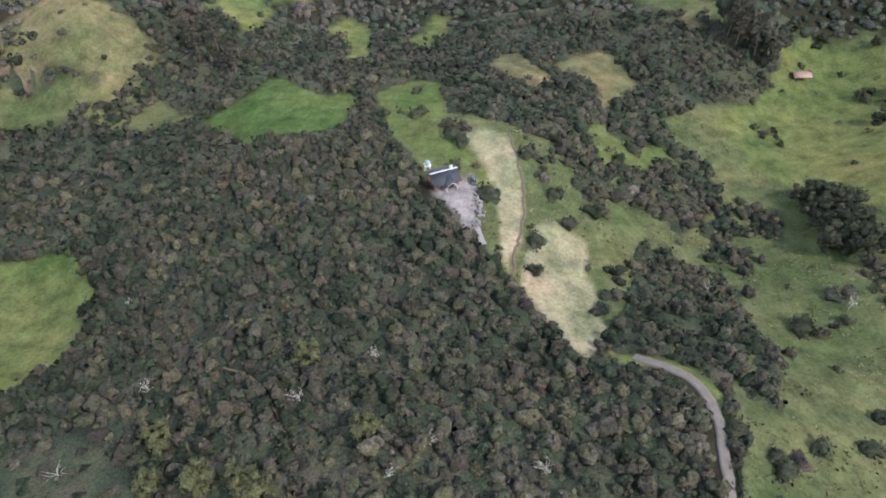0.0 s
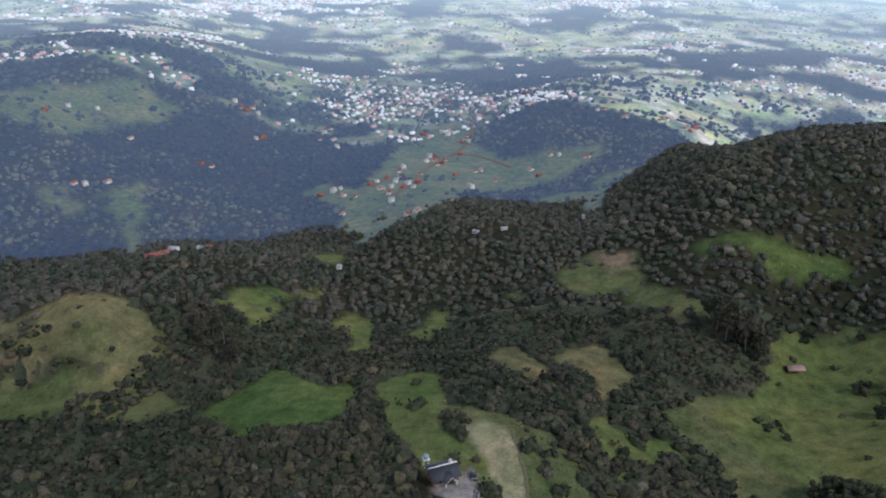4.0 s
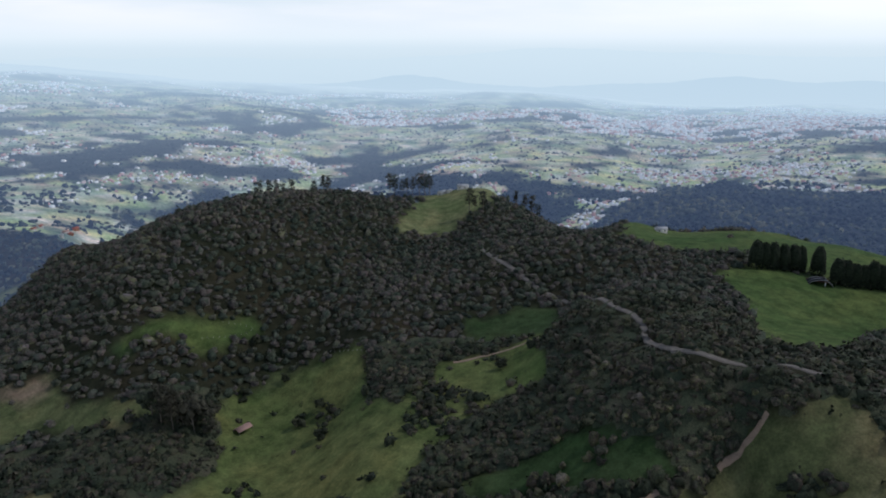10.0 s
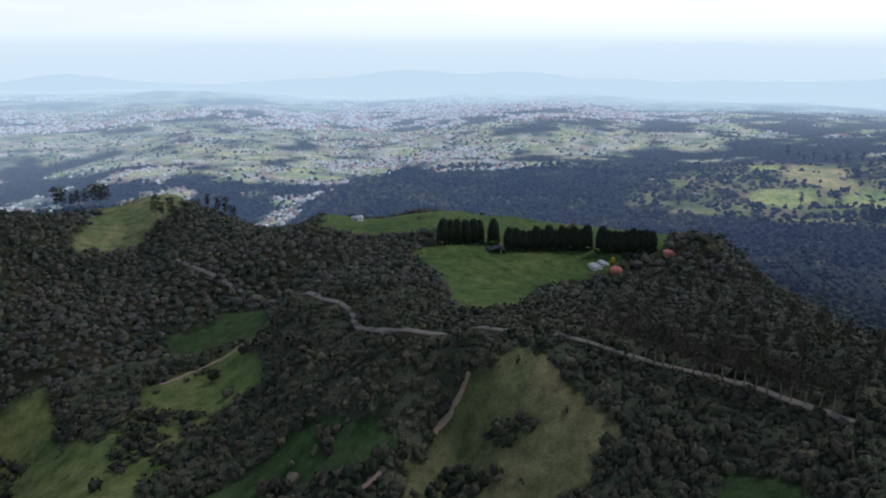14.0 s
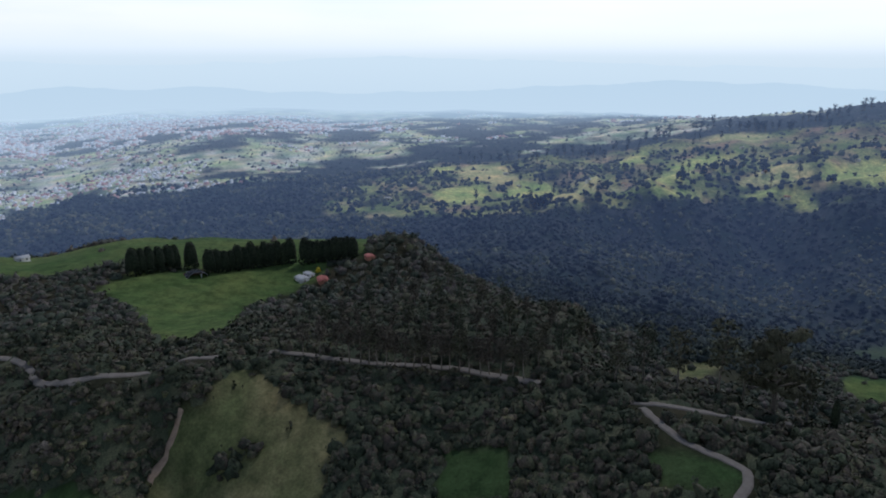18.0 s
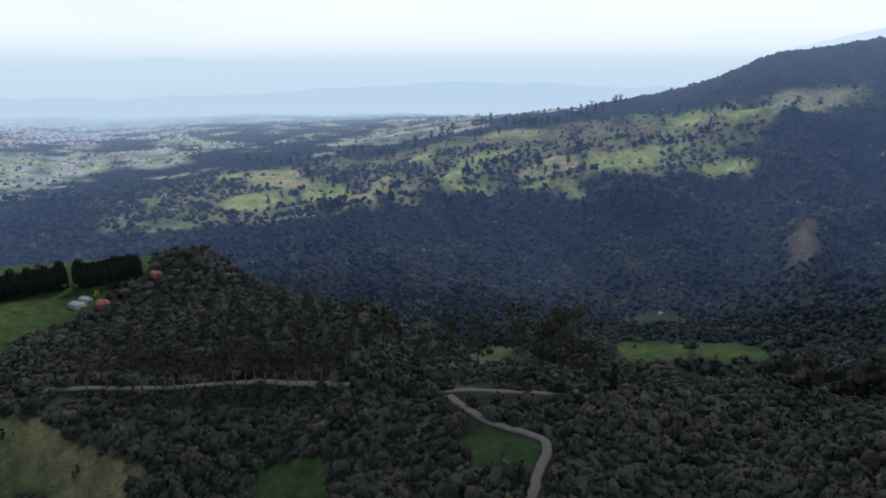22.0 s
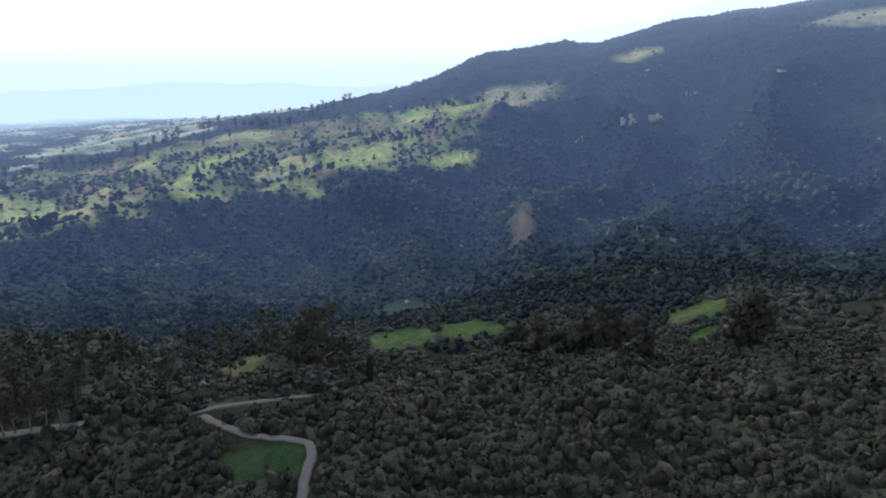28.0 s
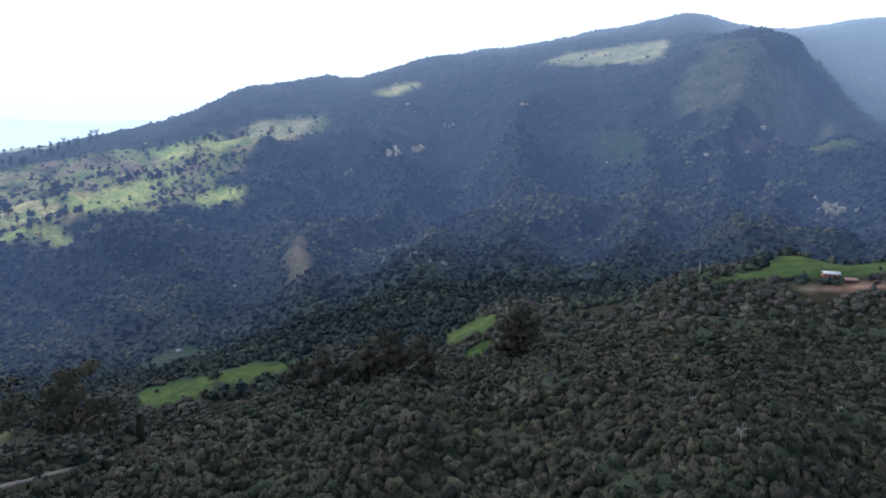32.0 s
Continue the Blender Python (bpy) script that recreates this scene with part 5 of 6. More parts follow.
def wood(name, shapes, step, r0, r1, size, tall, mat, label, low=-0.1, high=0.5, only=None, sink=0.3, gain=0.5):
    x, y, z, patch = stand(step, r0, r1)
    if only is not None:
        az = np.degrees(np.arctan2(x, y))
        az = np.where(az < -76, az + 360, az)
        m = only(np.hypot(x, y), az)
        x, y, z, patch = x[m], y[m], z[m], patch[m]
    n = len(x)
    tint = np.clip((patch - 0.5) * gain + 0.25 + rng.uniform(low, high, n), 0, 1)
    s = size[0] + (size[1] - size[0]) * rng.uniform(0, 1, n) ** 1.6
    tagged(plant(name, shapes, x, y, z - sink, s, rng.uniform(tall[0], tall[1], n), tint, mat), label, "forest", kind="stuff")


def hilly(r, az):
    return (az > 95) & (r > 430 + 60 * np.sin(az * 0.4))


# a dark tangle of twigs and leaves, added as one uneven sheet to close the gaps under the crowns
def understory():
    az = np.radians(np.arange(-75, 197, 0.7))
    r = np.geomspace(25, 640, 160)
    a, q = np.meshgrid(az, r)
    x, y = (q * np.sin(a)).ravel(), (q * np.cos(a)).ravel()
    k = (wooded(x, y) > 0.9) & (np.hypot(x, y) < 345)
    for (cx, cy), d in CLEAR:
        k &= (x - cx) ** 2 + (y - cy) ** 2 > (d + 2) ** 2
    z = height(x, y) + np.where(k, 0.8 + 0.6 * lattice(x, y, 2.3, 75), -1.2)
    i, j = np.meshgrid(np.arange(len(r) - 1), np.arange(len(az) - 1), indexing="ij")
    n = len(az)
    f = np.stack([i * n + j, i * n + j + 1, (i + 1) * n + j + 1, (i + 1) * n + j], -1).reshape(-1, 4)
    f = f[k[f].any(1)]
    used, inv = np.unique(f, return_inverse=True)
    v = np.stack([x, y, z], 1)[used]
    tagged(new("understory", tri_mesh("understory", v, inv.reshape(-1, 4), LEAF, tint=np.clip(0.2 + 0.2 * lattice(x, y, 6, 76), 0, 0.5)[used])), "dark filler sheet of understory shrubs below the crowns", "undergrowth", kind="stuff")


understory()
def near_side(r, az):
    return (np.abs(az) < 46) & (r > 46)


def ridge_side(r, az):
    return (np.abs(az) >= 46) & (r > 118)


# scrubby wood on the near ridges: large crowns over a filling of small ones
wood("forest_canopy", NEAR_CROWNS, 2.75, 46, 215, (1.15, 2.9), (0.9, 1.55), LEAF, "dense mixed scrub wood, olive, brown and grey-green crowns", -0.22, 0.5, near_side)
wood("forest_canopy", RIDGE_CROWNS, 2.95, 118, 225, (1.25, 3.0), (0.85, 1.5), LEAF, "dense dark scrub wood, brown and olive crowns", -0.22, 0.48, ridge_side)
wood("forest_canopy", EDGE_CROWNS, 3.5, 215, 335, (1.6, 3.5), (0.65, 1.2), LEAF, "dense scrub wood with tangled olive and brown crowns", -0.22, 0.45, lambda r, az: (r > 225) | (np.abs(az) < 46))
wood("forest_canopy", LUMPS, 5.0, 25, 118, (2.4, 3.6), (0.9, 1.2), LEAF, "dense dark scrub wood below the hilltop", -0.2, 0.5, lambda r, az: ~near_side(r, az))
wood("undergrowth", LOW_CROWNS, 6.5, 46, 330, (1.2, 2.2), (0.8, 1.5), LEAF, "low tangled undergrowth between the scrub trees", -0.2, 0.45, lambda r, az: near_side(r, az) | ridge_side(r, az))
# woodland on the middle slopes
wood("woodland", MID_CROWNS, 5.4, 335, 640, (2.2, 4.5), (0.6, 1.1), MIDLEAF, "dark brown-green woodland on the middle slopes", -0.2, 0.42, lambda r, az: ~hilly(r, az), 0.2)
wood("gully_woodland", MID_CROWNS, 6.4, 400, 640, (2.6, 5.0), (0.75, 1.3), HILLLEAF, "woodland in the gully below the mountain, blued by painted haze", -0.15, 0.45, hilly, 0.3, 0.9)
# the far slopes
wood("hill_woodland", HILL_CROWNS, 9.2, 640, 1000, (3.2, 6.6), (0.7, 1.25), HILLLEAF, "woodland on the nearer mountain slopes, blued by painted haze", -0.2, 0.45, None, 0.5, 1.6)
wood("hill_woodland", HILL_CROWNS, 12.4, 1000, 1500, (4.4, 8.8), (0.7, 1.25), HILLLEAF, "woodland covering the far mountain slopes, blued by painted haze", -0.2, 0.45, None, 0.6, 1.6)
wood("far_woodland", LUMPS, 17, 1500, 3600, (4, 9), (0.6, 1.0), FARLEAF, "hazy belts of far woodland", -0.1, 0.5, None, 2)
# the hills out of view
x, y, z, patch = stand(26, 40, 1500, az0=197.0, az1=285.0)
n = len(x)
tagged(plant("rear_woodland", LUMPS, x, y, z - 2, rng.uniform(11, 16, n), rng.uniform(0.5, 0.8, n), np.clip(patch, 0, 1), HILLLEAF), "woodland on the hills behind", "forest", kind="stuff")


# tussocks on the rough grassland of the near slopes
TUFT = leaf_material("tussock_grass", [(0.0, (0.10, 0.118, 0.05)), (0.45, (0.14, 0.15, 0.07)), (0.8, (0.20, 0.19, 0.10)), (1.0, (0.26, 0.24, 0.15))], 2.5, 0.7).mat
BLADES = [sprays(rng, rng.normal(0, 0.35, (7, 3)) * [1, 1, 0.3] + [0, 0, 0.3], np.tile([0.0, 0.0, 0.6], (7, 1)) + rng.normal(0, 0.4, (7, 3)), 0.5) for _ in range(8)]
x, y = scatter(1.7, 46, 260, -20.0, 62.0)
f = field_of(x, y)
lumpy = np.array([FIELDS[n][0] in ("rough", "dry") for n in NAMES] + [False])
keep = open_ground(x, y, lumpy[f] & (rng.uniform(0, 1, x.shape) < 0.12 + 0.75 * smooth(-0.1, 0.6, lattice(x + 0.6 * y, 0.35 * (y - 0.6 * x), 5.5, 61) + 0.5 * lattice(x, y, 31, 62))))
for width, line in list(ROADS.values()) + list(TRACKS.values()):
    keep &= ~near_line(line, width * 0.6 + 0.5, x, y)
x, y = x[keep], y[keep]
n = len(x)
tagged(plant("tussocks", BLADES, x, y, height(x, y) - 0.05, rng.uniform(0.4, 0.9, n), rng.uniform(0.5, 0.9, n), np.clip(0.4 + 0.3 * lattice(x, y, 26, 63) + rng.uniform(-0.25, 0.35, n), 0, 1), TUFT, up=True), "pale tussocks of rough grass on the open slope", "grass", kind="stuff")


# ---- single trees ----
def part(name, geo, mat, parent=None, label="", tint=None, flat=True, normals=None):
    v, t = geo
    me = tri_mesh(name, np.asarray(v), np.asarray(t), mat, tint=np.full(len(v), 0.5) if tint is None else tint, flat=flat and normals is None, normals=normals)
    ob = new(name, me)
    ob.parent = parent
    if label:
        ob["label"] = label
    return ob


def ground_pose(x, y, turn=0.0, sink=0.0):
    return pose(x, y, float(height(np.array([x]), np.array([y]))[0]) - sink, 0, 0, turn)


def broad_tree(rng, tall, spread, mat, leaves=240, name="tree", core=2, hue=(0.2, 0.75), rise=0.8):
    """Trunk with limbs and a crown of several masses of leaf sprays."""
    root = new(name)
    top = np.array([rng.normal(0, 0.05) * tall, rng.normal(0, 0.05) * tall, tall * 0.62])
    sticks = [prism((0, 0, -0.5), top * [0.5, 0.5, 0.55], 0.035 * tall * 0.6, 0.02 * tall), prism(top * [0.5, 0.5, 0.55], top, 0.02 * tall, 0.012 * tall)]
    tips = [np.array([*top[:2], tall * 0.78])]
    for k in range(15):
        a, h = k * 2.4 + rng.uniform(0, 0.6), rng.uniform(0.30, 0.90) * tall
        s = top * [0.7, 0.7, 0] + [0, 0, h * 0.75]
        tip = np.array([math.cos(a) * spread * rng.uniform(0.35, 0.72), math.sin(a) * spread * rng.uniform(0.35, 0.72), h])
        sticks.append(prism(s, tip, 0.012 * tall, 0.004 * tall, 4))
        tips.append(tip)
    part("trunk", join(sticks), BARK, root)
    masses, nn = [], []
    for tip in tips:
        v, t = crown_shape(rng, 5, max(8, 2 * leaves // len(tips)), 0.20, rise, min(core, 1))
        nn.append(soft_normals(rng, v, t, 0.12))
        masses.append((v * spread * rng.uniform(0.30, 0.50) + tip - [0, 0, 0.12 * tall], t))
    v, t = join(masses)
    part("crown", (v, t), mat, root, tint=np.full(len(v), rng.uniform(*hue)), normals=np.concatenate(nn))
    return root


def eucalyptus(rng, tall, mat=LEAF):
    """A bare leaning trunk with high open crown."""
    root = new("eucalyptus_tree")
    lean = rng.normal(0, 0.05, 2) * tall
    top = np.array([lean[0], lean[1], tall * 0.9])
    sticks = [prism((0, 0, -0.5), top * 0.5, 0.014 * tall + 0.06, 0.011 * tall), prism(top * 0.5, top, 0.011 * tall, 0.004 * tall)]
    tips = [top]
    for k in range(17):
        a, f = k * 2.4 + rng.uniform(0, 0.5), 0.4 + 0.034 * k + rng.uniform(-0.03, 0.03)
        s = top * f
        tip = s + np.array([math.cos(a), math.sin(a), 0.6]) * tall * rng.uniform(0.05, 0.13)
        sticks.append(prism(s, tip, 0.006 * tall, 0.003 * tall, 4))
        tips.append(tip)
    part("trunk", join(sticks), BARK, root, "slender pale trunk")
    masses, nn = [], []
    for tip in tips:
        v, t = crown_shape(rng, 5, 30, 0.23, 1.0, 0)
        nn.append(soft_normals(rng, v, t, 0.12))
        masses.append((v * tall * rng.uniform(0.07, 0.135) + tip - [0, 0, 0.05 * tall], t))
    v, t = join(masses)
    part("crown", (v, t), mat, root, tint=np.full(len(v), rng.uniform(0.25, 0.6)), normals=np.concatenate(nn))
    return root


def cypress(rng, tall, spread):
    root = new("cypress_tree")
    part("trunk", prism((0, 0, -0.5), (0, 0, tall * 0.5), 0.2, 0.1), BARK, root)
    n = 420
    h = rng.uniform(0.02, 1.0, n)
    a = rng.uniform(0, 2 * np.pi, n)
    rad = spread * np.minimum(1.0, np.clip(1.01 - h, 0, 1) ** 0.3 * 1.06) * rng.uniform(0.86, 1.04, n)
    d = np.stack([np.cos(a), np.sin(a), 0.2 + h], 1)
    p = np.stack([np.cos(a) * rad, np.sin(a) * rad, h * tall], 1)
    ball_v, ball_t = BALL[3]
    core = ball_v * rng.uniform(0.93, 1.0, (len(ball_v), 1)) * [spread * 0.95, spread * 0.95, tall * 0.52] + [0, 0, tall * 0.46]
    v, t = join([sprays(rng, p, d, 0.17 * spread), (core, ball_t)])
    part("crown", (v, t), CYPRESS, root, tint=rng.uniform(0, 1, len(v)) * 0.2 + rng.uniform(0, 0.7))
    return root


def bush(rng, name="bush"):
    root = new(name)
    part("stem", join([prism((0, 0, -0.3), (0.2 * math.cos(k), 0.2 * math.sin(k), 0.8), 0.06, 0.03, 4) for k in range(0, 6, 2)]), BARK, root)
    v, t = crown_shape(rng, 9, 200, 0.15, 0.85)
    part("crown", (v, t), BUSH, root, tint=np.full(len(v), rng.uniform(0, 1)), normals=soft_normals(rng, v, t, 0.12))
    return root


def dead_tree(rng, tall):
    root = new("dead_tree")
    sticks = [prism((0, 0, -0.3), (0.1, 0, tall * 0.55), 0.11, 0.08)]
    for k in range(9):
        a, h = k * 2.4, tall * rng.uniform(0.3, 0.58)
        s = np.array([0.08, 0, h])
        m = s + np.array([math.cos(a), math.sin(a), 0.8]) * tall * 0.18
        sticks += [prism(s, m, 0.06, 0.045, 4), prism(m, m + rng.normal(0, 0.14, 3) * tall + [0, 0, tall * 0.16], 0.045, 0.02, 4), prism(m, m + rng.normal(0, 0.16, 3) * tall + [0, 0, tall * 0.08], 0.04, 0.02, 4)]
    part("trunk", join(sticks), DEADWOOD, root)
    return root


def grove(places, protos, label, category, group, lo=0.85, hi=1.15, sink=0.1):
    """Stands copies of a few trees at places; the first ones are the trees themselves."""
    for i, (px, py) in enumerate(places):
        m = ground_pose(px, py, rng.uniform(0, 360), sink)
        s = rng.uniform(lo, hi)
        k = protos[i % len(protos)]
        ob = k if i < len(protos) else copy_thing(k, m)
        ob.matrix_basis = m @ Matrix.Diagonal((s, s, s * rng.uniform(0.9, 1.12), 1))
        tagged(ob, label, category, group)


grove(HEDGE, [cypress(rng, 15.5, 4.2) for _ in range(4)], "dense dark cypress in a clipped windbreak row on the pasture", "tree", "cypress windbreak", 0.92, 1.08)
grove([COLUMN_TREE], [cypress(rng, 15, 1.7)], "lone dark columnar cypress beside the road", "tree", "")
grove(ROAD_TREES, [eucalyptus(rng, 17) for _ in range(5)], "slender eucalyptus with bare trunk beside the road", "tree", "roadside eucalyptus", 0.8, 1.15)
grove(SPUR_TREES, [eucalyptus(rng, 15) for _ in range(6)], "slender eucalyptus rising out of the wooded spur", "tree", "spur eucalyptus", 0.75, 1.15)
grove(TALL_TREES[:1], [broad_tree(rng, 41, 10, LEAF, 900, "tall_tree", 2, (0.28, 0.34), 1.0)], "very tall broad dark tree with yellowish top beside the road", "tree", "roadside tall trees", 0.98, 1.0)
grove(TALL_TREES[1:2], [eucalyptus(rng, 34, LEAF)], "very tall slender eucalyptus with open crown beside the road", "tree", "roadside tall trees", 0.98, 1.0)
grove(TALL_TREES[2:], [eucalyptus(rng, 29, LEAF) for _ in range(3)], "tall open eucalyptus beside the road", "tree", "roadside tall trees", 0.7, 1.0)
grove(BIG_TREES, [broad_tree(rng, 24, 8, LEAF, 560, "large_tree", 2, (0.25, 0.7), 1.0) for _ in range(4)], "tall spreading dark tree standing above the scrub wood", "tree", "tall trees", 0.65, 1.1)
grove(CREST_TREES, [eucalyptus(rng, 20, LEAF) for _ in range(5)], "dark tall eucalyptus on the plateau crest", "tree", "crest trees", 0.7, 1.15)
# dark trees standing among the mountain fields
x, y = scatter(58, 800, 1900, 95, 170)
keep = mosaic_at(x, y) & (rng.uniform(0, 1, x.shape) < 0.62)
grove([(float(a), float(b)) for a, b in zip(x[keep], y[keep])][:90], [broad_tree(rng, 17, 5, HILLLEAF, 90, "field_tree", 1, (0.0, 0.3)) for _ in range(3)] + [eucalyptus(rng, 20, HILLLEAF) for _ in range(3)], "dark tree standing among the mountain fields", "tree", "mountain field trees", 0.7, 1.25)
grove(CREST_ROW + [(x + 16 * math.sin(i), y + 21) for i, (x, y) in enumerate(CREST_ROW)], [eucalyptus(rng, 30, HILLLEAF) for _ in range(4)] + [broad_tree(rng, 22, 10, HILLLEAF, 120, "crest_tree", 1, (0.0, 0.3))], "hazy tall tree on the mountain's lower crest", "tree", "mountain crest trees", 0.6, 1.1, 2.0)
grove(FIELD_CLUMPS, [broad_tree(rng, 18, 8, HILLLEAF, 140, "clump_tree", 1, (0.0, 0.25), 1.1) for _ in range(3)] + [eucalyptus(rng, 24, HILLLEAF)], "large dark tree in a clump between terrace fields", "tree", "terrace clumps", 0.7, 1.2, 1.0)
grove(SHED_GROVE, [eucalyptus(rng, 21) for _ in range(3)] + [broad_tree(rng, 17, 6, LEAF, 420, "grove_tree", 2, (0.3, 0.7), 1.1) for _ in range(2)], "tall tree of a dark grove beside the pasture", "tree", "pasture grove", 0.75, 1.1)
grove(WEST_GROVE, [eucalyptus(rng, 18) for _ in range(3)] + [broad_tree(rng, 13, 5, LEAF, 320, "slope_tree", 2, (0.3, 0.7), 1.1) for _ in range(2)], "tall brown-green tree at the foot of the bald hill", "tree", "bald hill grove", 0.7, 1.1)
grove(EMERGENTS, [eucalyptus(rng, 7) for _ in range(5)], "slender pale-stemmed sapling standing above the scrub", "tree", "emergent saplings", 0.7, 1.25)
grove(PASTURE_TREES, [broad_tree(rng, 6.5, 4.2, BUSH, 260, "pasture_tree") for _ in range(4)], "low dark round tree standing in the pasture", "tree", "pasture trees", 0.7, 1.1)
grove(COPSE, [broad_tree(rng, 10, 5.5, BUSH, 300, "copse_tree") for _ in range(3)], "dark tree of a dense copse on the grassland", "tree", "copse", 0.8, 1.15)
grove(BUSHES, [bush(rng) for _ in range(4)], "round dark bush standing on open grass", "bush", "field bushes", 1.8, 3.2, 0.3)
grove(LIGHT_TREES, [broad_tree(rng, 7, 4.2, LEAF, 520, "leafy_tree", 2, (0.765, 0.785)) for _ in range(3)], "leafy yellow-green tree rising above the scrub", "tree", "leafy trees", 0.85, 1.1)
grove(DEAD_TREES, [dead_tree(rng, 6.5) for _ in range(3)], "bare pale dead tree among the scrub", "tree", "dead trees", 0.8, 1.15)


# ---- buildings ----
def box(x0, y0, z0, x1, y1, z1):
    v = np.array([(x, y, z) for z in (z0, z1) for x, y in ((x0, y0), (x1, y0), (x1, y1), (x0, y1))], float)
    q = [[0, 2, 1], [0, 3, 2], [4, 5, 6], [4, 6, 7]]
    for i in range(4):
        j = (i + 1) % 4
        q += [[i, j, 4 + j], [i, 4 + j, 4 + i]]
    return v, np.array(q)


def gable_walls(w, d, h, rise):
    """Walls with gable ends: ridge along x."""
    v = np.array([(-w, -d, -1.5), (w, -d, -1.5), (w, d, -1.5), (-w, d, -1.5), (-w, -d, h), (w, -d, h), (w, d, h), (-w, d, h), (-w, 0, h + rise), (w, 0, h + rise)], float) * [0.5, 0.5, 1]
    t = [[0, 1, 5], [0, 5, 4], [1, 2, 6], [1, 6, 5], [2, 3, 7], [2, 7, 6], [3, 0, 4], [3, 4, 7], [4, 8, 7], [5, 6, 9], [4, 5, 9], [4, 9, 8], [6, 7, 8], [6, 8, 9]]
    return v, np.array(t)


def gable_roof(w, d, h, rise, over=0.5, thick=0.22):
    """Two sloping slabs with eaves."""
    w, d = w * 0.5 + over, d * 0.5
    k = rise / d
    y1, z1 = d + over, h - over * k + 0.04
    z0 = h + rise + 0.04
    parts = []
    for s in (-1, 1):
        v = np.array([(-w, 0, z0), (w, 0, z0), (w, s * y1, z1), (-w, s * y1, z1)] + [(-w, 0, z0 + thick), (w, 0, z0 + thick), (w, s * y1, z1 + thick), (-w, s * y1, z1 + thick)])
        t = box(0, 0, 0, 1, 1, 1)[1]
        parts.append((v, t if s > 0 else t[:, ::-1]))
    return join(parts)


def small_house(w, d, h, rise, wall, roof, name="house", windows=2):
    root = new(name)
    part("wall", gable_walls(w, d, h, rise), wall, root)
    part("roof", gable_roof(w, d, h, rise), roof, root)
    for s in (-1, 1):
        for i in range(windows):
            x = (i + 0.5) / windows * w - w / 2
            part("window", box(x - 0.55, s * (d / 2 + 0.01) - 0.04, 1.0, x + 0.55, s * (d / 2 + 0.01) + 0.04, 2.2), GLASS, root)
    part("door", box(-w / 2 - 0.05, -0.5, 0, -w / 2 + 0.03, 0.5, 2.05), WOODWALL, root)
    return root


def settle(places, protos, labels, group, lo=0.85, hi=1.2, sink=0.0):
    """Houses of few kinds at places."""
    used = set()
    for i, (px, py) in enumerate(places):
        k = int(rng.integers(0, len(protos)))
        m = ground_pose(px, py, rng.uniform(0, 180), sink)
        s = rng.uniform(lo, hi)
        ob = copy_thing(protos[k], m) if k in used else protos[k]
        used.add(k)
        ob.matrix_basis = m @ Matrix.Diagonal((s, s, s, 1))
        tagged(ob, labels[k], "house", group)
    for k, p in enumerate(protos):
        if k not in used:
            for o in (*p.children_recursive, p):
                bpy.data.objects.remove(o)


def kinds(windows=2):
    return [small_house(9, 7, 3.2, 1.7, WHITEWALL, REDROOF, windows=windows), small_house(11, 8, 3.4, 1.9, WHITEWALL, PINKROOF, windows=windows),
            small_house(8, 7, 5.4, 1.5, WHITEWALL, GREYROOF, windows=windows), small_house(12, 8, 3.2, 1.8, BRICKWALL, REDROOF, windows=windows)]


KIND_SAY = ["white house with red tile roof among meadows", "white house with faded red roof", "tall white house with grey sheet roof", "brick house with long red roof"]
settle(VILLAGE, kinds(), KIND_SAY, "village houses", 0.55, 0.85)
settle(UPPER_VILLAGE, kinds(), KIND_SAY, "upper village houses", 0.6, 0.95)
settle(WEST_HOUSES, kinds(), KIND_SAY, "scattered hill houses", 0.5, 0.75)
settle(MOUNTAIN_HUTS, [small_house(8, 6, 2.8, 1.2, WHITEWALL, GREYROOF, "hut"), small_house(7, 5, 2.6, 1.0, WHITEWALL, PINKROOF, "hut")],
       ["small white hut with sheet roof on the mountain fields", "small pale hut with faded roof on the mountain fields"], "mountain huts", 0.9, 1.3)
settle(LONE_HOUSES, [small_house(8, 6, 2.8, 1.2, WHITEWALL, GREYROOF, "cottage")], ["small white cottage with pale roof among trees"], "cottages", 0.45, 0.6)
settle(CREST_HUTS + SHELF_HUT, [small_house(9, 6, 2.8, 1.3, WHITEWALL, GREYROOF, "field_hut")], ["small white field hut with pale sheet roof"], "field huts", 0.6, 1.1)

# the town: far roofs past counting
x, y = scatter(12, 1000, 4300, -40, 128)
r, az = np.hypot(x, y), np.degrees(np.arctan2(x, y))
busy = 0.75 * lattice(x, y, 520, 91) + 0.6 * lattice(x, y, 140, 92) + 0.35 * lattice(x, y, 45, 93) + 0.1 * smooth(40, 55, az)
busy += 0.42 * smooth(44, 54, az) * (1 - smooth(72, 84, az)) * smooth(1300, 1600, r) * (1 - smooth(3300, 3900, r))
busy += 0.55 * smooth(-14, -8, az) * (1 - smooth(6, 14, az)) * (1 - smooth(1500, 1900, r))
busy -= 0.45 * smooth(86, 98, az)
keep = (valley(x, y) > 0) & (belts(x, y) < 0.24) & (busy > 0.42 + rng.uniform(-0.25, 0.5, x.shape)) & (rng.uniform(0, 1, x.shape) < np.clip(2000 / r, 0.3, 0.7))
x, y = x[keep], y[keep]
n = len(x)
TOWNWALL = Nodes("town_walls", 0.85, 0.2)
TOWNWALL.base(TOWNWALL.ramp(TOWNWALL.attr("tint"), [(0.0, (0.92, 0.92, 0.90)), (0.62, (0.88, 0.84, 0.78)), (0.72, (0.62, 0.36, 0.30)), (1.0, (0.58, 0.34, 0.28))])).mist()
hw = gable_walls(1.0, 0.8, 0.5, 0.2)
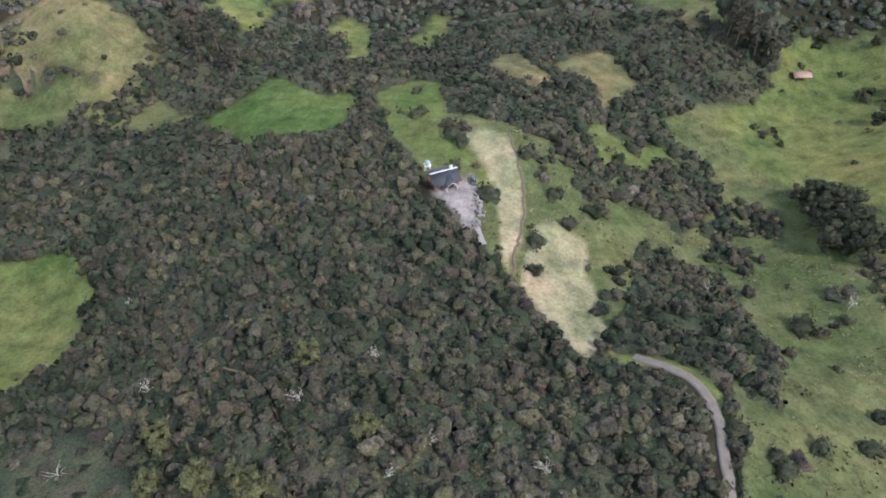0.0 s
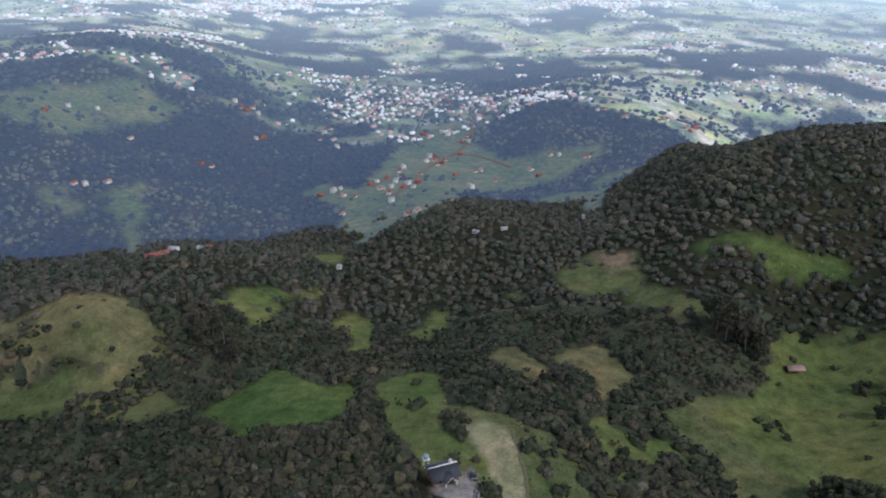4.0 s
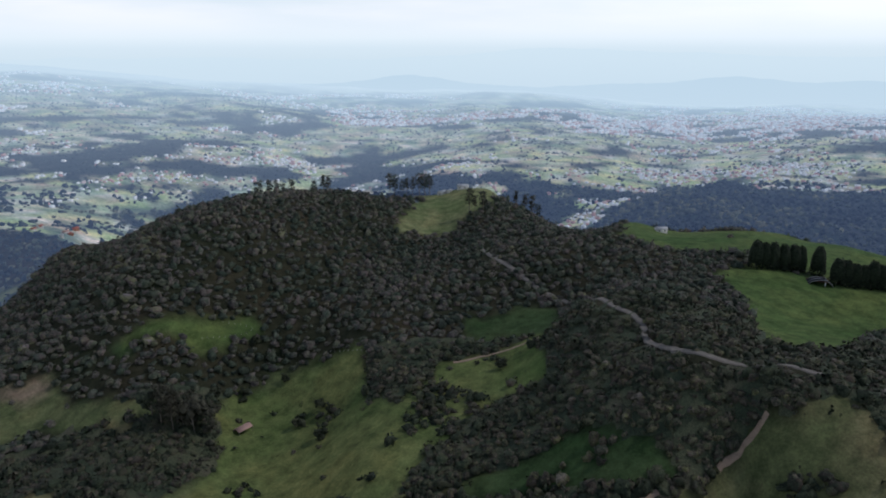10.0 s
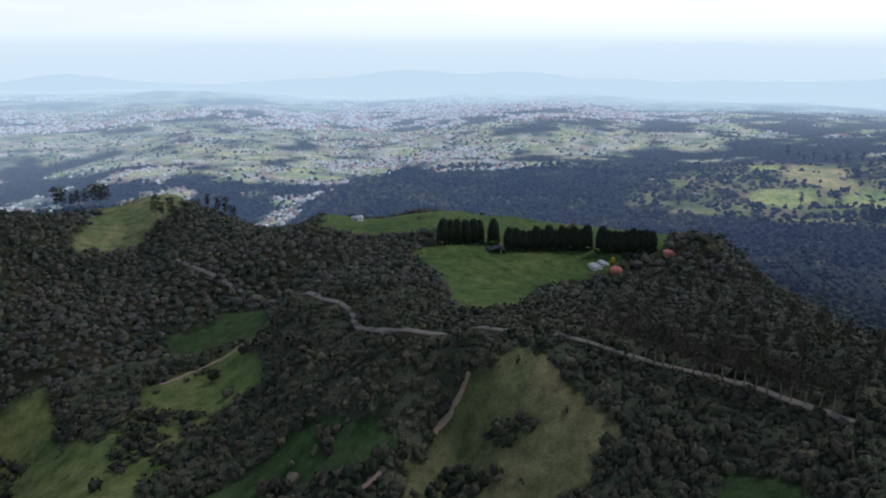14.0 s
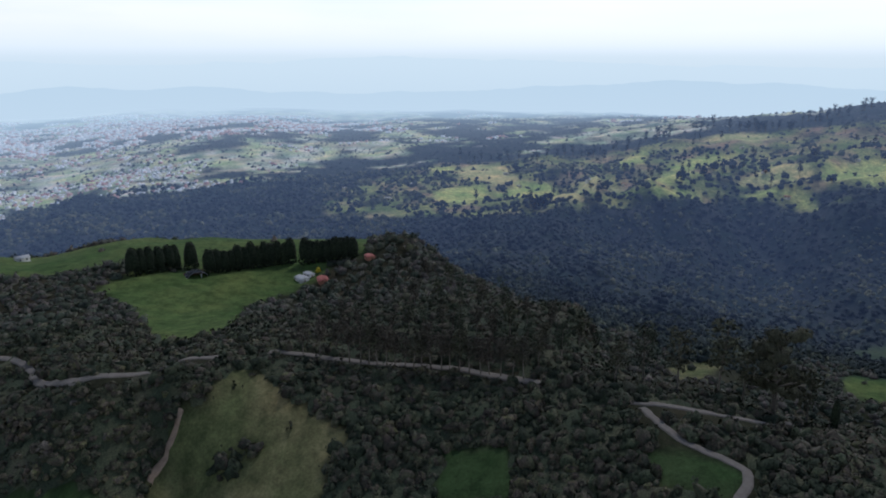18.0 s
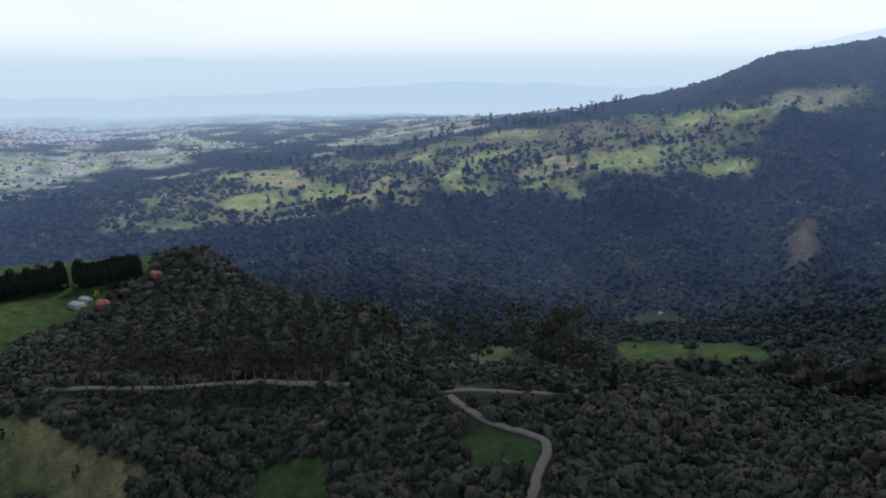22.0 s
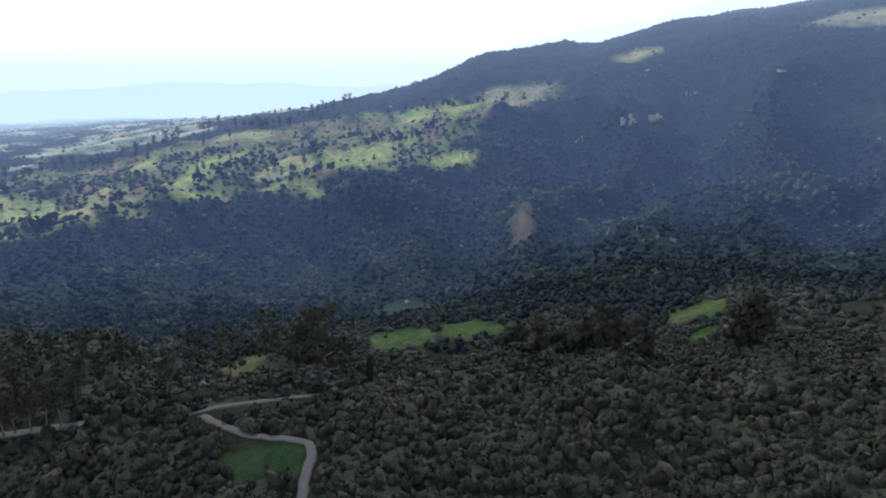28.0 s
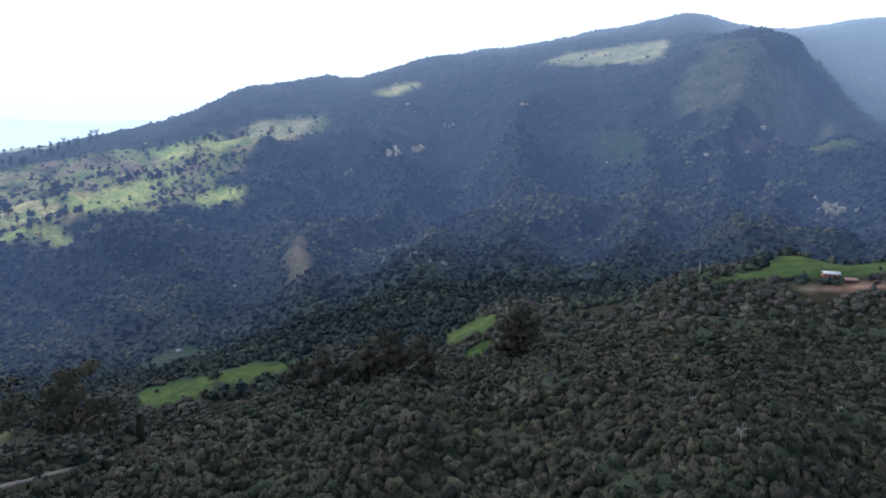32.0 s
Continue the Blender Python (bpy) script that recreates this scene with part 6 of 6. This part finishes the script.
plant("town", [hw], x, y, height(x, y), rng.uniform(3.5, 8.5, n) * (1 + 0.8 * smooth(1700, 2800, np.hypot(x, y))), np.ones(n) * 0.8, rng.uniform(0, 1, n), TOWNWALL.mat, soft=False)
tagged(bpy.data.objects["town"], "scattered pale houses and red roofs of a far town", "town", kind="stuff")


# ---- the house on the ridge ----
def place(ob, at, turn=0.0, sink=0.0):
    ob.matrix_basis = ground_pose(at[0], at[1], turn, sink)
    return ob


def ridge_house():
    root = new("country_house")
    w, d, h, rise = 8.2, 7.0, 2.9, 1.7
    part("wall", gable_walls(w, d, h, rise), BRICKWALL, root, "red brick wall")
    roof = part("roof", gable_roof(w, d, h, rise, 0.7, 0.2), SLATE, root, "dark slate-blue roof")
    part("ridge_cap", box(-w / 2 - 0.72, -0.2, h + rise + 0.12, w / 2 + 0.72, 0.2, h + rise + 0.34), TRIM, roof, "white ridge cap")
    part("chimney", box(w / 2 - 1.6, 0.4, h + 0.6, w / 2 - 0.8, 1.2, h + rise + 0.9), WHITEWALL, root)
    # porch gable in front
    pw, pd, ph, pr = 3.6, 3.0, 2.7, 1.5
    v, t = gable_roof(pd, pw, ph, pr, 0.4, 0.16)
    turned = np.stack([-v[:, 1], v[:, 0], v[:, 2]], 1) + [0.8, -d / 2 - 0.6, 0]
    porch = part("porch_roof", (turned, t), SLATE, root)
    for s in (-1, 1):
        a, b = (0.8, -d / 2 - 2.55, ph + pr + 0.22), (0.8 + s * (pw / 2 + 0.4), -d / 2 - 2.55, ph - 0.2)
        part("bargeboard", prism(a, b, 0.09, 0.09, 4), TRIM, porch, "white bargeboard")
        part("post", box(0.8 + s * pw / 2 - 0.12, -d / 2 - 2.2, 0, 0.8 + s * pw / 2 + 0.12, -d / 2 - 1.96, ph), TRIM, root, "white porch post")
    part("terrace", box(-w / 2, -d / 2 - 2.4, -1.2, w / 2, -d / 2, 0.15), BRICKWALL, root, "brick terrace")
    part("steps", join([box(-w / 2 - 1.6 + 0.4 * k, -d / 2 - 2.6, -1.2, -w / 2 - 1.2 + 0.4 * k, -d / 2 - 0.8, -0.5 + 0.18 * k) for k in range(4)]), WHITEWALL, root)
    for x in (-2.8, -1.4, 2.9):
        win = part("window", box(x - 0.6, -d / 2 - 0.06, 0.9, x + 0.6, -d / 2 + 0.05, 2.1), GLASS, root)
        part("frame", join([box(x - 0.7, -d / 2 - 0.09, 0.8, x + 0.7, -d / 2 + 0.03, 0.9), box(x - 0.7, -d / 2 - 0.09, 2.1, x + 0.7, -d / 2 + 0.03, 2.2), box(x - 0.04, -d / 2 - 0.09, 0.9, x + 0.04, -d / 2 + 0.03, 2.1)]), TRIM, win)
    part("door", box(0.3, -d / 2 - 0.06, 0.15, 1.3, -d / 2 + 0.05, 2.25), WOODWALL, root)
    part("gable_panel", box(-w / 2 - 0.06, -2.4, 0.2, -w / 2 + 0.02, 2.4, 2.8), WOODWALL, root, "dark timber gable wall")
    return tagged(place(root, HOUSE_AT, 22, 0.1), "small brick house with dark slate roof and white ridge", "house")


ridge_house()


def water_tank():
    root = new("water_tank")
    for x, y in ((-0.8, -0.8), (0.8, -0.8), (0.8, 0.8), (-0.8, 0.8)):
        part("leg", prism((x, y, -0.4), (x * 0.9, y * 0.9, 3.2), 0.09, 0.08, 6), TRIM, root)
    part("platform", box(-1.05, -1.05, 3.2, 1.05, 1.05, 3.35), TRIM, root)
    part("tank", join([prism((0, 0, 3.35), (0, 0, 4.6), 0.85, 0.85, 14), prism((0, 0, 4.6), (0, 0, 4.9), 0.85, 0.3, 14)]), plain("pale_blue_tank", (0.30, 0.40, 0.50), 0.5, 0.4, 0.1, 2.0), root, "pale blue tank")
    return tagged(place(root, TANK_AT, 20), "pale blue water tank on a white four-legged stand", "water tank")


water_tank()


def parked_car():
    root = new("parked_car")
    body = plain("dark_car_paint", (0.05, 0.055, 0.065), 0.3, 0.6, 0.1, 2.0)
    hull = np.array([(-2.1, 0.45), (-2.15, 0.8), (-1.2, 0.95), (-0.6, 1.42), (1.1, 1.45), (1.8, 0.98), (2.1, 0.9), (2.1, 0.42)])
    n = len(hull)
    v = np.array([(x, s * 0.84 * (0.84 if z > 1.2 else 1.0), z) for s in (-1, 1) for x, z in hull])
    t = [[0, k, k + 1] for k in range(1, n - 1)] + [[n, n + k + 1, n + k] for k in range(1, n - 1)]
    for k in range(n):
        j = (k + 1) % n
        t += [[k, n + k, n + j], [k, n + j, j]]
    part("body", (v, np.array(t)[:, ::-1]), body, root)
    part("windscreen", join([prism((-1.15, 0, 0.99), (-0.62, 0, 1.40), 0.5, 0.45, 4)]), GLASS, root)
    for s in (-1, 1):
        part("side_window", box(-0.55, s * 0.78 - 0.02, 1.0, 1.2, s * 0.78 + 0.02, 1.34), GLASS, root)
        for x in (-1.35, 1.35):
            wheel = part("wheel", prism((x, s * 0.86, 0.32), (x, s * 0.66, 0.32), 0.32, 0.32, 14), METAL, root)
            part("rim", prism((x, s * 0.875, 0.32), (x, s * 0.8, 0.32), 0.18, 0.18, 10), GREYROOF, wheel)
        part("headlight", box(-2.17, s * 0.6 - 0.14, 0.62, -2.1, s * 0.6 + 0.14, 0.76), TRIM, root)
    part("roof_panel", box(-0.5, -0.62, 1.445, 1.0, 0.62, 1.47), body, root)
    return tagged(place(root, CAR_AT, 96, -0.15), "dark car parked at the edge of the forecourt", "car")


parked_car()


def stone_shape(rng, detail=1):
    bm = bmesh.new()
    bmesh.ops.create_icosphere(bm, subdivisions=detail, radius=1.0)
    for q in bm.verts:
        q.co *= 0.75 + 0.45 * abs(noise.noise(q.co * 1.7 + Vector((rng.uniform(0, 50), 0, 0))))
    v = np.array([q.co[:] for q in bm.verts])
    t = np.array([[q.index for q in f.verts] for f in bm.faces])
    bm.free()
    return v, t


def rubble_bank(at):
    root = new("rubble_wall")
    for k in range(16):
        v, t = stone_shape(rng)
        s = rng.uniform(0.35, 0.8)
        part("stone", (v * [s, s, s * 0.7] + [rng.normal(0, 0.6), rng.uniform(-2, 2), 0.25 + 0.5 * rng.uniform(0, 1)], t), STONE, root)
    return tagged(place(root, at, rng.uniform(-15, 5)), "heap of grey rubble stones along the forecourt", "stones", "rubble")


for p in RUBBLE_AT:
    rubble_bank(p)


# ---- sheds, farm and shelter ----
def open_shed(w, d, roofmat, name="cattle_shed"):
    root = new(name)
    part("roof", gable_roof(w, d, 2.3, 0.9, 0.4, 0.12), roofmat, root)
    for x in (-w / 2, w / 2):
        for y in (-d / 2, d / 2):
            part("post", prism((x, y, -0.8), (x, y, 2.35), 0.1, 0.1, 6), BARK, root)
    part("back_wall", box(-w / 2, d / 2 - 0.1, -0.8, w / 2, d / 2, 2.2), WOODWALL, root)
    for s in (-1, 1):
        part("rail", prism((s * w / 2, -d / 2, 1.0), (s * w / 2, d / 2, 1.0), 0.06, 0.06, 4), BARK, root)
    return root


tagged(place(open_shed(7.5, 4.0, PINKROOF), SHED_AT, 4), "small open shed with faded red roof on the pasture", "shed")
f1 = small_house(10, 7, 3.0, 1.5, WHITEWALL, GREYROOF, "farmhouse", 3)
place(f1, FARM[0], 30).matrix_basis @= Matrix.Diagonal((0.85, 0.85, 0.6, 1))
tagged(f1, "white farmhouse with pale grey roof above the pasture", "house")
f2 = small_house(8, 5, 2.8, 1.0, WHITEWALL, GREYROOF, "farm_outbuilding", 2)
place(f2, FARM[1], 35).matrix_basis @= Matrix.Diagonal((0.85, 0.85, 0.6, 1))
tagged(f2, "low white outbuilding with grey sheet roof", "outbuilding")
f3 = small_house(11, 7, 3.0, 1.6, BRICKWALL, REDROOF, "farm_barn", 2)
place(f3, FARM[2], 12).matrix_basis @= Matrix.Diagonal((0.85, 0.85, 0.6, 1))
tagged(f3, "farm barn with faded red tile roof beside the wood", "barn")
f4 = small_house(8, 6, 2.8, 1.4, BRICKWALL, REDROOF, "farm_cottage", 2)
place(f4, FARM[3], 20).matrix_basis @= Matrix.Diagonal((0.85, 0.85, 0.6, 1))
tagged(f4, "brick cottage with red roof half hidden by trees", "house")
YELLOW = leaf_material("yellow_blossom", [(0.0, (0.34, 0.28, 0.02)), (1.0, (0.42, 0.36, 0.04))]).mat
yb = new("flowering_bush")
part("stem", prism((0, 0, -0.3), (0, 0, 1.2), 0.08, 0.05), BARK, yb)
v, t = crown_shape(rng, 7, 160, 0.18, 1.0)
part("crown", (v * 2.2 + [0, 0, 0.5], t), YELLOW, yb)
tagged(place(yb, (FARM[1][0] + 2, FARM[1][1] - 6)), "bright yellow flowering bush beside the farm", "bush")


def shelter():
    """A low arched tunnel of black sheet over hoops, open in front."""
    root = new("arched_shelter")
    n, w, d, h = 12, 13.0, 7.0, 3.6
    a = np.linspace(0, np.pi, n)
    v = np.array([(-math.cos(q) * w / 2 * k, y, math.sin(q) * h * k - 0.3) for k in (1.0, 0.97) for y in (-d / 2, d / 2) for q in a])
    t = []
    for i in range(n - 1):
        for o, flip in ((0, False), (2 * n, True)):
            q = [o + i, o + i + 1, o + n + i + 1, o + n + i]
            q = q[::-1] if flip else q
            t += [[q[0], q[1], q[2]], [q[0], q[2], q[3]]]
        for o in (0, n):
            t += [[o + i, 2 * n + o + i, 2 * n + o + i + 1], [o + i, 2 * n + o + i + 1, o + i + 1]]
    part("cover", (v, np.array(t)), BLACKFILM, root, "black plastic cover")
    for y in (-d / 2, 0.0, d / 2):
        part("hoop", join([prism((-math.cos(p) * w / 2, y, math.sin(p) * h - 0.25), (-math.cos(q) * w / 2, y, math.sin(q) * h - 0.25), 0.07, 0.07, 4) for p, q in zip(a[:-1], a[1:])]), GREYROOF, root)
    part("end_wall", box(-w / 2 + 0.5, d / 2 - 0.2, -0.5, w / 2 - 0.5, d / 2 - 0.05, 2.2), WOODWALL, root)
    part("gate_post", box(2.2, -d / 2 - 0.15, -0.3, 2.7, -d / 2 + 0.15, 2.0), TRIM, root, "white gate post")
    return tagged(place(root, SHELTER_AT, -60), "dark arched farm shelter below the cypress row", "shelter")


shelter()


# ---- the buildings on the south field ----
sh = small_house(13, 8, 3.2, 1.4, BRICKWALL, plain("white_sheet_roof", (0.74, 0.75, 0.76), 0.5, 0.4, 0.08, 1.0), "south_house", 4)
part("lean_to", box(-6.5, -6.6, 2.3, 1.5, -4.0, 2.45), GREYROOF, sh)
for x in (-6.3, -2.5, 1.3):
    part("lean_to_post", prism((x, -6.4, -1), (x, -6.4, 2.3), 0.09, 0.09, 6), BARK, sh)
place(sh, SOUTH_HOUSE, 10).matrix_basis @= Matrix.Scale(0.62, 4)
tagged(sh, "brick farmhouse with wide white sheet roof behind trees", "house")
ss = open_shed(8, 5, PINKROOF, "south_shed")
place(ss, SOUTH_SHED, 8).matrix_basis @= Matrix.Scale(0.7, 4)
tagged(ss, "open brick-red shed beside a bare yard", "shed")


def utility_pole(at, turn):
    root = new("utility_pole")
    part("pole", prism((0, 0, -0.6), (0, 0, 8.6), 0.15, 0.1, 8), WHITEWALL, root, "pale concrete pole")
    part("crossarm", box(-0.9, -0.07, 7.7, 0.9, 0.07, 7.86), BARK, root)
    for x in (-0.8, 0.0, 0.8):
        part("insulator", prism((x, 0, 7.86), (x, 0, 8.1), 0.06, 0.04, 6), TRIM, root)
    return tagged(place(root, at, turn), "pale concrete utility pole on the green field", "pole")


utility_pole(POLE_AT, 15)


def fence(line, label):
    p = resample(line, 3.2)
    root = new("fence")
    z = height(p[:, 0], p[:, 1])
    o = np.array([p[0, 0], p[0, 1], z[0]])
    root.location = o
    tops = []
    for (px, py), pz in zip(p, z):
        b = np.array([px, py, pz]) - o
        part("post", prism(b - [0, 0, 0.3], b + [rng.normal(0, 0.05), 0, 1.25], 0.09, 0.08, 5), DEADWOOD, root)
        tops.append(b)
    for hgt in (0.5, 1.0):
        part("wire", join([prism(a + [0, 0, hgt], b + [0, 0, hgt], 0.012, 0.012, 3) for a, b in zip(tops[:-1], tops[1:])]), METAL, root)
    return tagged(root, label, "fence")


fence(FENCE_A, "pale wooden post and wire fence round a green plot")
fence(FENCE_B, "short run of pale fence posts above the pasture")
fence(FENCE_C, "post and wire fence along the side road plot")


# ---- pale rock faces in the mountain woods ----
def rock_slab(rng, w, h, d):
    """A jagged upright slab with a broken outline."""
    n = 6
    x = np.linspace(-0.5, 0.5, n) * w
    low, top = rng.uniform(-0.62, -0.3, n) * h, rng.uniform(0.2, 0.6, n) * h
    v, t = [], []
    for k in range(n):
        v += [(x[k], -d * rng.uniform(0.7, 1.2), low[k]), (x[k] + rng.normal(0, 0.06) * w, -d * rng.uniform(0.2, 0.9), top[k]), (x[k], d, top[k] - 0.1 * h), (x[k], d, low[k])]
    for k in range(n - 1):
        for q in range(4):
            a, b = 4 * k + q, 4 * k + (q + 1) % 4
            t += [[a, a + 4, b + 4], [a, b + 4, b]]
    t += [[0, 1, 2], [0, 2, 3], [4 * n - 4, 4 * n - 2, 4 * n - 3], [4 * n - 4, 4 * n - 1, 4 * n - 2]]
    return np.array(v), np.array(t)


for i, (px, py) in enumerate(CLIFFS):
    big = i in (0, 2, 8, 9)
    s = (1.0 if big else 0.5) * math.hypot(px, py) / 1450
    turn = math.degrees(math.atan2(py, px)) + 90
    m = ground_pose(px, py, turn, 0.0)
    rock = new("rock_face")
    for _ in range(9 if big else 4):
        u, w = rng.normal(0, 9 * s), rng.normal(0, 8 * s)
        away = m @ Vector((u, w, 0))
        z = float(height(np.array([away.x]), np.array([away.y]))[0]) - m.translation.z
        v, t = rock_slab(rng, rng.uniform(4, 9) * s, rng.uniform(9, 20) * s, 2.5 * s)
        part("rock_slab", (v + [u, w, z + 2.5], t), ROCK, rock)
    rock.matrix_basis = m
    tagged(rock, "pale grey weathered rock face in the mountain wood", "rock", "rock faces")

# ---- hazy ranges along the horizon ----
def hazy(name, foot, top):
    """Air-blue far range: its haze is painted as a glow, graded from foot to crest."""
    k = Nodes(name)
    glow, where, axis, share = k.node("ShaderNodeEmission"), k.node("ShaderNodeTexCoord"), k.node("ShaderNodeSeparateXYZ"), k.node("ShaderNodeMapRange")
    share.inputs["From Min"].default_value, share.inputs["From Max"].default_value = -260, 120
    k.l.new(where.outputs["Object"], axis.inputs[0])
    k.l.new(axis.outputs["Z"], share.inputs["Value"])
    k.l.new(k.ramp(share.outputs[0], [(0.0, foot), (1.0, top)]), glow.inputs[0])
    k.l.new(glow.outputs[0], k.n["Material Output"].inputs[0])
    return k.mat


def far_range(az, rr, crest, mat, label):
    x, y = rr * np.sin(az), rr * np.cos(az)
    crest = crest + 9 * lattice(x, y, 160, 107) + 4 * lattice(x, y, 60, 108)
    v = np.concatenate([np.stack([x, y, np.full(len(az), -420.0)], 1), np.stack([x * 0.995, y * 0.995, crest], 1)])
    k = np.arange(len(az) - 1)
    q = np.stack([k, k + 1, len(az) + k + 1, len(az) + k], 1)
    tagged(new("backdrop_range", tri_mesh("backdrop_range", v, q, mat)), label, "hills", kind="structure")


az = np.radians(np.arange(-76, 150, 0.25))
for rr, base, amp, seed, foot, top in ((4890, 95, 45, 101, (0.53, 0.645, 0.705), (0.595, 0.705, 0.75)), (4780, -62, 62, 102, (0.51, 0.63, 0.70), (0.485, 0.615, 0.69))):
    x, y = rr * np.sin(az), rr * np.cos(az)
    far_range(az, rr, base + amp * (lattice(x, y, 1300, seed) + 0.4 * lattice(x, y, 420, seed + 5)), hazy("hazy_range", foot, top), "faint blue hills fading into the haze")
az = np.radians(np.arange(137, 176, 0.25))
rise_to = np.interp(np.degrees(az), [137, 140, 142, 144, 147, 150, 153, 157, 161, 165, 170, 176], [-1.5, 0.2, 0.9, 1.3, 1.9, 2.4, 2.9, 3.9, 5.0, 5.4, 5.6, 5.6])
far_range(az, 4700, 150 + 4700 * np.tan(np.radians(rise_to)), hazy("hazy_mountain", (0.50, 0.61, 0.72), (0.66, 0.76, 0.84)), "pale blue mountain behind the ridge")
